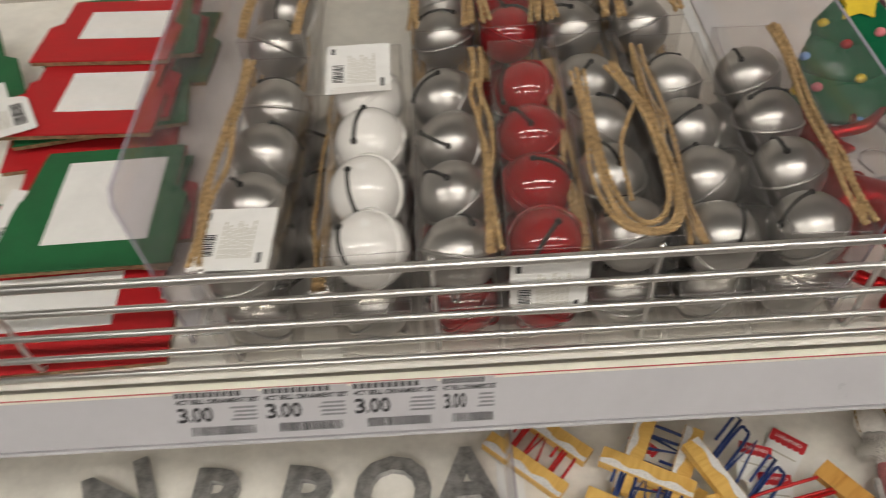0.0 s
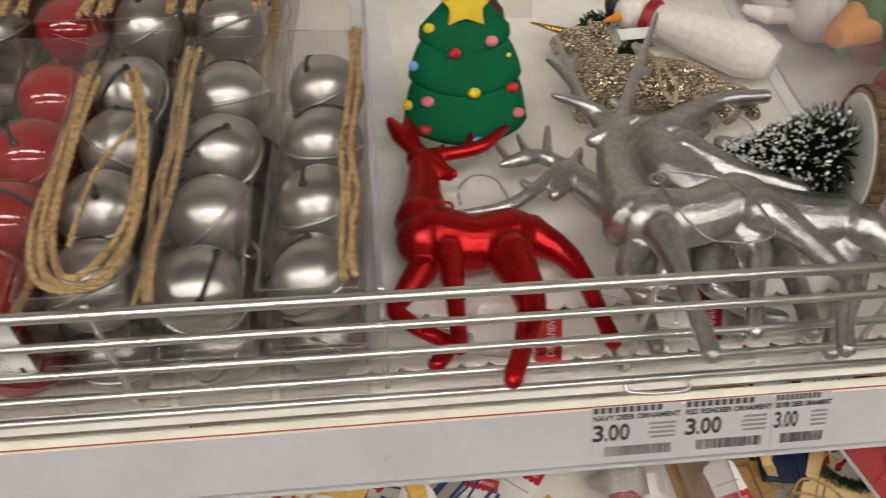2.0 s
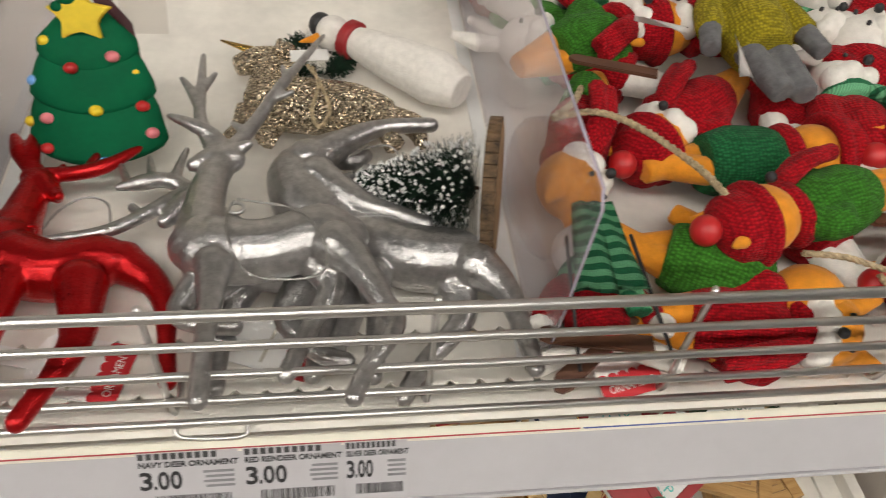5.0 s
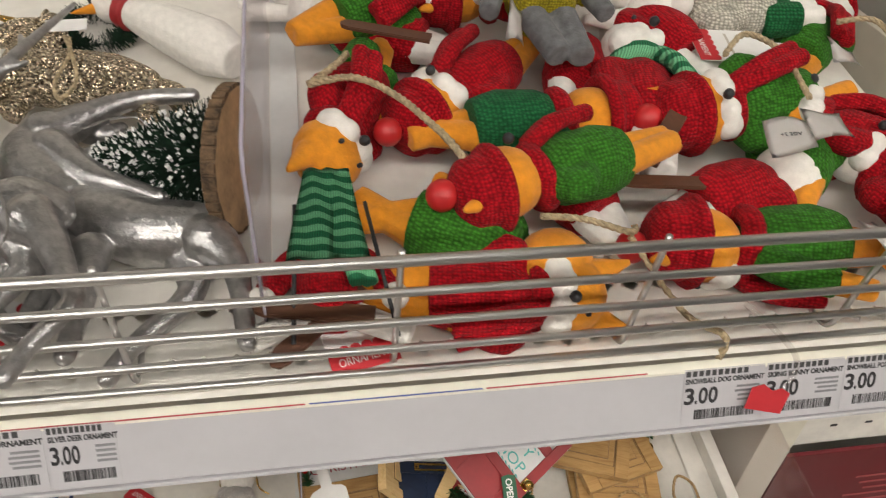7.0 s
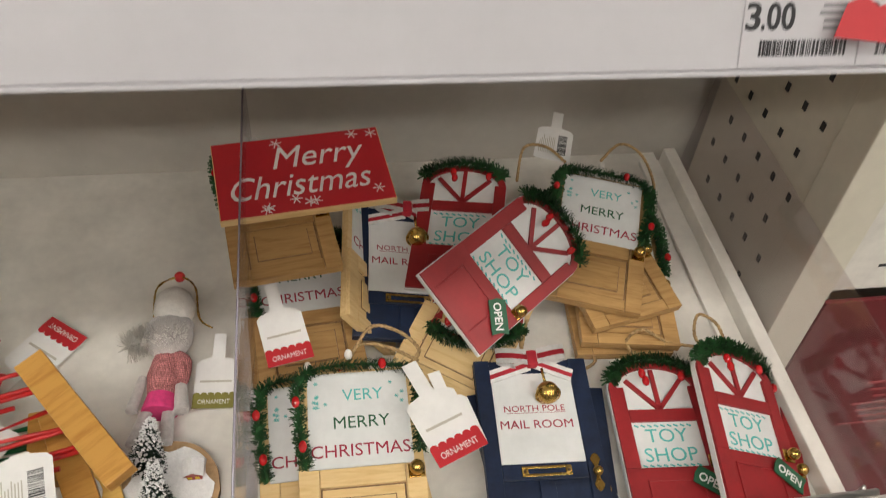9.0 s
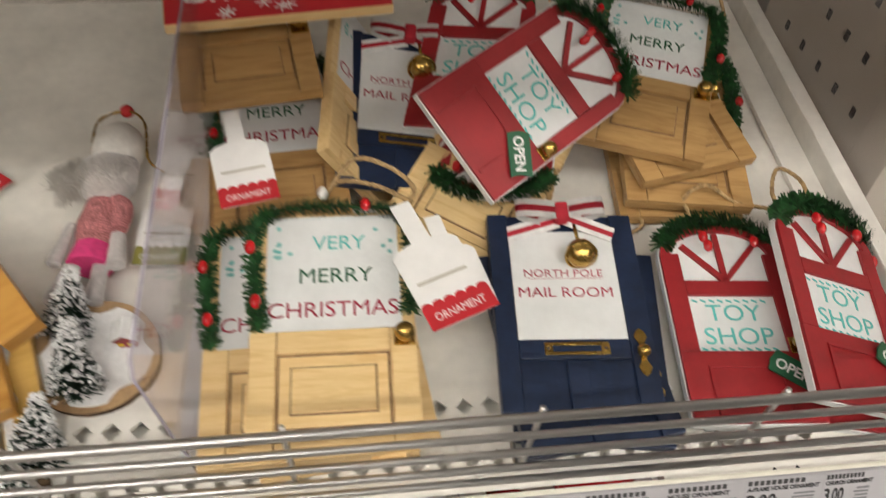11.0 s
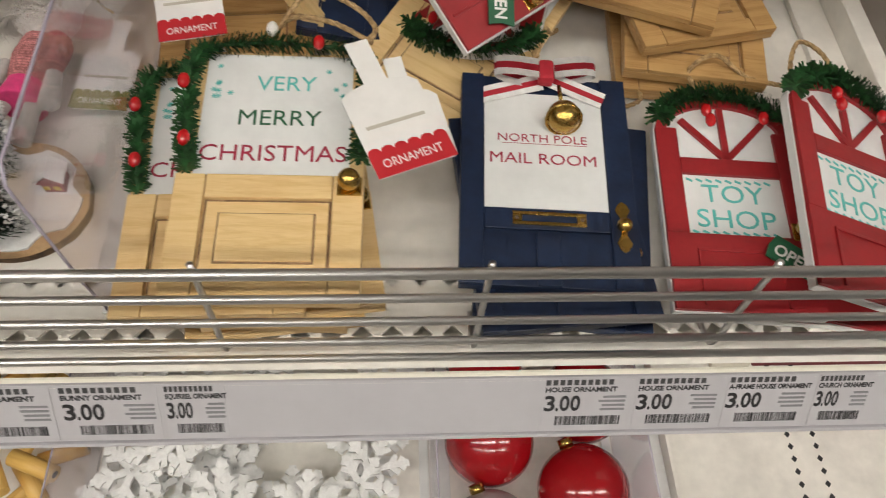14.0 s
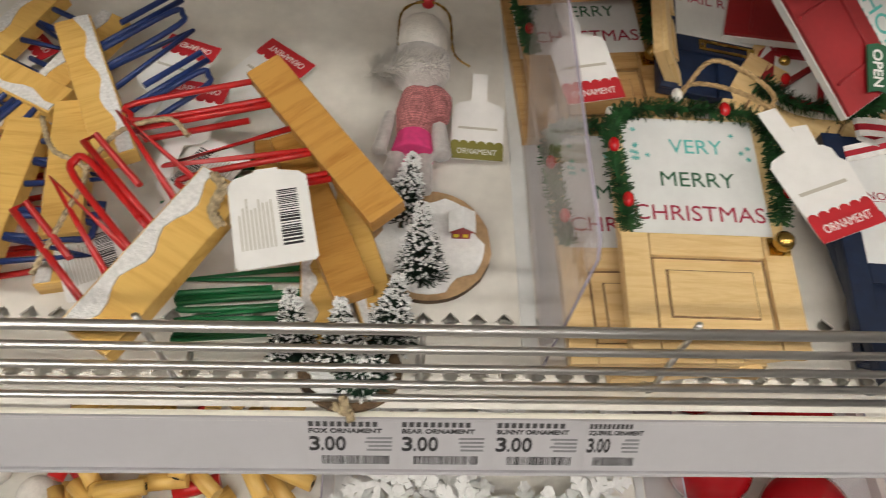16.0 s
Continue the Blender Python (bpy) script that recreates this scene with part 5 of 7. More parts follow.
def unicorn():
    u = thing("unicorn_ornament", on(SHELF_A, 0.447, 0.252, 0.023, 3, 0, -4), "champagne glitter unicorn ornament with a golden horn", "unicorn ornament")

    def build(bm):
        tube(bm, smooth_path([(-0.045, -0.004, 0), (-0.015, 0.0, 0), (0.03, -0.004, 0), (0.058, -0.012, 0)], 5), stretch_radii([0.015, 0.0215, 0.021, 0.014], 4, 5), 12)
        tube(bm, smooth_path([(-0.034, 0.002, 0), (-0.036, 0.026, 0), (-0.036, 0.046, 0)], 5), stretch_radii([0.018, 0.013, 0.011], 3, 5), 10)
        tube(bm, smooth_path([(-0.032, 0.052, 0), (-0.046, 0.050, 0), (-0.062, 0.042, 0)], 4), stretch_radii([0.011, 0.0115, 0.0075], 3, 4), 10)
        for i in range(9):
            ball(bm, (-0.024 + 0.004 * math.sin(i * 2), 0.058 - i * 0.0065, 0.004 * math.cos(i * 1.7)), 0.0082, 0, 8)
        for x, y, q in ((-0.044, -0.014, -0.052), (-0.022, -0.016, -0.030), (0.034, -0.014, 0.020), (0.054, -0.014, 0.062)):
            tube(bm, smooth_path([(x, y, 0.004), ((x + q) / 2, -0.034, 0.004), (q, -0.044, 0.004)], 4), stretch_radii([0.011, 0.0075, 0.0085], 3, 4), 8)
        tube(bm, smooth_path([(0.060, -0.008, 0), (0.076, -0.018, 0), (0.082, -0.040, 0)], 4), stretch_radii([0.008, 0.0095, 0.004], 3, 4), 8)
        ball(bm, (-0.030, 0.064, 0.006), 0.005, 0, 8, (0.7, 1.5, 0.7))
    part("figure", organic([(0, build)], 0.0013, 2), GOLD_GLITTER, u)
    bm = bmesh.new()
    tube(bm, [(-0.046, 0.060, 0), (-0.078, 0.074, 0)], [0.0042, 0.0008], 8)
    part("horn", bm, BRASS, u, "golden horn")
    part("hanging_loop", rope([(0.0, 0.02, 0.02), (0.006, -0.005, 0.024), (0.004, -0.035, 0.026), (0.010, -0.05, 0.025), (0.016, -0.03, 0.024), (0.006, 0.0, 0.024), (-0.004, 0.022, 0.02)], 0.0014), TWINE_PALE, u)
    bm = bmesh.new()
    box(bm, -0.014, 0.014, 0.0, 0.013, 0, 0.0005, m=pose(-0.002, 0.022, 0.024, 0, 0, 8))
    part("paper_tag", bm, PAPER, u)


unicorn()


def goose():
    """A white stuffed bird with a maroon scarf, one plain figure."""
    def white(bm):
        tube(bm, smooth_path([(-0.040, 0.026, 0), (-0.010, 0.010, 0), (0.030, -0.012, 0), (0.052, -0.026, 0)], 6), stretch_radii([0.012, 0.0185, 0.0225, 0.014], 4, 6), 14)
        ball(bm, (-0.058, 0.034, 0), 0.015, 0, 12)

    def scarf(bm):
        tube(bm, [(-0.046, 0.030, 0), (-0.038, 0.025, 0)], 0.0165, 12)

    def beak(bm):
        tube(bm, [(-0.068, 0.026, 0), (-0.084, 0.016, 0)], [0.005, 0.001], 8)

    def black(bm):
        ball(bm, (-0.070, 0.044, 0), 0.011, 0, 10)
    bm = organic([(0, white), (1, scarf), (2, beak), (3, black)], 0.0015, 4)
    g = mesh_object("goose_ornament", bm, [FUR_WHITE, BRIGHT_RED, FUR_ORANGE, BLACK_INK])
    g.matrix_world = on(SHELF_A, 0.515, 0.300, 0.026, 0, 0, -10)
    tagged(g, "stuffed white felt goose ornament with a maroon scarf", "stuffed ornament")


goose()
wr = thing("brush_wreath", on(SHELF_A, 0.450, 0.335, 0.010), "small dark green bristle wreath beside the white goose", "wreath")
bm = bmesh.new()
bristles(bm, [(0.024 * math.cos(a), 0.024 * math.sin(a), 0) for a in [2 * math.pi * i / 20 for i in range(21)]], 0.010, 1100, 0.0011, seed=4)
part("bristles", bm, NEEDLE, wr)


def brush_tree(m, height, radius, label, count=1700, snow=0.45, base=None, seed=2):
    """A snow-tipped bottle-brush tree on a wire, with a slice of log or a flat foot."""
    t = thing("brush_tree", m, label, "brush tree", "brush trees")
    bm = bmesh.new()
    tube(bm, [(0, 0, 0), (0, 0, height)], 0.0012, 6)
    part("wire_stem", bm, BARK, t)
    bm = bmesh.new()
    bristles(bm, [(0, 0, height * (0.08 + 0.92 * i / 8)) for i in range(9)], radius, count, 0.0010, 0, 1, snow, seed, 0.5, taper=lambda s: 1.0 - 0.86 * s)
    o = part("bristles", bm, NEEDLE, t, "dark green bristles with white flocked tips")
    o.data.materials.append(SNOW)
    if base:
        r, h = base
        bm = bmesh.new()
        n = 36
        rnd = random.Random(seed)
        rr = [r * (1 + 0.03 * rnd.uniform(-1, 1)) for _ in range(n)]
        prism(bm, [(rr[i] * math.cos(2 * math.pi * i / n), rr[i] * math.sin(2 * math.pi * i / n)) for i in range(n)], -h, 0.0, 0, None, 1)
        s = part("log_slice", bm, CUT_WOOD, t, "sawn slice of log with bark")
        s.data.materials.append(BARK)
        for i in range(n):
            a = 2 * math.pi * (i + 0.5) / n
            bm = bmesh.new()
            box(bm, -0.0006, 0.0022, -0.0030, 0.0030, -h + 0.0004, -0.0004, m=pose(0, 0, 0, 0, 0, math.degrees(a)) @ pose(r, 0, 0), bevel=0.0006)
            part("bark_ridge", bm, BARK, t)
        bm = bmesh.new()
        cyl(bm, (0, 0, 0), (0, 0, 0.0012), r * 0.93, r * 0.9, 28)
        part("snow_top", bm, SNOW, t)
    return t


brush_tree(on(SHELF_A, 0.560, 0.138, 0.0445, 0, 0, -13) @ pose(0, 0, 0, 0, -96, 0), 0.084, 0.037, "snow-tipped brush tree on a log slice, lying on its side", 4400, 0.22, (0.0445, 0.009), 3)


# ---- upper shelf: felt animals in knitted clothes ----
def doll(m, coat, fur, label, hat=None, scarf=None, muzzle=True, ears="fox", size=1.0, arms=(35, -35), legs=(12, -12), mitten=None, scarf_mat=None, trousers=None, pom=True, tail=None):
    """A felt animal in knitted clothes, lying on its back with its head towards +y; one plain figure."""
    mats, groups = [], []

    def add(mat, build):
        if mat not in mats:
            mats.append(mat)
        groups.append((mats.index(mat), build))

    def coat_shape(bm):
        tube(bm, smooth_path([(0, -0.002, 0), (0, 0.014, 0), (0, 0.036, 0), (0, 0.050, 0)], 5), stretch_radii([0.016, 0.0205, 0.0185, 0.011], 4, 5), 14)
        for s, ang in zip((-1, 1), arms):
            c, q = math.cos(radians(ang)), math.sin(radians(ang))
            tube(bm, smooth_path([(s * 0.010, 0.044, 0), (s * 0.022, 0.036, 0.002), (s * 0.022 + 0.024 * q, 0.036 - 0.024 * c, 0.004)], 4), stretch_radii([0.0095, 0.0088, 0.0082], 3, 4), 10)
    add(coat, coat_shape)

    def fur_shape(bm):
        ball(bm, (0, 0.068, 0.002), 0.0205, 0, 14, (1.0, 0.95, 0.9))
        for s, ang in zip((-1, 1), legs):
            c, q = math.cos(radians(ang)), math.sin(radians(ang))
            tube(bm, [(s * 0.009, 0.004, 0), (s * 0.009 + 0.040 * q, 0.004 - 0.040 * c, 0.002)], [0.0085, 0.0072], 10)
        for s, ang in zip((-1, 1), arms):
            c, q = math.cos(radians(ang)), math.sin(radians(ang))
            if not mitten:
                tube(bm, [(s * 0.022 + 0.022 * q, 0.036 - 0.022 * c, 0.004), (s * 0.022 + 0.042 * q, 0.036 - 0.042 * c, 0.005)], [0.0068, 0.0058], 8)
        if ears == "fox":
            for s in (-1, 1):
                tube(bm, [(s * 0.011, 0.080, 0.002), (s * 0.017, 0.100, 0.002)], [0.008, 0.0015], 8)
        if ears == "flat":
            for s in (-1, 1):
                tube(bm, [(s * 0.014, 0.072, -0.004), (s * 0.026, 0.074, -0.008), (s * 0.038, 0.070, -0.012)], [0.005, 0.0065, 0.003], 8)
        if ears == "bunny":
            for s in (-1, 1):
                tube(bm, [(s * 0.008, 0.082, 0), (s * 0.012, 0.098, -0.002), (s * 0.016, 0.116, 0)], [0.005, 0.0065, 0.003], 8)
    add(fur, fur_shape)
    if trousers:
        add(trousers, lambda bm: [tube(bm, [(s * 0.009, 0.006, 0), (s * 0.010, -0.018, 0.002)], [0.0125, 0.0105], 10) for s in (-1, 1)])
    if mitten:
        add(mitten, lambda bm: [ball(bm, (s * 0.022 + 0.030 * math.sin(radians(a)), 0.036 - 0.030 * math.cos(radians(a)), 0.005), 0.0085, 0, 10) for s, a in zip((-1, 1), arms)])
    if muzzle:
        add(FUR_WHITE, lambda bm: [ball(bm, (-0.006, 0.062, 0.016), 0.0078, 0, 10), ball(bm, (0.006, 0.062, 0.016), 0.0078, 0, 10), ball(bm, (0.012, 0.060, 0.010), 0.009, 0, 10), ball(bm, (-0.012, 0.060, 0.010), 0.009, 0, 10)])
    if hat:
        def hat_shape(bm):
            tube(bm, smooth_path([(0, 0.074, 0), (0, 0.090, 0), (0, 0.098, 0)], 4), stretch_radii([0.0212, 0.019, 0.008], 3, 4), 16)
            tube(bm, [(0.0205 * math.cos(a), 0.075, 0.0205 * math.sin(a)) for a in [2 * math.pi * i / 18 for i in range(18)]], 0.004, 8, closed=True)
        add(hat, hat_shape)
        if pom:
            add(RED_CLAY if hat is KNIT_RED else FUR_WHITE, lambda bm: ball(bm, (0, 0.103, 0.004), 0.0085, 0, 12))
    if scarf:
        def scarf_shape(bm):
            tube(bm, [(0.0135 * math.cos(a), 0.050 + 0.003 * math.sin(a), 0.0135 * math.sin(a)) for a in [2 * math.pi * i / 18 for i in range(18)]], 0.0062, 8, closed=True)
            tube(bm, smooth_path([(0.006, 0.050, 0.016), (0.010, 0.032, 0.0235), (0.016, 0.008, 0.022)], 4), 0.0052, 8)
            tube(bm, smooth_path([(0.010, 0.050, 0.014), (0.017, 0.032, 0.020), (0.023, 0.010, 0.018)], 4), 0.0052, 8)
        add(scarf, scarf_shape)
    if tail:
        add(tail, lambda bm: tube(bm, smooth_path([(0.006, 0.002, -0.008), (0.03, -0.012, -0.006), (0.05, -0.004, -0.004)], 4), stretch_radii([0.006, 0.011, 0.004], 3, 4), 10))

    def dark(bm):
        for s in (-1, 1):
            ball(bm, (s * 0.0085, 0.0735, 0.0195), 0.0021, 0, 8)
        ball(bm, (0, 0.0655, 0.0255), 0.0034, 0, 8)
    add(BLACK_INK, dark)
    bm = organic(groups, 0.0013, 2)
    o = mesh_object("felt_animal", bm, mats)
    o.matrix_world = m @ Matrix.Diagonal((1.22 * size, 1.22 * size, 1.22 * size, 1))
    return tagged(o, label, "felt animal", "felt animals in knitted clothes")


def lying(u, v, w, angle, roll=0.0, pitch=0.0):
    """A pose on the upper shelf, with the head turned by angle from the shelf's back."""
    return SHELF_A @ pose(u, v, w) @ pose(0, 0, 0, 0, 0, angle) @ pose(0, 0, 0, pitch, roll, 0)


doll(lying(0.802, 0.112, 0.058, 106, 20), KNIT_GREEN, FUR_ORANGE, "orange felt fox in green coat, red hat and scarf", KNIT_RED, KNIT_RED, size=0.97, arms=(60, -10), legs=(8, -8), muzzle=False)
doll(lying(0.616, 0.026, 0.024, -2, 0, 3), KNIT_RED, FUR_WHITE, "white felt bunny skier with a striped green scarf", None, STRIPE_GREEN, ears="", muzzle=False, mitten=FUR_WHITE, arms=(-30, 30), legs=(-62, 62), size=0.82)
doll(lying(0.652, 0.232, 0.030, 158, -55), KNIT_RED, FUR_ORANGE, "orange felt fox in a red knit coat and green trousers", None, KNIT_RED, trousers=KNIT_GREEN, size=1.02)
doll(lying(0.674, 0.090, 0.030, -118, 180), KNIT_GREEN, FUR_ORANGE, "orange felt bear in a green knit coat lying face down", None, None, ears="", size=1.05, legs=(20, -30), arms=(160, 20))
doll(lying(0.722, 0.168, 0.036, -84, 170), KNIT_DARKGREEN, FUR_ORANGE, "orange felt fox in a dark green knit coat lying face down", KNIT_RED, KNIT_RED, size=1.05, legs=(25, -12))
doll(lying(0.676, 0.042, 0.021, -96, 40), KNIT_RED, FUR_ORANGE, "orange and white felt fox in a red knit coat", None, KNIT_RED, size=0.98, arms=(40, -20))
doll(lying(0.938, 0.052, 0.030, 84, 200), KNIT_GREEN, FUR_ORANGE, "orange felt fox in green coat and red hat, face down", KNIT_RED, KNIT_RED, size=1.05, arms=(30, 20))
doll(lying(0.985, 0.040, 0.050, -60, 20), KNIT_GREEN, FUR_ORANGE, "orange and white felt fox in a green knit coat", None, KNIT_RED, size=1.0, arms=(40, -20))
doll(lying(0.850, 0.165, 0.034, -10, 14), KNIT_RED, FUR_WHITE, "white felt bunny skier in a red knit coat and green scarf", None, STRIPE_GREEN, ears="bunny", mitten=FUR_WHITE, arms=(10, -4), size=1.1)
doll(lying(0.972, 0.185, 0.044, 100, -30), KNIT_GREEN, FUR_ORANGE, "orange felt fox in a green knit coat and red bobble hat", KNIT_RED, KNIT_RED, size=1.05, arms=(50, -30), legs=(10, -50))
doll(lying(1.025, 0.118, 0.036, 50, 25), KNIT_RED, FUR_ORANGE, "orange and white felt fox in a red knit scarf", None, KNIT_RED, size=1.0)
doll(lying(0.790, 0.260, 0.066, -2, 0, 6), KNIT_YELLOW, FUR_GREY, "grey felt mouse in a mustard knit jumper", None, None, ears="", muzzle=False, size=1.12, arms=(-15, 15), legs=(14, 6))
doll(lying(0.985, 0.285, 0.050, 86, 10), KNIT_WHITE, FUR_WHITE, "cream felt bunny in a white jumper and green trousers", None, None, ears="bunny", trousers=KNIT_DARKGREEN, size=1.1, legs=(6, -6))
doll(lying(0.812, 0.225, 0.022, -20, 20), KNIT_RED, FUR_WHITE, "white felt dog in a red knit coat", KNIT_RED, None, ears="", size=1.05)
doll(lying(0.700, 0.285, 0.024, 60, 10), KNIT_RED, FUR_WHITE, "white felt bunny in a red knit coat at the back", None, STRIPE_GREEN, ears="bunny", size=1.05)
doll(lying(0.880, 0.300, 0.022, 40, 0), KNIT_RED, FUR_WHITE, "white felt bunny in a red knit coat at the back", None, STRIPE_GREEN, ears="bunny", size=1.05)
doll(lying(0.650, 0.330, 0.024, 20, 0), KNIT_GREEN, FUR_WHITE, "white felt dog in a green knit coat at the back", KNIT_RED, KNIT_RED, ears="", size=1.05)
doll(lying(0.795, 0.100, 0.018, 20, 180), KNIT_RED, FUR_WHITE, "white felt dog in a red knit coat under other animals", None, None, ears="", size=0.95)

for i, (u, v, w, a, r, coat, fur, kind, hat) in enumerate([(0.760, 0.250, 0.030, 130, 10, KNIT_RED, FUR_ORANGE, "fox", KNIT_RED), (0.860, 0.090, 0.030, -70, 160, KNIT_RED, FUR_WHITE, "", None), (0.640, 0.290, 0.045, -60, 20, KNIT_GREEN, FUR_ORANGE, "fox", KNIT_RED), (0.820, 0.330, 0.045, 95, 0, KNIT_RED, FUR_ORANGE, "fox", KNIT_RED),
        (0.900, 0.235, 0.045, 20, 10, KNIT_RED, FUR_WHITE, "bunny", None), (1.010, 0.250, 0.030, -40, 0, KNIT_GREEN, FUR_ORANGE, "fox", KNIT_RED), (1.030, 0.055, 0.030, 20, 0, KNIT_RED, FUR_WHITE, "", KNIT_RED), (0.940, 0.110, 0.028, -30, 150, KNIT_GREEN, FUR_ORANGE, "fox", None), (0.975, 0.330, 0.04, 50, 0, KNIT_RED, FUR_WHITE, "bunny", None), (0.730, 0.370, 0.04, 80, 0, KNIT_DARKGREEN, FUR_WHITE, "bunny", None), (0.610, 0.380, 0.04, 20, 0, KNIT_RED, FUR_WHITE, "", KNIT_GREEN)]):
    words = {KNIT_RED: "red", KNIT_GREEN: "green", KNIT_DARKGREEN: "dark green"}[coat]
    doll(lying(u, v, w, a, r), coat, fur, f"{'orange' if fur is FUR_ORANGE else 'white'} felt {kind or 'dog'} in a {words} knit coat in the heap", hat, KNIT_RED if hat else None, ears=kind, size=1.0)


def ski(m, label="dark brown wooden ski of a bunny ornament"):
    s = thing("ski", m, label, "ski", "toy skis")
    bm = bmesh.new()
    prism(bm, [(-0.0065, 0), (0.0065, 0), (0.0065, 0.058), (0.004, 0.064), (0, 0.066), (-0.004, 0.064), (-0.0065, 0.058)], 0, 0.0028)
    bmesh.ops.bevel(bm, geom=[e for e in bm.edges if e.calc_length() > 0.02], offset=0.0006, segments=2, affect="EDGES")
    part("blade", bm, BROWN_WOOD, s)


sc = thing("striped_scarf", on(SHELF_A, 0.616, 0.036, 0.056, 4, 0, -4), "wide green striped knit scarf on a bunny skier", "scarf")
for x, y, a, z in ((-0.0095, 0.0, -3, 0.003), (0.0105, 0.004, 7, 0.0)):
    bm = bmesh.new()
    rows = []
    for j in range(13):
        v = j / 12
        half = 0.0125 - 0.0035 * v
        rows.append([bm.verts.new((half * (i / 4 - 1), v * 0.066, 0.004 * math.cos((i / 4 - 1) * 1.3) + 0.0014 * math.sin(6 * v + i))) for i in range(9)])
    for r0, r1 in zip(rows, rows[1:]):
        for i in range(8):
            bm.faces.new((r0[i], r0[i + 1], r1[i + 1], r1[i])).smooth = True
    bmesh.ops.solidify(bm, geom=bm.faces[:], thickness=0.003)
    bmesh.ops.transform(bm, matrix=pose(x, y, z, 0, 0, a), verts=bm.verts)
    part("scarf_end", bm, STRIPE_GREEN, sc)
ski(on(SHELF_A, 0.640, 0.016, 0.036, 0, 6, 80))
ski(on(SHELF_A, 0.634, 0.040, 0.034, -14, 0, 128))
ski(on(SHELF_A, 0.826, 0.112, 0.050, 8, 0, -40))
ski(on(SHELF_A, 0.870, 0.094, 0.046, 0, 10, 84))
ski(on(SHELF_A, 0.70, 0.236, 0.062, 0, 8, 72))
for x0, x1 in ((0.600, 0.596), (0.640, 0.652)):
    pole = thing("ski_pole", on(SHELF_A, 0, 0, 0), "thin black ski pole of a bunny ornament", "ski pole", "ski poles")
    bm = bmesh.new()
    tube(bm, [(x0, 0.084, 0.056), (x1, 0.005, 0.032)], 0.0013, 6)
    part("stick", bm, BLACK_INK, pole)
    bm = bmesh.new()
    cyl(bm, (x1, 0.012, 0.033), (x1, 0.0135, 0.0336), 0.0045, sides=12)
    part("basket", bm, BLACK_INK, pole)


def twine_loop(shelf, pts, r=0.0017, label="frayed jute hanging loop", mat=None):
    t = thing("hanging_loop", shelf, label, "twine", "hanging loops")
    part("twine", rope(pts, r), mat or TWINE_PALE, t)


twine_loop(SHELF_A, [(0.612, 0.190, 0.060), (0.640, 0.184, 0.070), (0.665, 0.160, 0.074), (0.688, 0.118, 0.078), (0.700, 0.096, 0.074)], 0.0024)
twine_loop(SHELF_A, [(0.612, 0.190, 0.060), (0.628, 0.200, 0.066), (0.640, 0.224, 0.060)], 0.0024)
twine_loop(SHELF_A, [(0.740, 0.062, 0.060), (0.765, 0.056, 0.062), (0.790, 0.048, 0.058), (0.800, 0.058, 0.05)], 0.002)
twine_loop(SHELF_A, [(0.905, 0.195, 0.075), (0.925, 0.210, 0.082), (0.945, 0.190, 0.080), (0.952, 0.150, 0.070)], 0.0022)
twine_loop(SHELF_A, [(1.015, 0.235, 0.075), (1.04, 0.225, 0.082), (1.052, 0.19, 0.07)], 0.0022)
twine_loop(SHELF_A, [(0.800, 0.060, 0.040), (0.830, 0.020, 0.012), (0.850, 0.003, 0.010), (0.849, -0.004, -0.004)], 0.0022, "frayed end of jute twine over the shelf edge")


def cloth_label(m, label, words=None, w=0.026, h=0.030):
    c = thing("cloth_label", m, label, "label", "sewn-in labels")
    bm = bmesh.new()
    n = 6
    a = [[bm.verts.new((-w / 2 + w * i / n, h * j / n, 0.004 * math.sin(3 * i / n + 2 * j / n))) for j in range(n + 1)] for i in range(n + 1)]
    for i in range(n):
        for j in range(n):
            bm.faces.new((a[i][j], a[i + 1][j], a[i + 1][j + 1], a[i][j + 1])).smooth = True
    r = bmesh.ops.solidify(bm, geom=bm.faces[:], thickness=0.0004)
    part("cloth", bm, PAPER, c)
    if words:
        write(words, 0, h * 0.55, 0.0045, w * 0.5, 0.004, GREY_INK, c, centre=True)
    return c


cloth_label(on(SHELF_A, 0.912, 0.118, 0.078, 0, 10, 170), "white sewn-in cloth label with small print", "AGE 3+")
cloth_label(on(SHELF_A, 0.938, 0.098, 0.078, 0, -14, -10), "plain white sewn-in cloth label")
cloth_label(on(SHELF_A, 0.995, 0.178, 0.075, 0, 8, -14), "plain white sewn-in cloth label")
cloth_label(on(SHELF_A, 0.752, 0.205, 0.080, 0, 20, -14), "plain white sewn-in cloth label", None, 0.014, 0.05)
cloth_label(on(SHELF_A, 0.725, 0.262, 0.082, 0, 14, 60), "plain white sewn-in cloth label", None, 0.014, 0.04)
cloth_label(on(SHELF_A, 0.955, 0.020, 0.056, 0, 10, 20), "plain white sewn-in cloth label")
hang_tag(on(SHELF_A, 0.636, 0.004, 0.004, 14, 0, 14), "red-banded swing tag hanging at the wire fence")
hang_tag(on(SHELF_A, 0.90, 0.23, 0.060, 0, 0, -95), "swing tag with a red band between felt animals")
ht = thing("dangling_tag", SHELF_A, "small red and clear tag dangling over the shelf edge", "tag")
bm = bmesh.new()
prism(bm, [(-0.011, 0), (0.010, 0.002), (0.012, 0.016), (0.007, 0.018), (0.002, 0.015), (-0.004, 0.018), (-0.010, 0.014)], 0, 0.0006, m=pose(0.872, -0.0335, -0.022, 55, 0, -22))
part("red_card", bm, CARD_RED, ht)
bm = bmesh.new()
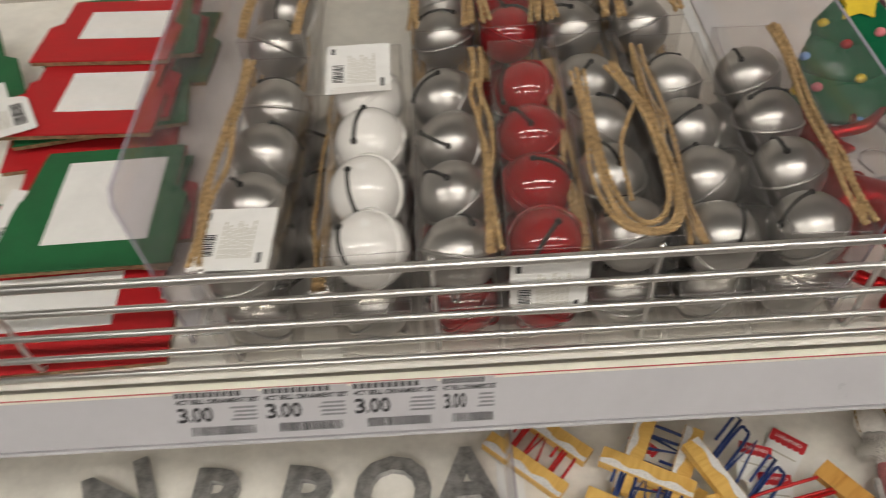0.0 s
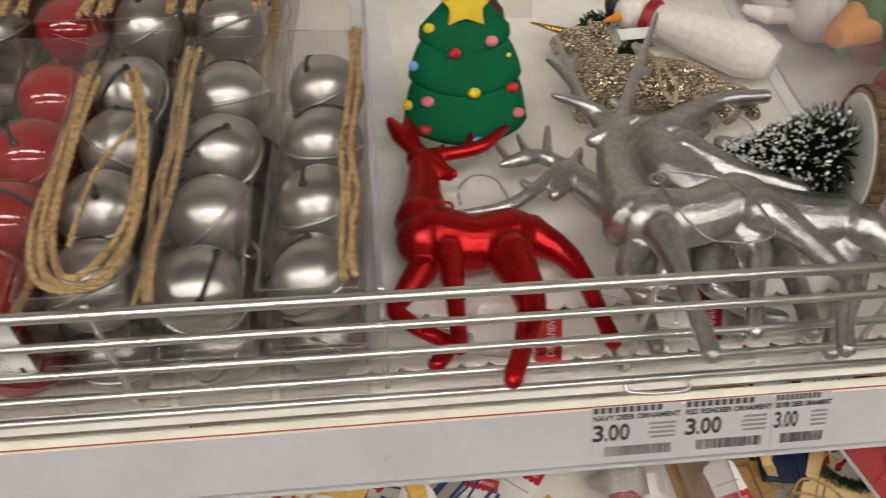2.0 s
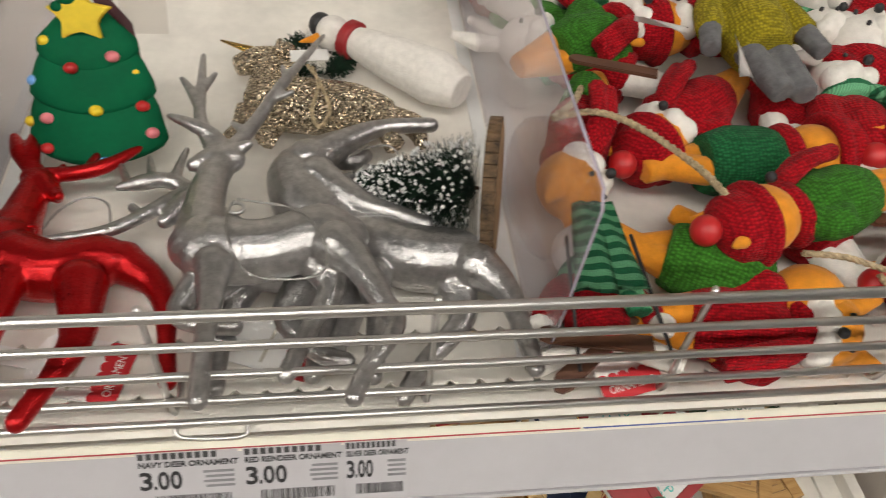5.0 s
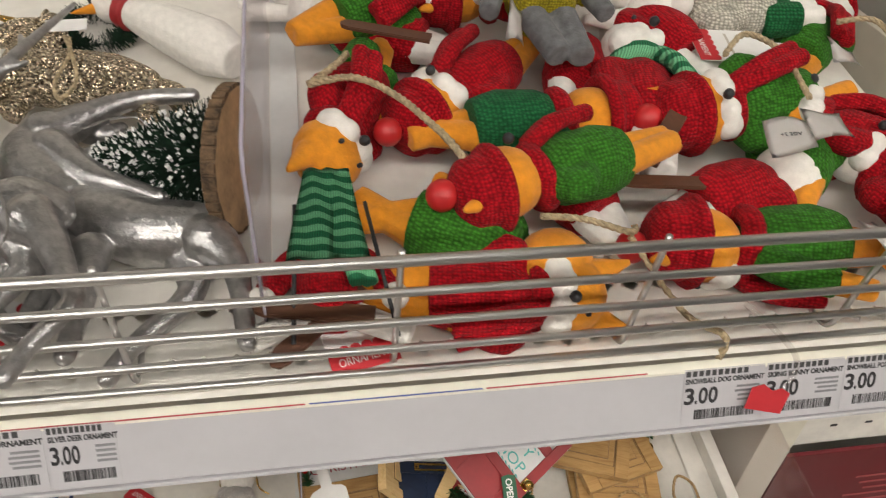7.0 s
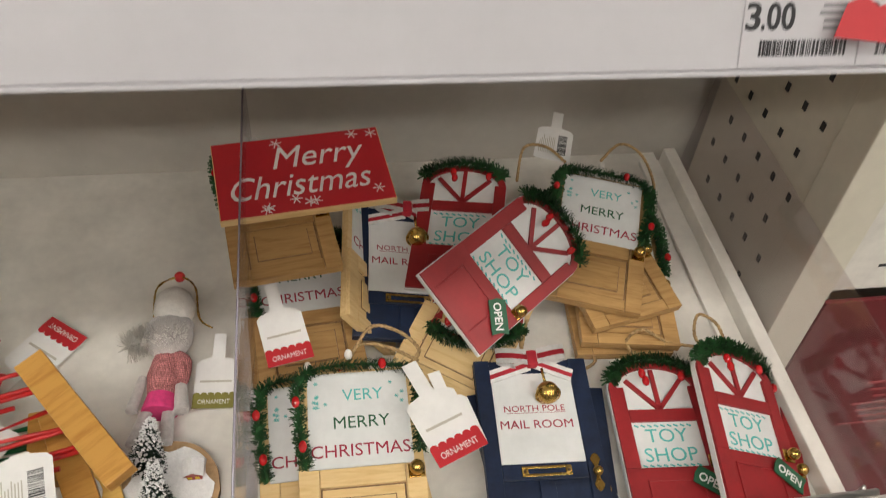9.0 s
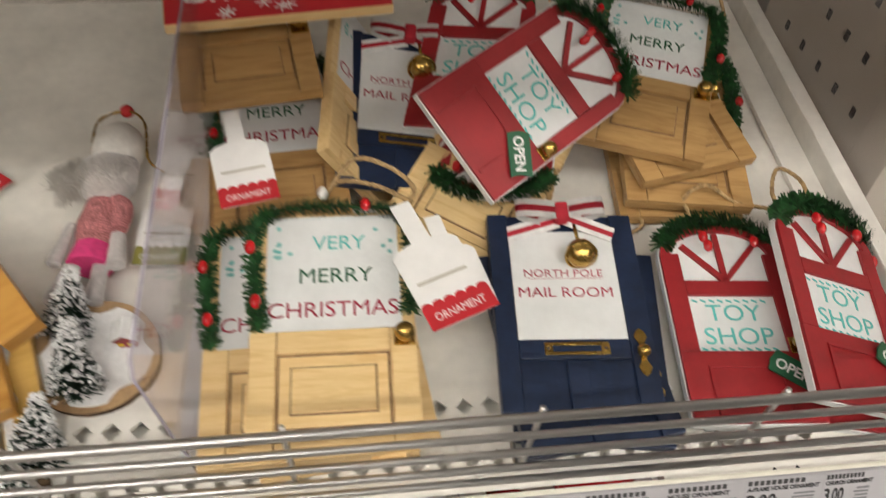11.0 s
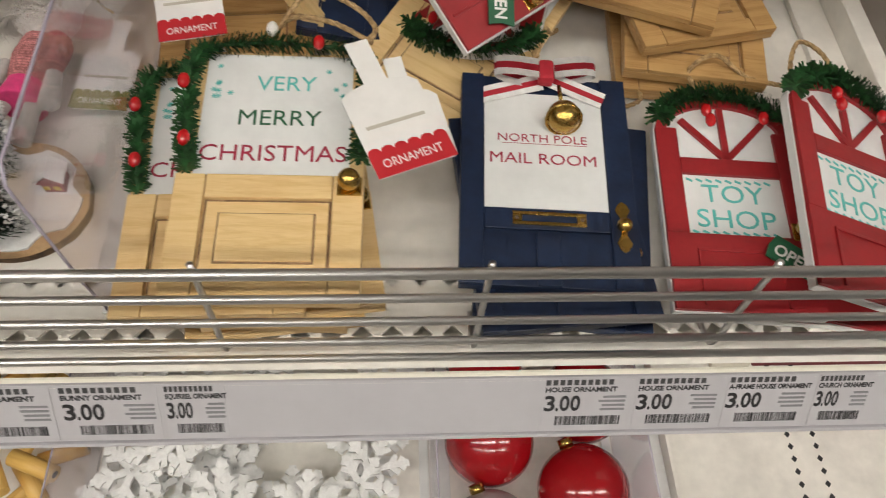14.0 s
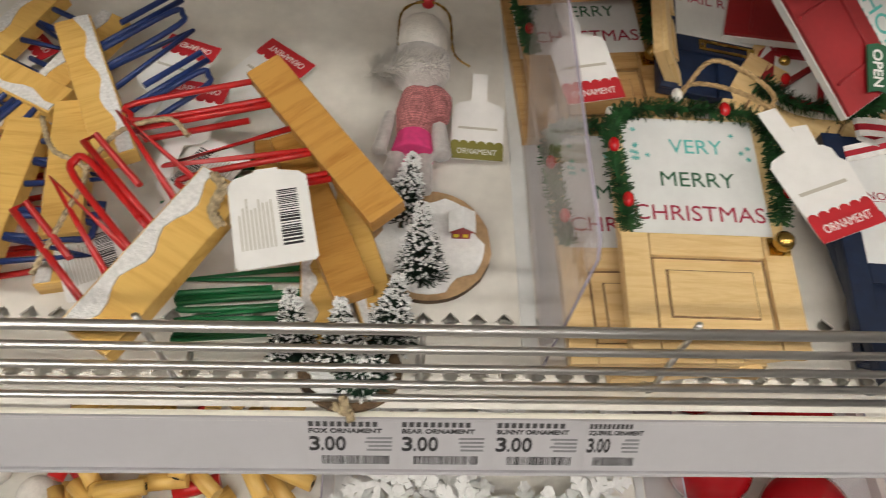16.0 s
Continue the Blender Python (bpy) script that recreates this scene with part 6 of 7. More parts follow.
tube(bm, smooth_path([(0.868, 0.02, 0.018), (0.885, -0.004, 0.012), (0.893, -0.016, 0.002), (0.886, -0.024, -0.010), (0.876, -0.026, -0.016)], 6), 0.0018, 6)
part("clear_strap", bm, CLEAR_BOX, ht)
clip = thing("wire_clip", SHELF_A, "flat bent wire clip under the fence", "clip")
bm = bmesh.new()
tube(bm, smooth_path([(0.375, -0.001, 0.0035), (0.38, -0.006, 0.0012), (0.41, -0.007, 0.0012), (0.414, -0.001, 0.0035)], 5), 0.0012, 6)
part("wire", bm, STEEL, clip)


# ---- middle shelf: little door ornaments ----
def garland_part(d, pts, seed, count=420, length=0.0085):
    bm = bmesh.new()
    tube(bm, pts, 0.0012, 5)
    bristles(bm, pts, length, count, 0.0013, seed=seed, lean=0.9)
    part("garland", bm, GARLAND, d, "bristly green garland")


def berry(d, x, y, z, mat=None):
    bm = bmesh.new()
    ball(bm, (x, y, z), 0.0042, 0, 10, (0.85, 1.25, 0.85))
    part("berry", bm, mat or BERRY, d)


def pine_door(m, label, wood, sign=True, garland=True, seed=0, knob=True, w=0.100, h=0.166):
    """A pine door ornament: slab, raised panel, printed sign, garland and brass knob."""
    d = thing("pine_door", m, label, "door ornament", "door ornaments")
    bm = bmesh.new()
    box(bm, -w / 2, w / 2, 0, h, 0, 0.0065, bevel=0.0007)
    part("slab", bm, wood, d)
    for x0, x1, y0, y1 in ((-w / 2, -w / 2 + 0.016, 0.0, h * 0.455), (w / 2 - 0.016, w / 2, 0.0, h * 0.455), (-w / 2 + 0.0165, w / 2 - 0.0165, 0.0, 0.012), (-w / 2 + 0.0165, w / 2 - 0.0165, h * 0.365, h * 0.455)):
        bm = bmesh.new()
        box(bm, x0, x1, y0, y1, 0.0066, 0.0102, bevel=0.0006)
        part("stile", bm, wood, d)
    # Dark brown strip: the groove's shade round the panel, put into colour.
    bm = bmesh.new()
    box(bm, -w / 2 + 0.0166, w / 2 - 0.0166, 0.0121, h * 0.365 - 0.0001, 0.0066, 0.0071)
    part("groove_shade", bm, BOARD_EDGE, d, "dark strip painted as shade in the groove round the panel")
    bm = bmesh.new()
    box(bm, -w / 2 + 0.0180, w / 2 - 0.0180, 0.0135, h * 0.365 - 0.0015, 0.0068, 0.0080, bevel=0.0004)
    part("field", bm, wood, d)
    # Second dark strip, painted shade round the raised panel.
    bm = bmesh.new()
    box(bm, -w / 2 + 0.0245, w / 2 - 0.0245, 0.0205, h * 0.365 - 0.0085, 0.0080, 0.0083)
    part("groove_shade", bm, BOARD_EDGE, d)
    bm = bmesh.new()
    box(bm, -w / 2 + 0.0255, w / 2 - 0.0255, 0.0215, h * 0.365 - 0.0095, 0.0081, 0.0098, bevel=0.0006)
    part("raised_panel", bm, wood, d)
    if sign:
        bm = bmesh.new()
        box(bm, -w / 2 + 0.008, w / 2 - 0.008, h * 0.455 + 0.001, h - 0.003, 0.0066, 0.0078, bevel=0.0004)
        face = part("sign", bm, PANEL_WHITE, d, "white printed sign")
        write("VERY", 0.004, h - 0.029, 0.0078, 0.034, 0.0150, TEAL_INK, face, centre=True)
        write("MERRY", 0.002, h - 0.0535, 0.0078, 0.046, 0.0150, GREEN_INK, face, centre=True)
        write("CHRISTMAS", 0.0, h - 0.0775, 0.0078, 0.080, 0.0150, CRIMSON_INK, face, centre=True)
        rnd = random.Random(9)
        for i in range(12):
            x, y = rnd.choice((-1, 1)) * rnd.uniform(0.024, 0.038), rnd.uniform(h - 0.034, h - 0.010)
            bm = bmesh.new()
            for k in range(3):
                box(bm, -0.0018, 0.0018, -0.0003, 0.0003, 0.0078, 0.0080, m=pose(x, y, 0, 0, 0, 60 * k))
            part("printed_star", bm, TEAL_INK, face)
    if garland:
        pts = smooth_path([(-w / 2 + 0.006, h * 0.455, 0.012), (-w / 2 + 0.001, h * 0.70, 0.013), (-w / 2 + 0.003, h - 0.008, 0.013), (-w * 0.2, h + 0.001, 0.013), (w * 0.15, h, 0.014), (w / 2 - 0.004, h - 0.006, 0.013), (w / 2 + 0.001, h * 0.75, 0.013), (w / 2 - 0.003, h * 0.52, 0.012)], 5)
        garland_part(d, pts, seed + 3, 2000, 0.0080)
        for x, y in ((-w / 2 - 0.001, h * 0.80), (w * 0.22, h - 0.002), (w / 2 + 0.002, h * 0.62), (-w / 2 + 0.004, h * 0.56)):
            berry(d, x, y, 0.019)
        berry(d, -0.006, h + 0.010, 0.016, FUR_WHITE)
    if knob:
        bm = bmesh.new()
        box(bm, w / 2 - 0.014, w / 2 - 0.001, h * 0.375, h * 0.445, 0.0103, 0.0114, bevel=0.0004)
        plate_ob = part("knob_plate", bm, BRASS, d)
        bm = bmesh.new()
        cyl(bm, (w / 2 - 0.0075, h * 0.41, 0.0112), (w / 2 - 0.0075, h * 0.41, 0.0145), 0.0025)
        ball(bm, (w / 2 - 0.0075, h * 0.41, 0.0180), 0.0062, 0, 16)
        part("knob", bm, BRASS, plate_ob, "round brass knob")
    return d


def navy_door(m, label, dressed=True):
    w, h = 0.106, 0.150
    d = thing("navy_door", m, label, "door ornament", "door ornaments")
    bm = bmesh.new()
    box(bm, -w / 2, w / 2, 0, h, 0, 0.0070, bevel=0.0007)
    part("slab", bm, NAVY, d)
    for x0, x1, y0, y1 in ((-w / 2, -w / 2 + 0.014, 0, h), (w / 2 - 0.016, w / 2, 0, h), (-w / 2 + 0.0145, w / 2 - 0.0165, 0.036, 0.050), (-0.008, 0.006, 0.0, 0.0355)):
        bm = bmesh.new()
        box(bm, x0, x1, y0, y1, 0.0071, 0.0094, bevel=0.0006)
        part("stile", bm, NAVY, d)
    bm = bmesh.new()
    box(bm, -w / 2 + 0.0145, w / 2 - 0.0165, 0.0505, h - 0.014, 0.0071, 0.0084, bevel=0.0003)
    face = part("sign", bm, PANEL_WHITE, d, "white printed sign")
    write("NORTH POLE", -0.002, h - 0.0515, 0.0084, 0.056, 0.0084, CRIMSON_INK, face, centre=True)
    write("MAIL ROOM", -0.002, h - 0.0675, 0.0084, 0.066, 0.0110, CRIMSON_INK, face, centre=True)
    bm = bmesh.new()
    box(bm, -0.028, 0.026, h - 0.0530, h - 0.0527, 0.0084, 0.0086)
    part("ruled_line", bm, CRIMSON_INK, face)
    bm = bmesh.new()
    for x0, x1, y0, y1 in ((-0.022, 0.022, 0.0385, 0.0408), (-0.022, 0.022, 0.0452, 0.0475), (-0.022, -0.0165, 0.0409, 0.0451), (0.0165, 0.022, 0.0409, 0.0451)):
        box(bm, x0, x1, y0, y1, 0.0095, 0.0106, bevel=0.0003)
    slot = part("letter_slot", bm, BRASS, d, "brass letter slot")
    for x in (-0.0195, 0.0195):
        bm = bmesh.new()
        ball(bm, (x, 0.043, 0.0107), 0.0014, 0, 8, (1, 1, 0.5))
        part("screw", bm, BARK, slot)
    bm = bmesh.new()
    prism(bm, [(-0.0028, -0.015), (0, -0.017), (0.0028, -0.015), (0.0045, -0.011), (0.0018, -0.006), (0.0018, 0.006), (0.0045, 0.011), (0.0028, 0.015), (0, 0.017), (-0.0028, 0.015), (-0.0045, 0.011), (-0.0018, 0.006), (-0.0018, -0.006), (-0.0045, -0.011)], 0.0095, 0.0105, m=pose(w / 2 - 0.009, 0.040, 0))
    ball(bm, (w / 2 - 0.009, 0.040, 0.0128), 0.0046, 0, 12)
    part("handle", bm, BRASS, d, "brass handle plate")
    if dressed:
        for n, (a, b, q) in enumerate((((-0.002, h - 0.006), (-0.050, h - 0.020), -1), ((0.002, h - 0.004), (0.038, h - 0.018), 1))):
            mm = pose(0, 0, 0.011 + 0.0012 * n)
            ax, ay = a
            bx, by = b
            dx, dy = bx - ax, by - ay
            ln = math.hypot(dx, dy)
            for lo, hi, mat in ((-0.0062, -0.0022, RIBBON_WHITE), (-0.0021, 0.0021, RIBBON_RED), (0.0022, 0.0062, RIBBON_WHITE)):
                bm = bmesh.new()
                box(bm, 0, ln, lo, hi, 0, 0.0007, m=mm @ pose(ax, ay, 0, 0, 4, math.degrees(math.atan2(dy, dx))))
                part("ribbon_tail", bm, mat, d)
        for s in (-1, 1):
            for lo, hi, mat in ((-0.0078, -0.0027, RIBBON_WHITE), (-0.0026, 0.0026, RIBBON_RED), (0.0027, 0.0078, RIBBON_WHITE)):
                bm = bmesh.new()
                prev = None
                for i in range(9):
                    a = math.pi * i / 8
                    x, z = s * (0.005 + 0.028 * math.sin(a) ** 0.8), 0.016 - 0.0055 * math.cos(a)
                    y = h - 0.004 + 0.35 * abs(x) * 0.7 * (1 if s > 0 else 0.6)
                    pair = [bm.verts.new((x, y + lo, z)), bm.verts.new((x, y + hi, z))]
                    if prev:
                        bm.faces.new((prev[0], pair[0], pair[1], prev[1])).smooth = True
                    prev = pair
                bmesh.ops.solidify(bm, geom=bm.faces[:], thickness=0.0005)
                bmesh.ops.recalc_face_normals(bm, faces=bm.faces[:])
                for f in bm.faces:
                    f.smooth = False
                part("bow_loop", bm, mat, d)
        bm = bmesh.new()
        box(bm, -0.005, 0.005, h - 0.012, h + 0.004, 0.013, 0.0225, bevel=0.003)
        part("bow_knot", bm, RIBBON_RED, d)
        bm = bmesh.new()
        ball(bm, (0.010, h - 0.038, 0.018), 0.0105, 0, 18)
        tube(bm, [(0.010 + 0.011 * math.cos(a), h - 0.040 + 0.004 * math.sin(a), 0.018 + 0.010 * math.sin(a)) for a in [2 * math.pi * i / 16 for i in range(16)]], 0.001, 6, closed=True)
        tube(bm, [(0.009, h - 0.028, 0.018), (0.008, h - 0.014, 0.018)], 0.0014, 6)
        part("jingle_bell", bm, BRASS, d, "golden jingle bell")
    return d


def arch_outline(w, h, n=12):
    r = w / 2
    k = 0.62
    return [(-r, 0), (r, 0), (r, h - r * k)] + [(r * math.cos(math.pi * i / n), h - r * k + r * k * math.sin(math.pi * i / n)) for i in range(1, n)] + [(-r, h - r * k)]


def toy_shop_door(m, label, sign=True, seed=0):
    w, h = 0.092, 0.158
    d = thing("arched_door", m, label, "door ornament", "door ornaments")
    bm = bmesh.new()
    prism(bm, arch_outline(w, h), 0, 0.0055)
    face = part("backing", bm, PANEL_WHITE, d)
    bm = bmesh.new()
    out = arch_outline(w - 0.002, h - 0.001)
    lower = [(-w / 2 + 0.001, 0.001), (w / 2 - 0.001, 0.001), (w / 2 - 0.001, 0.052), (-w / 2 + 0.001, 0.052)]
    prism(bm, lower, 0.0056, 0.0085)
    part("lower_board", bm, BRIGHT_RED, d)
    for x0, x1, y0, y1 in ((-w / 2 + 0.001, -w / 2 + 0.015, 0.0521, h - 0.027), (w / 2 - 0.013, w / 2 - 0.001, 0.0521, h - 0.027), (-w / 2 + 0.0151, w / 2 - 0.0131, 0.096, 0.108)):
        bm = bmesh.new()
        box(bm, x0, x1, y0, y1, 0.0056, 0.0085, bevel=0.0005)
        part("stile", bm, BRIGHT_RED, d)
    r, k, n = w / 2 - 0.001, 0.62, 14
    bm = bmesh.new()
    ring = []
    for i in range(n + 1):
        a = math.pi * i / n
        for q in (1.0, 0.84):
            ring.append((r * q * math.cos(a), h - w / 2 * k - 0.001 + r * k * math.sin(a) * (1.0 if q == 1.0 else 0.80)))
    for i in range(n):
        a, b, c, e = ring[2 * i], ring[2 * i + 1], ring[2 * i + 2], ring[2 * i + 3]
        prism(bm, [a, c, e, b], 0.0057, 0.0084)
    part("arch_rim", bm, BRIGHT_RED, d)
    for a in (-42, 0, 42):
        bm = bmesh.new()
        box(bm, -0.0021, 0.0021, 0.0, 0.041, 0.0058, 0.0083, m=pose(0, 0.108, 0, 0, 0, a))
        part("glazing_bar", bm, BRIGHT_RED, d)
    for x0, x1, y0, y1 in ((-0.028, 0.024, 0.0395, 0.0415), (-0.028, -0.026, 0.004, 0.0394), (0.022, 0.024, 0.004, 0.0394)):
        bm = bmesh.new()
        box(bm, x0, x1, y0, y1, 0.0086, 0.0098, bevel=0.0004)
        part("moulding", bm, BRIGHT_RED, d)
    write("TOY", 0.001, 0.0768, 0.0056, 0.040, 0.0185, TEAL_INK, face, centre=True)
    write("SHOP", 0.001, 0.0585, 0.0056, 0.050, 0.0185, TEAL_INK, face, centre=True)
    for y in (0.0545, 0.0925):
        for i in range(9):
            bm = bmesh.new()
            box(bm, -0.0022, 0.0022, -0.0008, 0.0008, 0.0056, 0.0058, m=pose(-0.026 + i * 0.0063, y, 0, 0, 0, -25))
            part("printed_dash", bm, TEAL_INK, face)
    pts = smooth_path([(r * math.cos(a), h - w / 2 * k + r * k * math.sin(a) + 0.001, 0.011) for a in [radians(20 + 145 * i / 8) for i in range(9)]], 3)
    garland_part(d, pts, seed + 11, 1100, 0.0095)
    for x, y in ((-0.012, h - 0.016), (-0.010, h - 0.024), (0.026, h - 0.020)):
        berry(d, x, y, 0.015)
    if sign:
        bm = bmesh.new()
        mm = pose(0.029, 0.036, 0.0110, 0, 0, -34) @ Matrix.Scale(0.84, 4)
        prism(bm, [(-0.018, -0.010), (0.020, -0.010), (0.018, 0), (0.020, 0.010), (-0.018, 0.010), (-0.020, 0)], 0, 0.0016, m=mm)
        s = part("open_sign", bm, GREEN_INK, d, "green hanging sign")
        write("OPEN", 0, -0.005, 0.0016, 0.030, 0.0130, WHITE_INK, s, centre=True, m=mm, bold=0.0003)
    bm = bmesh.new()
    box(bm, w / 2 - 0.013, w / 2 - 0.002, 0.050, 0.062, 0.0086, 0.0096, bevel=0.0004)
    ball(bm, (w / 2 - 0.0075, 0.056, 0.0150), 0.0058, 0, 14)
    part("knob", bm, BRASS, d, "round brass knob")
    return d


# front row and the piles beneath it
pine_door(on(SHELF_B, 0.674, 0.016, 0.0020, 0, 0, 6), "pine door ornament at the bottom of a pile", WOOD_PINE, garland=False, knob=False)
pine_door(on(SHELF_B, 0.664, 0.014, 0.0130, 0, 0, -3), "pine door ornament in a pile", WOOD_PINE, garland=False, knob=False)
pine_door(on(SHELF_B, 0.686, 0.014, 0.0240, 0, 0, 7), "pine door ornament in a pile", WOOD_PINE, garland=False)
pine_door(on(SHELF_B, 0.643, 0.008, 0.0355, 2, 0, 1), "pine door ornament with garland under another one", WOOD_PINE, seed=5)
pine_door(on(SHELF_B, 0.6725, 0.006, 0.0570, 4, 0, -1), "pine door ornament with Very Merry Christmas sign and garland", WOOD_PINE, seed=1, h=0.161)
navy_door(on(SHELF_B, 0.838, 0.018, 0.0015, 2, 0, -8), "navy door ornament at the bottom of a pile", False)
navy_door(on(SHELF_B, 0.842, 0.012, 0.0125, 3, 0, 5), "navy door ornament under another one", False)
navy_door(on(SHELF_B, 0.8295, 0.032, 0.0220, 4.6, 0, -3.5), "navy mail room door ornament with a striped bow and golden bell")
toy_shop_door(on(SHELF_B, 0.948, 0.018, 0.0130, 3.5, 0, -4), "arched red toy shop door ornament with a green garland", seed=1)
toy_shop_door(on(SHELF_B, 1.011, 0.014, 0.0330, 3.5, 20, -6), "arched red toy shop door ornament leaning on another one", seed=2)
toy_shop_door(on(SHELF_B, 0.962, 0.020, 0.0010, 2, 0, -4), "arched red toy shop door ornament at the bottom", False, seed=3)
toy_shop_door(on(SHELF_B, 1.022, 0.012, 0.0010, 2, 0, -14), "arched red toy shop door ornament at the bottom", False, seed=4)

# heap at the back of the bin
pine_door(on(SHELF_B, 0.632, 0.200, 0.004, 2, 0, 4), "dark pine door ornament in the heap", WOOD_DARK, garland=False, knob=False)
pine_door(on(SHELF_B, 0.640, 0.185, 0.0200, 6, 0, 5), "dark pine door ornament with a swing tag on it", WOOD_DARK, seed=7)
pine_door(on(SHELF_B, 0.622, 0.262, 0.0830, 1, 0, 8), "dark pine door ornament under a red sign", WOOD_DARK, seed=9)
pine_door(on(SHELF_B, 0.690, 0.225, 0.0300, 8, 60, 2), "pine door ornament standing on its edge in the heap", WOOD_PINE, garland=False, knob=False)
navy_door(on(SHELF_B, 0.728, 0.218, 0.0300, 8, 8, -4), "navy door ornament in the heap")
toy_shop_door(on(SHELF_B, 0.775, 0.258, 0.0500, 8, -8, -16), "arched red door ornament in the heap", False, seed=6)
pine_door(on(SHELF_B, 0.752, 0.170, 0.0200, 8, 6, -32), "pine door ornament under an arched red door", WOOD_PINE, garland=False, knob=False)
toy_shop_door(on(SHELF_B, 0.832, 0.352, 0.0440, -2, 8, 164), "arched red door ornament turned upside down in the heap", False, seed=8)
toy_shop_door(on(SHELF_B, 0.7590, 0.204, 0.0900, 6, 29, -51), "arched red toy shop door ornament with an open sign on top", seed=9)
pine_door(on(SHELF_B, 0.948, 0.196, 0.0040, 2, 0, -4), "dark pine door ornament at the bottom", WOOD_DARK, garland=False)
pine_door(on(SHELF_B, 0.950, 0.197, 0.0200, 4, 0, -8), "dark pine door ornament in the heap", WOOD_DARK, seed=12)
pine_door(on(SHELF_B, 0.960, 0.218, 0.0360, 5, 0, 12), "dark pine door ornament with garland", WOOD_DARK, seed=13)
pine_door(on(SHELF_B, 0.908, 0.228, 0.0510, 6, 0, -20), "dark pine door ornament with Very Merry Christmas sign", WOOD_DARK, seed=14)


def sign_board():
    s = thing("sign_board", on(SHELF_B, 0.645, 0.310, 0.1180, 4, 0, 7), "red wooden sign lettered Merry Christmas in white", "sign")
    bm = bmesh.new()
    box(bm, -0.082, 0.082, 0, 0.096, 0, 0.008, bevel=0.0008)
    part("board", bm, WOOD_PINE, s)
    bm = bmesh.new()
    box(bm, -0.081, 0.081, 0.001, 0.095, 0.0081, 0.0088)
    part("face", bm, CARD_RED, s)
    mm = Matrix(((1, 0.28, 0, 0), (0, 1, 0, 0), (0, 0, 1, 0), (0, 0, 0, 1)))
    write("Merry", 0.0, 0.055, 0.0088, 0.085, 0.040, WHITE_INK, s, centre=True, m=mm)
    write("Christmas", -0.012, 0.020, 0.0088, 0.132, 0.040, WHITE_INK, s, centre=True, m=mm)
    rnd = random.Random(2)
    for i in range(9):
        x, y = rnd.uniform(-0.074, 0.074), rnd.choice((rnd.uniform(0.006, 0.016), rnd.uniform(0.078, 0.090)))
        bm = bmesh.new()
        for k in range(3):
            box(bm, -0.006, 0.006, -0.0005, 0.0005, 0.0088, 0.0090, m=pose(x, y, 0, 0, 0, 60 * k + 10 * i))
        part("snowflake", bm, WHITE_INK, s)


sign_board()
hang_tag(on(SHELF_B, 0.753, 0.070, 0.0900, 3, 0, 22), "white swing tag with a red band on pine doors", size=1.12)
hang_tag(on(SHELF_B, 0.757, 0.076, 0.0865, 3, 0, 14), "white swing tag with small print, seen from the back", back=True, size=0.9)
hang_tag(on(SHELF_B, 0.621, 0.180, 0.0720, 6, 0, 12), "white swing tag with a red band on a dark door")
hang_tag(on(SHELF_B, 0.895, 0.060, 0.0100, 0, 30, 100), "plain white swing tag between door ornaments", back=True, size=0.7)
hang_tag(on(SHELF_B, 0.885, 0.190, 0.0100, 0, 0, 130), "white swing tag with a red band under a red door", size=0.9)
hang_tag(on(SHELF_B, 0.905, 0.400, 0.0900, 0, 0, -20), "white swing tag with small print at the back", back=True)
for pts in ([(0.668, 0.170, 0.080), (0.690, 0.195, 0.095), (0.715, 0.190, 0.092), (0.730, 0.172, 0.090), (0.722, 0.160, 0.088)], [(0.668, 0.172, 0.078), (0.680, 0.185, 0.085), (0.705, 0.176, 0.090), (0.728, 0.160, 0.090)],
            [(0.832, 0.185, 0.035), (0.842, 0.215, 0.050), (0.852, 0.235, 0.030), (0.862, 0.255, 0.015)], [(0.835, 0.185, 0.035), (0.836, 0.215, 0.045), (0.846, 0.24, 0.02)],
            [(0.955, 0.185, 0.020), (0.945, 0.200, 0.030), (0.962, 0.206, 0.040), (0.985, 0.196, 0.030), (1.010, 0.190, 0.028), (1.040, 0.186, 0.025)],
            [(1.045, 0.180, 0.030), (1.040, 0.205, 0.040), (1.022, 0.215, 0.045), (1.012, 0.195, 0.040), (1.020, 0.182, 0.032)],
            [(0.880, 0.188, 0.010), (0.895, 0.182, 0.012), (0.915, 0.192, 0.010), (0.912, 0.205, 0.012)],
            [(0.960, 0.395, 0.09), (0.985, 0.410, 0.10), (1.01, 0.400, 0.09), (1.020, 0.370, 0.07), (1.00, 0.350, 0.07)], [(0.860, 0.37, 0.09), (0.875, 0.41, 0.10), (0.90, 0.41, 0.10), (0.92, 0.395, 0.09)]):
    twine_loop(SHELF_B, pts, 0.0016, "jute hanging loop of a door ornament", TWINE)


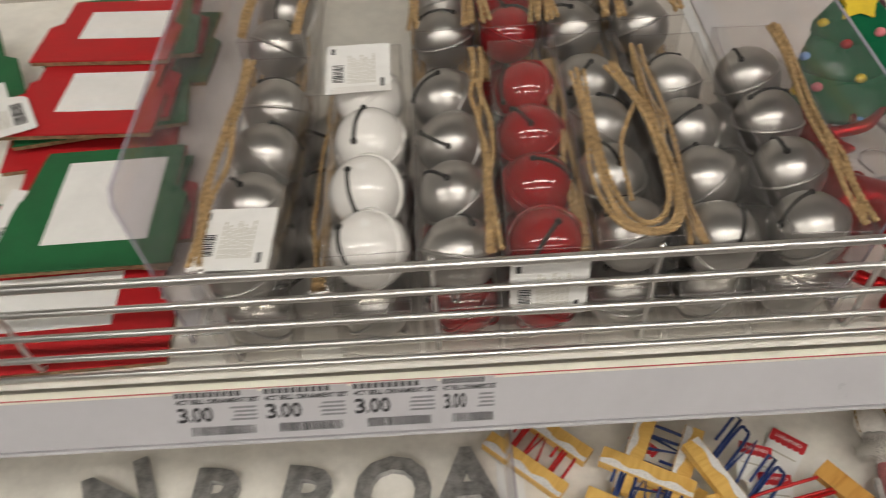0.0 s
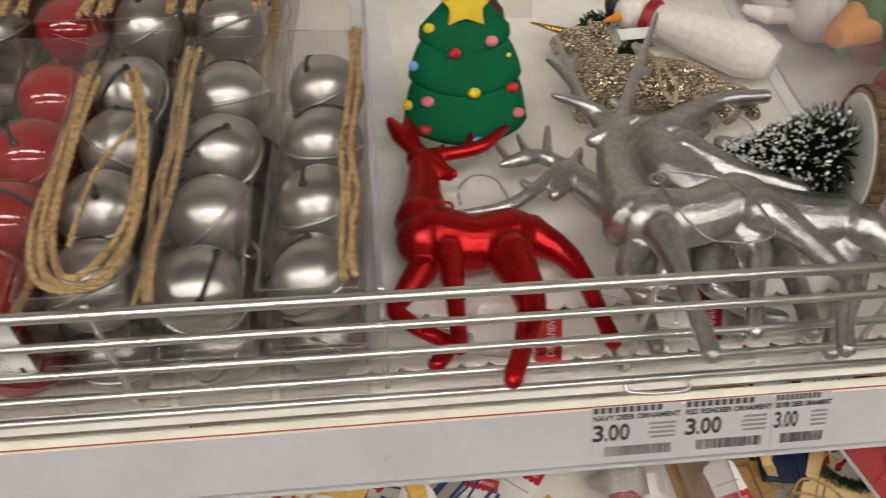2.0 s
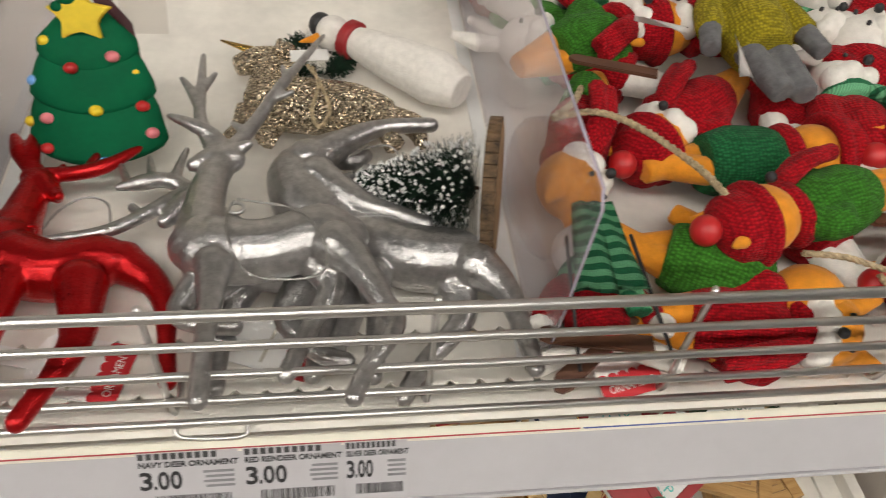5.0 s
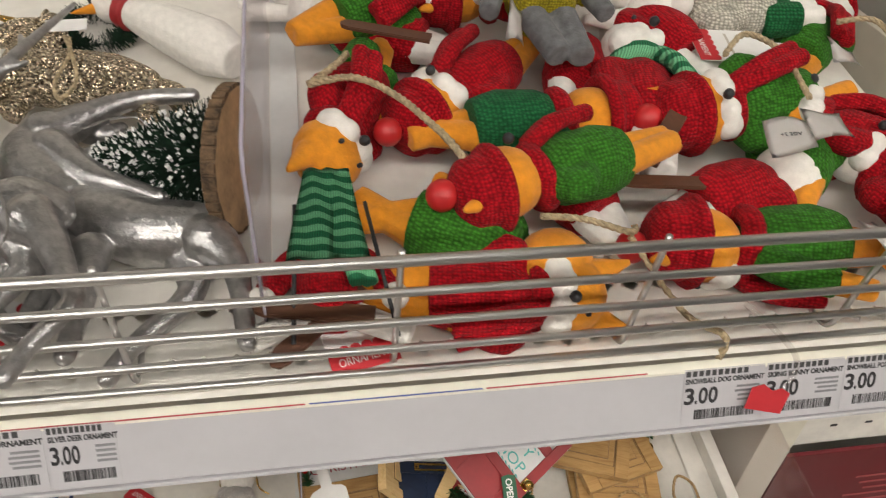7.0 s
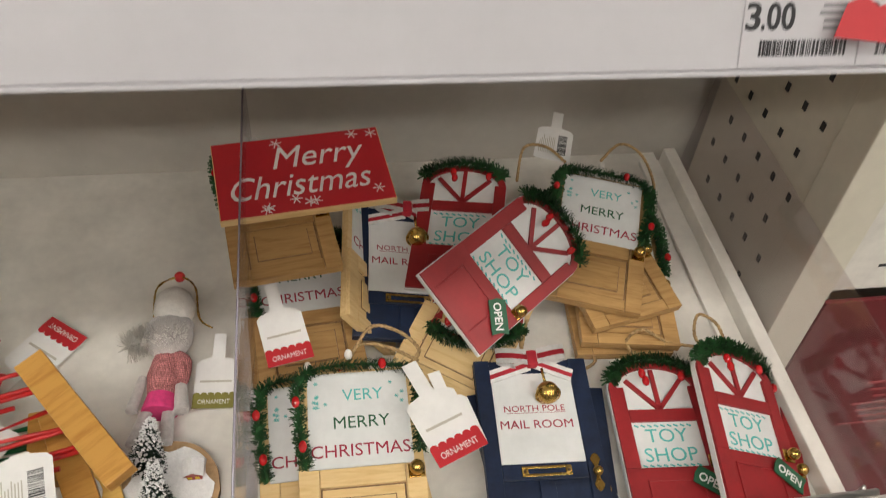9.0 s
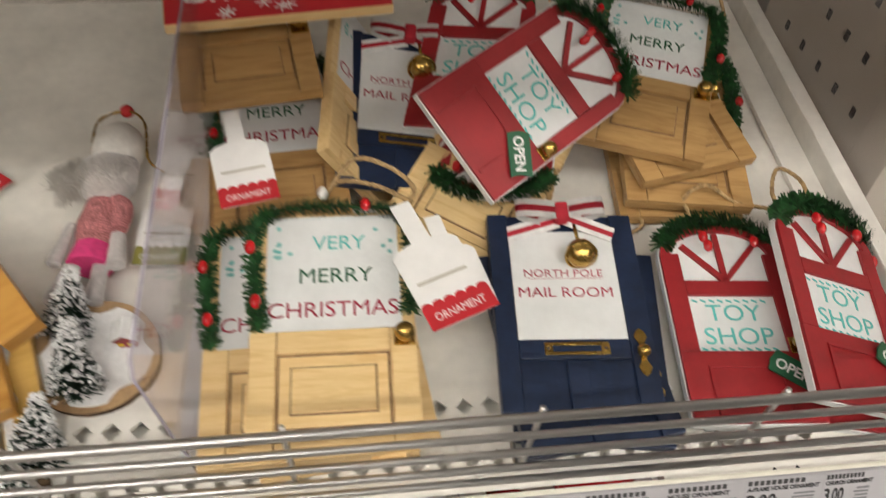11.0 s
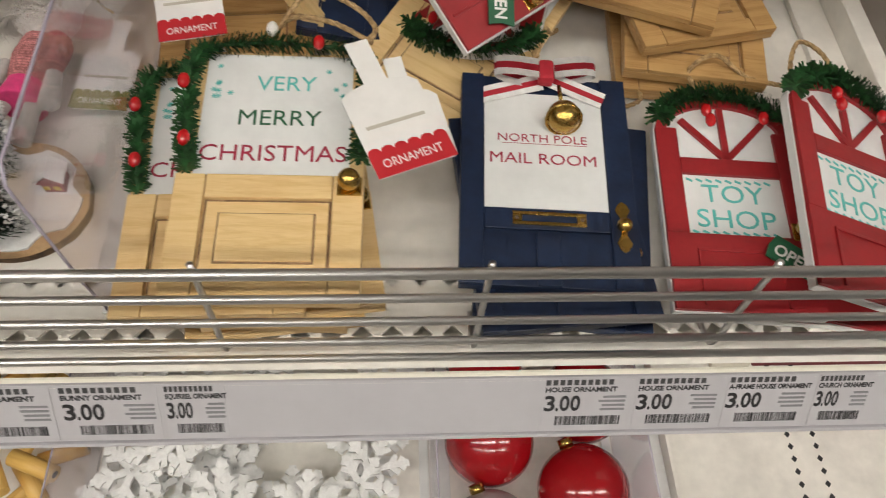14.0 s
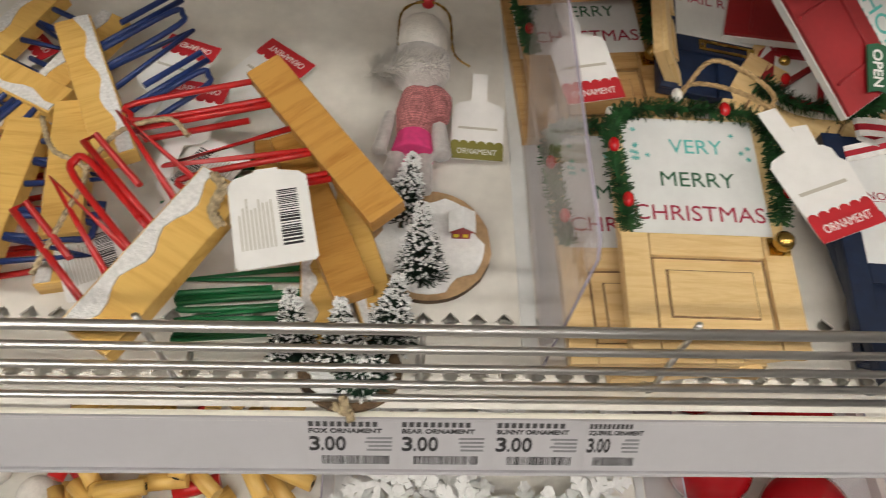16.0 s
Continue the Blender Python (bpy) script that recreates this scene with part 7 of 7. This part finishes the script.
# ---- middle shelf: sled ornaments, mouse, brush trees ----
def sled(m, wood, wire, label, seed=0, length=0.115, gap=0.062, snowy=True, runners=2, shear=0.0, edge=-1):
    """Two wooden runners with a zigzag of enamelled wire between them; snow is painted along one edge."""
    rnd = random.Random(seed)
    s = thing("sled_ornament", m, label, "sled ornament", "sled ornaments")
    for k in range(runners):
        bm = bmesh.new()
        box(bm, k * gap - 0.0125, k * gap + 0.0125, 0, length, -0.0035, 0.0095, bevel=0.001)
        part("runner", bm, wood, s)
        if snowy:
            bm = bmesh.new()
            n = 16
            out = [(k * gap + edge * 0.0112, length - 0.001), (k * gap + edge * 0.0112, 0.001)] + [(k * gap + edge * (0.0035 + 0.0026 * math.sin(i * 1.2 + seed)), 0.001 + (length - 0.002) * i / n) for i in range(n + 1)]
            out = out if edge < 0 else out[::-1]
            prism(bm, out, 0.0096, 0.0106)
            part("painted_snow", bm, GLITTER_WHITE, s, "white glitter snow edge")
    if wire is None:
        return s
    n, reach, side = 5, abs(gap), 1 if gap > 0 else -1
    bm = bmesh.new()
    for i in range(n):
        y = 0.012 + i * (length - 0.024) / n
        st = (length - 0.024) / n
        if (i + seed) % 3 == 0:
            pts = [(0.0125, y, 0.006), (reach - 0.004, y + st * 0.5, 0.006), (0.0125, y + st * 0.9, 0.006)]
        elif (i + seed) % 3 == 1:
            pts = smooth_path([(0.0125, y, 0.006), (reach - 0.012, y + 0.001, 0.006), (reach - 0.006, y + st * 0.4, 0.006), (reach - 0.012, y + st * 0.75, 0.006), (0.0125, y + st * 0.8, 0.006)], 4)
        else:
            pts = [(0.0125, y, 0.006), (reach - 0.002, y, 0.006), (reach - 0.004, y + st * 0.45, 0.006), (0.03, y + st * 0.45, 0.006)]
        tube(bm, [(side * p[0], p[1] - shear * side * p[0], p[2]) for p in pts], 0.0021, 8)
    part("wire_word", bm, wire, s, "bent enamelled wire")
    return s


sled(on(SHELF_B, 0.402, 0.2085, 0.060, -2, 8, -143), WOOD_HONEY, WIRE_RED, "honey-coloured sled ornament with red wire, tilted on the heap", 1, 0.142, 0.094, False, 1, 0.5)
sled(on(SHELF_B, 0.328, 0.010, 0.054, 4, 0, -32) @ Matrix.Diagonal((1.4, 1, 1, 1)), WOOD_YELLOW, WIRE_RED, "yellow sled ornament with red wire and snow edge", 2, 0.120, -0.068, True, 1, 0.40)
sled(on(SHELF_B, 0.4165, 0.1765, 0.026, 0, 0, -157), WOOD_HONEY, None, "honey-coloured sled ornament under a barcode tag", 3, 0.132, 0.06, False, 1)
sled(on(SHELF_B, 0.450, 0.146, 0.010, 0, 0, -161), WOOD_YELLOW, None, "yellow sled ornament with a scalloped snow edge", 4, 0.112, 0.06, True, 1, 0.0, 1)
sled(on(SHELF_B, 0.315, 0.142, 0.042, 2, 0, 25), WOOD_YELLOW, WIRE_NAVY, "yellow sled ornament with navy wire and snow edge", 4, 0.128, 0.078, True, 1, -0.35, 1)
sled(on(SHELF_B, 0.290, 0.088, 0.034, 2, 0, 8), WOOD_YELLOW, None, "yellow sled ornament below red wire", 5, 0.104, 0.06, False, 1)
sled(on(SHELF_B, 0.240, 0.060, 0.030, 2, 0, -4), WOOD_YELLOW, WIRE_NAVY, "yellow sled ornament with navy wire", 6, 0.118, 0.070, False, 1)
sled(on(SHELF_B, 0.448, 0.030, 0.004, 0, 0, 5), WOOD_YELLOW, WIRE_GREEN, "yellow sled ornament with green wire at the bottom", 5, 0.070, -0.092, True, 1)
sled(on(SHELF_B, 0.412, 0.118, 0.006, 0, 0, 8), WOOD_HONEY, WIRE_GREEN, "honey-coloured sled ornament with green wire under others", 8, 0.070, -0.078, False, 1)
sled(on(SHELF_B, 0.230, 0.150, 0.022, 0, 0, 62), WOOD_YELLOW, WIRE_NAVY, "yellow sled ornament with navy wire", 7, 0.12, 0.06)
sled(on(SHELF_B, 0.220, 0.060, 0.003, 0, 0, 10), WOOD_YELLOW, WIRE_RED, "yellow sled ornament with red wire at the bottom", 10, 0.12, 0.06)
sled(on(SHELF_B, 0.150, 0.150, 0.003, 2, 0, -35), WOOD_YELLOW, WIRE_RED, "yellow sled ornament with red wire and snow edge", 11, 0.12, 0.06)
sled(on(SHELF_B, 0.170, 0.210, 0.016, 4, 0, -28), WOOD_YELLOW, WIRE_NAVY, "yellow sled ornament with navy wire and snow edge", 12, 0.12, 0.06)
sled(on(SHELF_B, 0.100, 0.220, 0.004, 4, 0, 50), WOOD_YELLOW, WIRE_RED, "yellow sled ornament with red wire", 13, 0.12, 0.06)
hang_tag(on(SHELF_B, 0.428, 0.052, 0.072, 4, 0, 12), "white swing tag with a barcode on the sleds", back=True, size=1.15, neck=0.004)
hang_tag(on(SHELF_B, 0.318, 0.055, 0.030, 0, 0, 25), "white swing tag with a barcode under wire", back=True, size=1.0)
hang_tag(on(SHELF_B, 0.378, 0.165, 0.034, 0, 0, 150), "white swing tag with a barcode at the back", back=True, size=1.0)
hang_tag(on(SHELF_B, 0.408, 0.282, 0.006, 0, 0, 142), "white swing tag with a red band on the shelf floor", size=1.15)
hang_tag(on(SHELF_B, 0.345, 0.255, 0.040, 0, 0, 160), "white swing tag with a red band on sleds", size=1.0)
hang_tag(on(SHELF_B, 0.355, 0.215, 0.040, 0, 0, 170), "white swing tag with a red band on sleds", size=1.0)
hang_tag(on(SHELF_B, 0.22, 0.285, 0.010, 0, 0, 132), "white swing tag with a red band on the shelf floor", size=1.0)
hang_tag(on(SHELF_B, 0.547, 0.176, 0.012, 4, 0, -4), "white swing tag with an olive band beside the mouse", size=0.95, strip_mat=FOAM_GREEN)
twine_loop(SHELF_B, [(0.268, 0.162, 0.062), (0.282, 0.135, 0.064), (0.305, 0.120, 0.064), (0.300, 0.085, 0.064), (0.290, 0.05, 0.06)], 0.0017)
twine_loop(SHELF_B, [(0.305, 0.120, 0.064), (0.318, 0.150, 0.064), (0.345, 0.165, 0.06), (0.36, 0.152, 0.06)], 0.0017)
twine_loop(SHELF_B, [(0.385, 0.110, 0.076), (0.392, 0.100, 0.078), (0.388, 0.085, 0.076), (0.394, 0.075, 0.076)], 0.0030)


def mouse():
    """A grey felt mouse in a pink jumper and skirt, one plain figure."""
    g = []
    g.append((0, lambda bm: [ball(bm, (0, 0.062, 0.006), 0.022, 0, 14, (1.15, 1.1, 0.9)), ball(bm, (-0.012, 0.078, 0.004), 0.010, 0, 10), ball(bm, (0.014, 0.076, 0.004), 0.010, 0, 10),
                             tube(bm, [(-0.010, -0.01, 0), (-0.020, -0.055, 0.004)], [0.006, 0.007], 8), tube(bm, [(0.008, -0.01, 0), (0.010, -0.052, 0.002)], [0.006, 0.007], 8), tube(bm, [(0.018, 0.008, 0.004), (0.022, -0.022, 0.006)], [0.006, 0.008], 8), tube(bm, [(-0.02, 0.02, 0.0), (-0.026, -0.02, 0.004)], [0.005, 0.006], 8)]))
    g.append((1, lambda bm: [tube(bm, smooth_path([(0, -0.002, 0), (0, 0.020, 0), (0, 0.042, 0)], 4), stretch_radii([0.014, 0.0165, 0.012], 3, 4), 12), tube(bm, smooth_path([(0.010, 0.040, 0.004), (0.020, 0.030, 0.008), (0.019, 0.008, 0.010)], 4), 0.0075, 8)]))
    g.append((2, lambda bm: tube(bm, [(0, 0.0, 0), (0, -0.020, 0)], [0.0135, 0.018], 14)))
    o = mesh_object("felt_mouse", organic(g, 0.0014, 3), [material("pale_grey_felt", (0.46, 0.43, 0.41), 0.95, vary=0.1, scale=200, bump=0.5, bump_scale=700, sheen=0.6), KNIT_PINK, HOT_PINK])
    o.matrix_world = on(SHELF_B, 0.503, 0.190, 0.020, 3, 0, -3) @ Matrix.Scale(0.92, 4)
    tagged(o, "grey felt mouse in a pink jumper and bright pink skirt", "felt mouse")
    f = thing("fur_collar", on(SHELF_B, 0.500, 0.238, 0.024), "pale fluffy fur of the felt mouse", "fur")
    bm = bmesh.new()
    bristles(bm, [(-0.03, 0.0, 0.004), (-0.01, 0.004, 0.012), (0.02, 0.004, 0.012)], 0.016, 2600, 0.0005, seed=8, lean=1.2)
    part("fluff", bm, FUR_WHITE, f)


mouse()
pm = thing("bobble", on(SHELF_B, 0.508, 0.283, 0.012), "white felt bobble with a red tip on cord", "bobble")
bm = bmesh.new()
ball(bm, (0, 0, 0.010), 0.020, 0, 14, (1, 1.25, 0.9))
part("head", bm, FUR_WHITE, pm)
bm = bmesh.new()
ball(bm, (0.004, 0.034, 0.018), 0.0055, 0, 10)
part("red_tip", bm, RED_CLAY, pm)
part("cord", rope([(-0.018, -0.01, 0.012), (-0.016, 0.02, 0.02), (0.004, 0.032, 0.02), (0.020, 0.018, 0.02), (0.024, -0.012, 0.01), (0.036, -0.022, 0.006)], 0.0011, 2, 2200), BRASS, pm)


def log_scene():
    s = thing("log_slice_ornament", on(SHELF_B, 0.513, 0.106, 0.010, 6) @ Matrix.Scale(0.88, 4), "snowy log slice ornament with a tiny house", "log ornament")
    bm = bmesh.new()
    n = 40
    rnd = random.Random(4)
    prism(bm, [(0.048 * (1 + 0.02 * rnd.uniform(-1, 1)) * math.cos(2 * math.pi * i / n), 0.046 * math.sin(2 * math.pi * i / n)) for i in range(n)], -0.009, 0, 0, None, 1)
    o = part("log_slice", bm, CUT_WOOD, s)
    o.data.materials.append(BARK)
    bm = bmesh.new()
    prism(bm, [(0.043 * (1 - 0.16 * max(0, math.sin(5 * 2 * math.pi * i / n))) * math.cos(2 * math.pi * i / n), 0.041 * (1 - 0.16 * max(0, math.sin(5 * 2 * math.pi * i / n))) * math.sin(2 * math.pi * i / n)) for i in range(n)], 0.0, 0.0016)
    part("snow_paint", bm, SNOW, s)
    bm = bmesh.new()
    box(bm, 0.018, 0.032, 0.004, 0.018, 0.0016, 0.014, bevel=0.001)
    prism(bm, [(-0.009, 0), (0.009, 0), (0, 0.008)], -0.008, 0.008, m=pose(0.025, 0.011, 0.014, 90))
    part("tiny_house", bm, BRIGHT_RED, s)
    bm = bmesh.new()
    prism(bm, [(-0.010, 0.006), (0, 0.0145), (0.010, 0.006), (0.010, 0.0075), (0, 0.016), (-0.010, 0.0075)], -0.0085, 0.0085, m=pose(0.025, 0.011, 0.0095, 90))
    part("snowy_roof", bm, SNOW, s)
    for x in (0.021, 0.028):
        bm = bmesh.new()
        box(bm, x - 0.002, x + 0.002, 0.0033, 0.0042, 0.006, 0.010)
        part("tiny_window", bm, YELLOW_CLAY, s)


log_scene()
for u, v, w, rx, rz, h, r, seed in ((0.494, 0.116, 0.014, -46, -14, 0.050, 0.019, 11), (0.508, 0.072, 0.014, -44, 0, 0.054, 0.019, 12), (0.432, 0.020, 0.004, -44, 2, 0.050, 0.018, 13), (0.462, 0.018, 0.004, -42, 2, 0.046, 0.018, 14), (0.488, 0.032, 0.006, -44, -12, 0.048, 0.019, 15), (0.475, 0.012, 0.003, -10, 10, 0.036, 0.018, 16)):
    brush_tree(on(SHELF_B, u, v, w, rx, 0, rz), h, r, "small snow-tipped bottle-brush tree", 1900, 0.27, None, seed)
lo = thing("snowy_log", on(SHELF_B, 0.466, 0.018, 0.0), "bark-edged log slice sticking out under the fence", "log slice")
bm = bmesh.new()
prism(bm, [(0.032 * math.cos(2 * math.pi * i / 30), 0.026 * math.sin(2 * math.pi * i / 30)) for i in range(30)], 0.0008, 0.004, 0, None, 1)
o = part("slice", bm, BARK, lo)
o.data.materials.append(BARK)
bm = bmesh.new()
prism(bm, [((0.0275 - 0.004 * max(0, math.sin(12 * math.pi * i / 36))) * math.cos(2 * math.pi * i / 36), (0.0205 - 0.004 * max(0, math.sin(12 * math.pi * i / 36))) * math.sin(2 * math.pi * i / 36)) for i in range(36)], 0.0041, 0.0055)
part("snow_paint", bm, SNOW, lo)
twine_loop(SHELF_B, [(0.458, -0.006, 0.010), (0.466, -0.010, 0.009), (0.463, -0.002, 0.011), (0.469, -0.014, 0.005)], 0.0026, "knot of jute twine at the shelf edge")


# ---- middle shelf: galvanised letters ----
for ch, u, v, rz in (("N", -0.500, 0.185, 22), ("B", -0.385, 0.192, -4), ("P", -0.270, 0.190, -8), ("O", -0.165, 0.188, 4), ("A", -0.062, 0.200, 0)):
    me = letters(ch, 0.125, 0.006, 1.0, 0.0038).copy()
    me.materials.clear()
    me.materials.append(ZINC)
    o = new("zinc_letter", me)
    o.matrix_world = on(SHELF_B, u, v, 0.0075, 0, 0, rz)
    tagged(o, f"galvanised metal letter {ch} lying on the shelf", "metal letter", "galvanised letters")


# ---- bottom shelf ----
PEARL = material("pearl_grey", (0.34, 0.32, 0.33), 0.3, vary=0.06, coat=0.3)
GLOSS_RED = material("bauble_red", (0.32, 0.006, 0.010), 0.16, vary=0.06, coat=0.4)


def bauble(x, y, r, label, mat=GLOSS_RED):
    b = thing("bauble", on(SHELF_C, x, y, r, -70, 0, 20), label, "bauble", "large red baubles")
    bm = bmesh.new()
    ball(bm, (0, 0, 0), r, 0, 32)
    part("globe", bm, mat, b, smooth=True)
    bm = bmesh.new()
    cyl(bm, (0, 0, r - 0.001), (0, 0, r + 0.008), 0.008, sides=18)
    part("cap", bm, BRASS, b)


for x, y in ((0.848, 0.140), (0.945, 0.084), (0.958, 0.186), (0.850, 0.250), (0.955, 0.295)):
    bauble(x, y, 0.049, "large glossy red bauble on the bottom shelf")
bauble(0.845, 0.044, 0.044, "large pearly grey bauble among red ones", PEARL)


def snowflake(x, y, z, turn, size, tilt):
    s = thing("snowflake", on(SHELF_C, x, y, z, tilt, tilt * 0.5, turn), "white wooden snowflake ornament with pointed arms", "snowflake", "white snowflakes")
    for k in range(6):
        bm = bmesh.new()
        mm = pose(0, 0, 0, 0, 0, 60 * k)
        box(bm, 0.002, size, -0.0036, 0.0036, 0, 0.003, m=mm)
        for q, ln in ((0.45, 0.34), (0.72, 0.22)):
            for a in (-48, 48):
                box(bm, 0, size * ln, -0.0030, 0.0030, 0.0002, 0.0028, m=mm @ pose(size * q, 0, 0, 0, 0, a))
        part("arm", bm, SNOW, s)


rnd = random.Random(12)
for i in range(46):
    snowflake(0.445 + 0.30 * rnd.random(), 0.03 + 0.24 * rnd.random(), 0.004 + 0.0017 * i, rnd.uniform(0, 60), rnd.uniform(0.030, 0.042), rnd.uniform(-8, 8))


def dowel(x, y, z, turn, mat, label, r=0.009, ln=0.05):
    d = thing("wooden_bead", on(SHELF_C, x, y, z, 0, 0, turn), label, "bead", "wooden beads")
    bm = bmesh.new()
    cyl(bm, (0, 0, 0), (ln, 0, 0), r, sides=18)
    cyl(bm, (ln - 0.002, 0, 0), (ln + 0.0004, 0, 0), r * 0.45, sides=12, mat=1)
    o = part("barrel", bm, mat, d)
    o.data.materials.append(DARK_SLOT)


for i in range(64):
    red = i % 9 == 3
    dowel(0.08 + 0.29 * rnd.random(), 0.03 + 0.21 * rnd.random(), 0.010 + 0.0011 * i, rnd.uniform(0, 360), WIRE_RED if red else WOOD_YELLOW, "red wooden bead in a heap" if red else "yellow wooden bead in a heap")
for x in (0.420, 0.785, 0.998):
    divider(SHELF_C, x, "clear acrylic bin divider on the bottom shelf", 0.13)
for i in range(8):
    f = mesh_object("fluff_ball", (lambda b: (ball(b, (0, 0, 0), 0.022, 0, 12, (1, 1, 0.8)), b)[1])(bmesh.new()), FUR_WHITE if i % 2 else FUR_BROWN)
    f.matrix_world = on(SHELF_C, -0.10 + 0.028 * i, 0.08 + 0.03 * (i % 3), 0.0176)
    tagged(f, "soft felt ball on the bottom shelf", "felt ball", "felt balls")


def bottom_bin_end():
    """The white folded end of the last bottom bin, and the punched rows of the bare shelf beyond it."""
    e = thing("bin_end", on(SHELF_C, 1.0, 0, 0), "white folded end of a bin on the bottom shelf", "bin end")
    bm = bmesh.new()
    box(bm, 0.002, 0.056, 0.0, 0.46, 0.0006, 0.0030, bevel=0.0006)
    part("flange", bm, PANEL_WHITE, e)
    bm = bmesh.new()
    box(bm, 0.0565, 0.0600, -0.002, 0.46, 0.0006, 0.022, bevel=0.0008)
    part("upstand", bm, SHELF_WHITE, e)
    bm = bmesh.new()
    prism(bm, [(0, -0.0042), (0.0036, 0), (0, 0.0042), (-0.0036, 0)], -0.0006, 0.0006)
    first = None
    for x in (1.214, 1.2455):
        for i in range(20):
            if first is None:
                first = mesh_object("hole", bm, BLACK_INK, shelf_c)
                o = first
            else:
                o = new("hole", first.data)
                o.parent = shelf_c
            o.location = (x, 0.038 + 0.015 * i, 0)


bottom_bin_end()
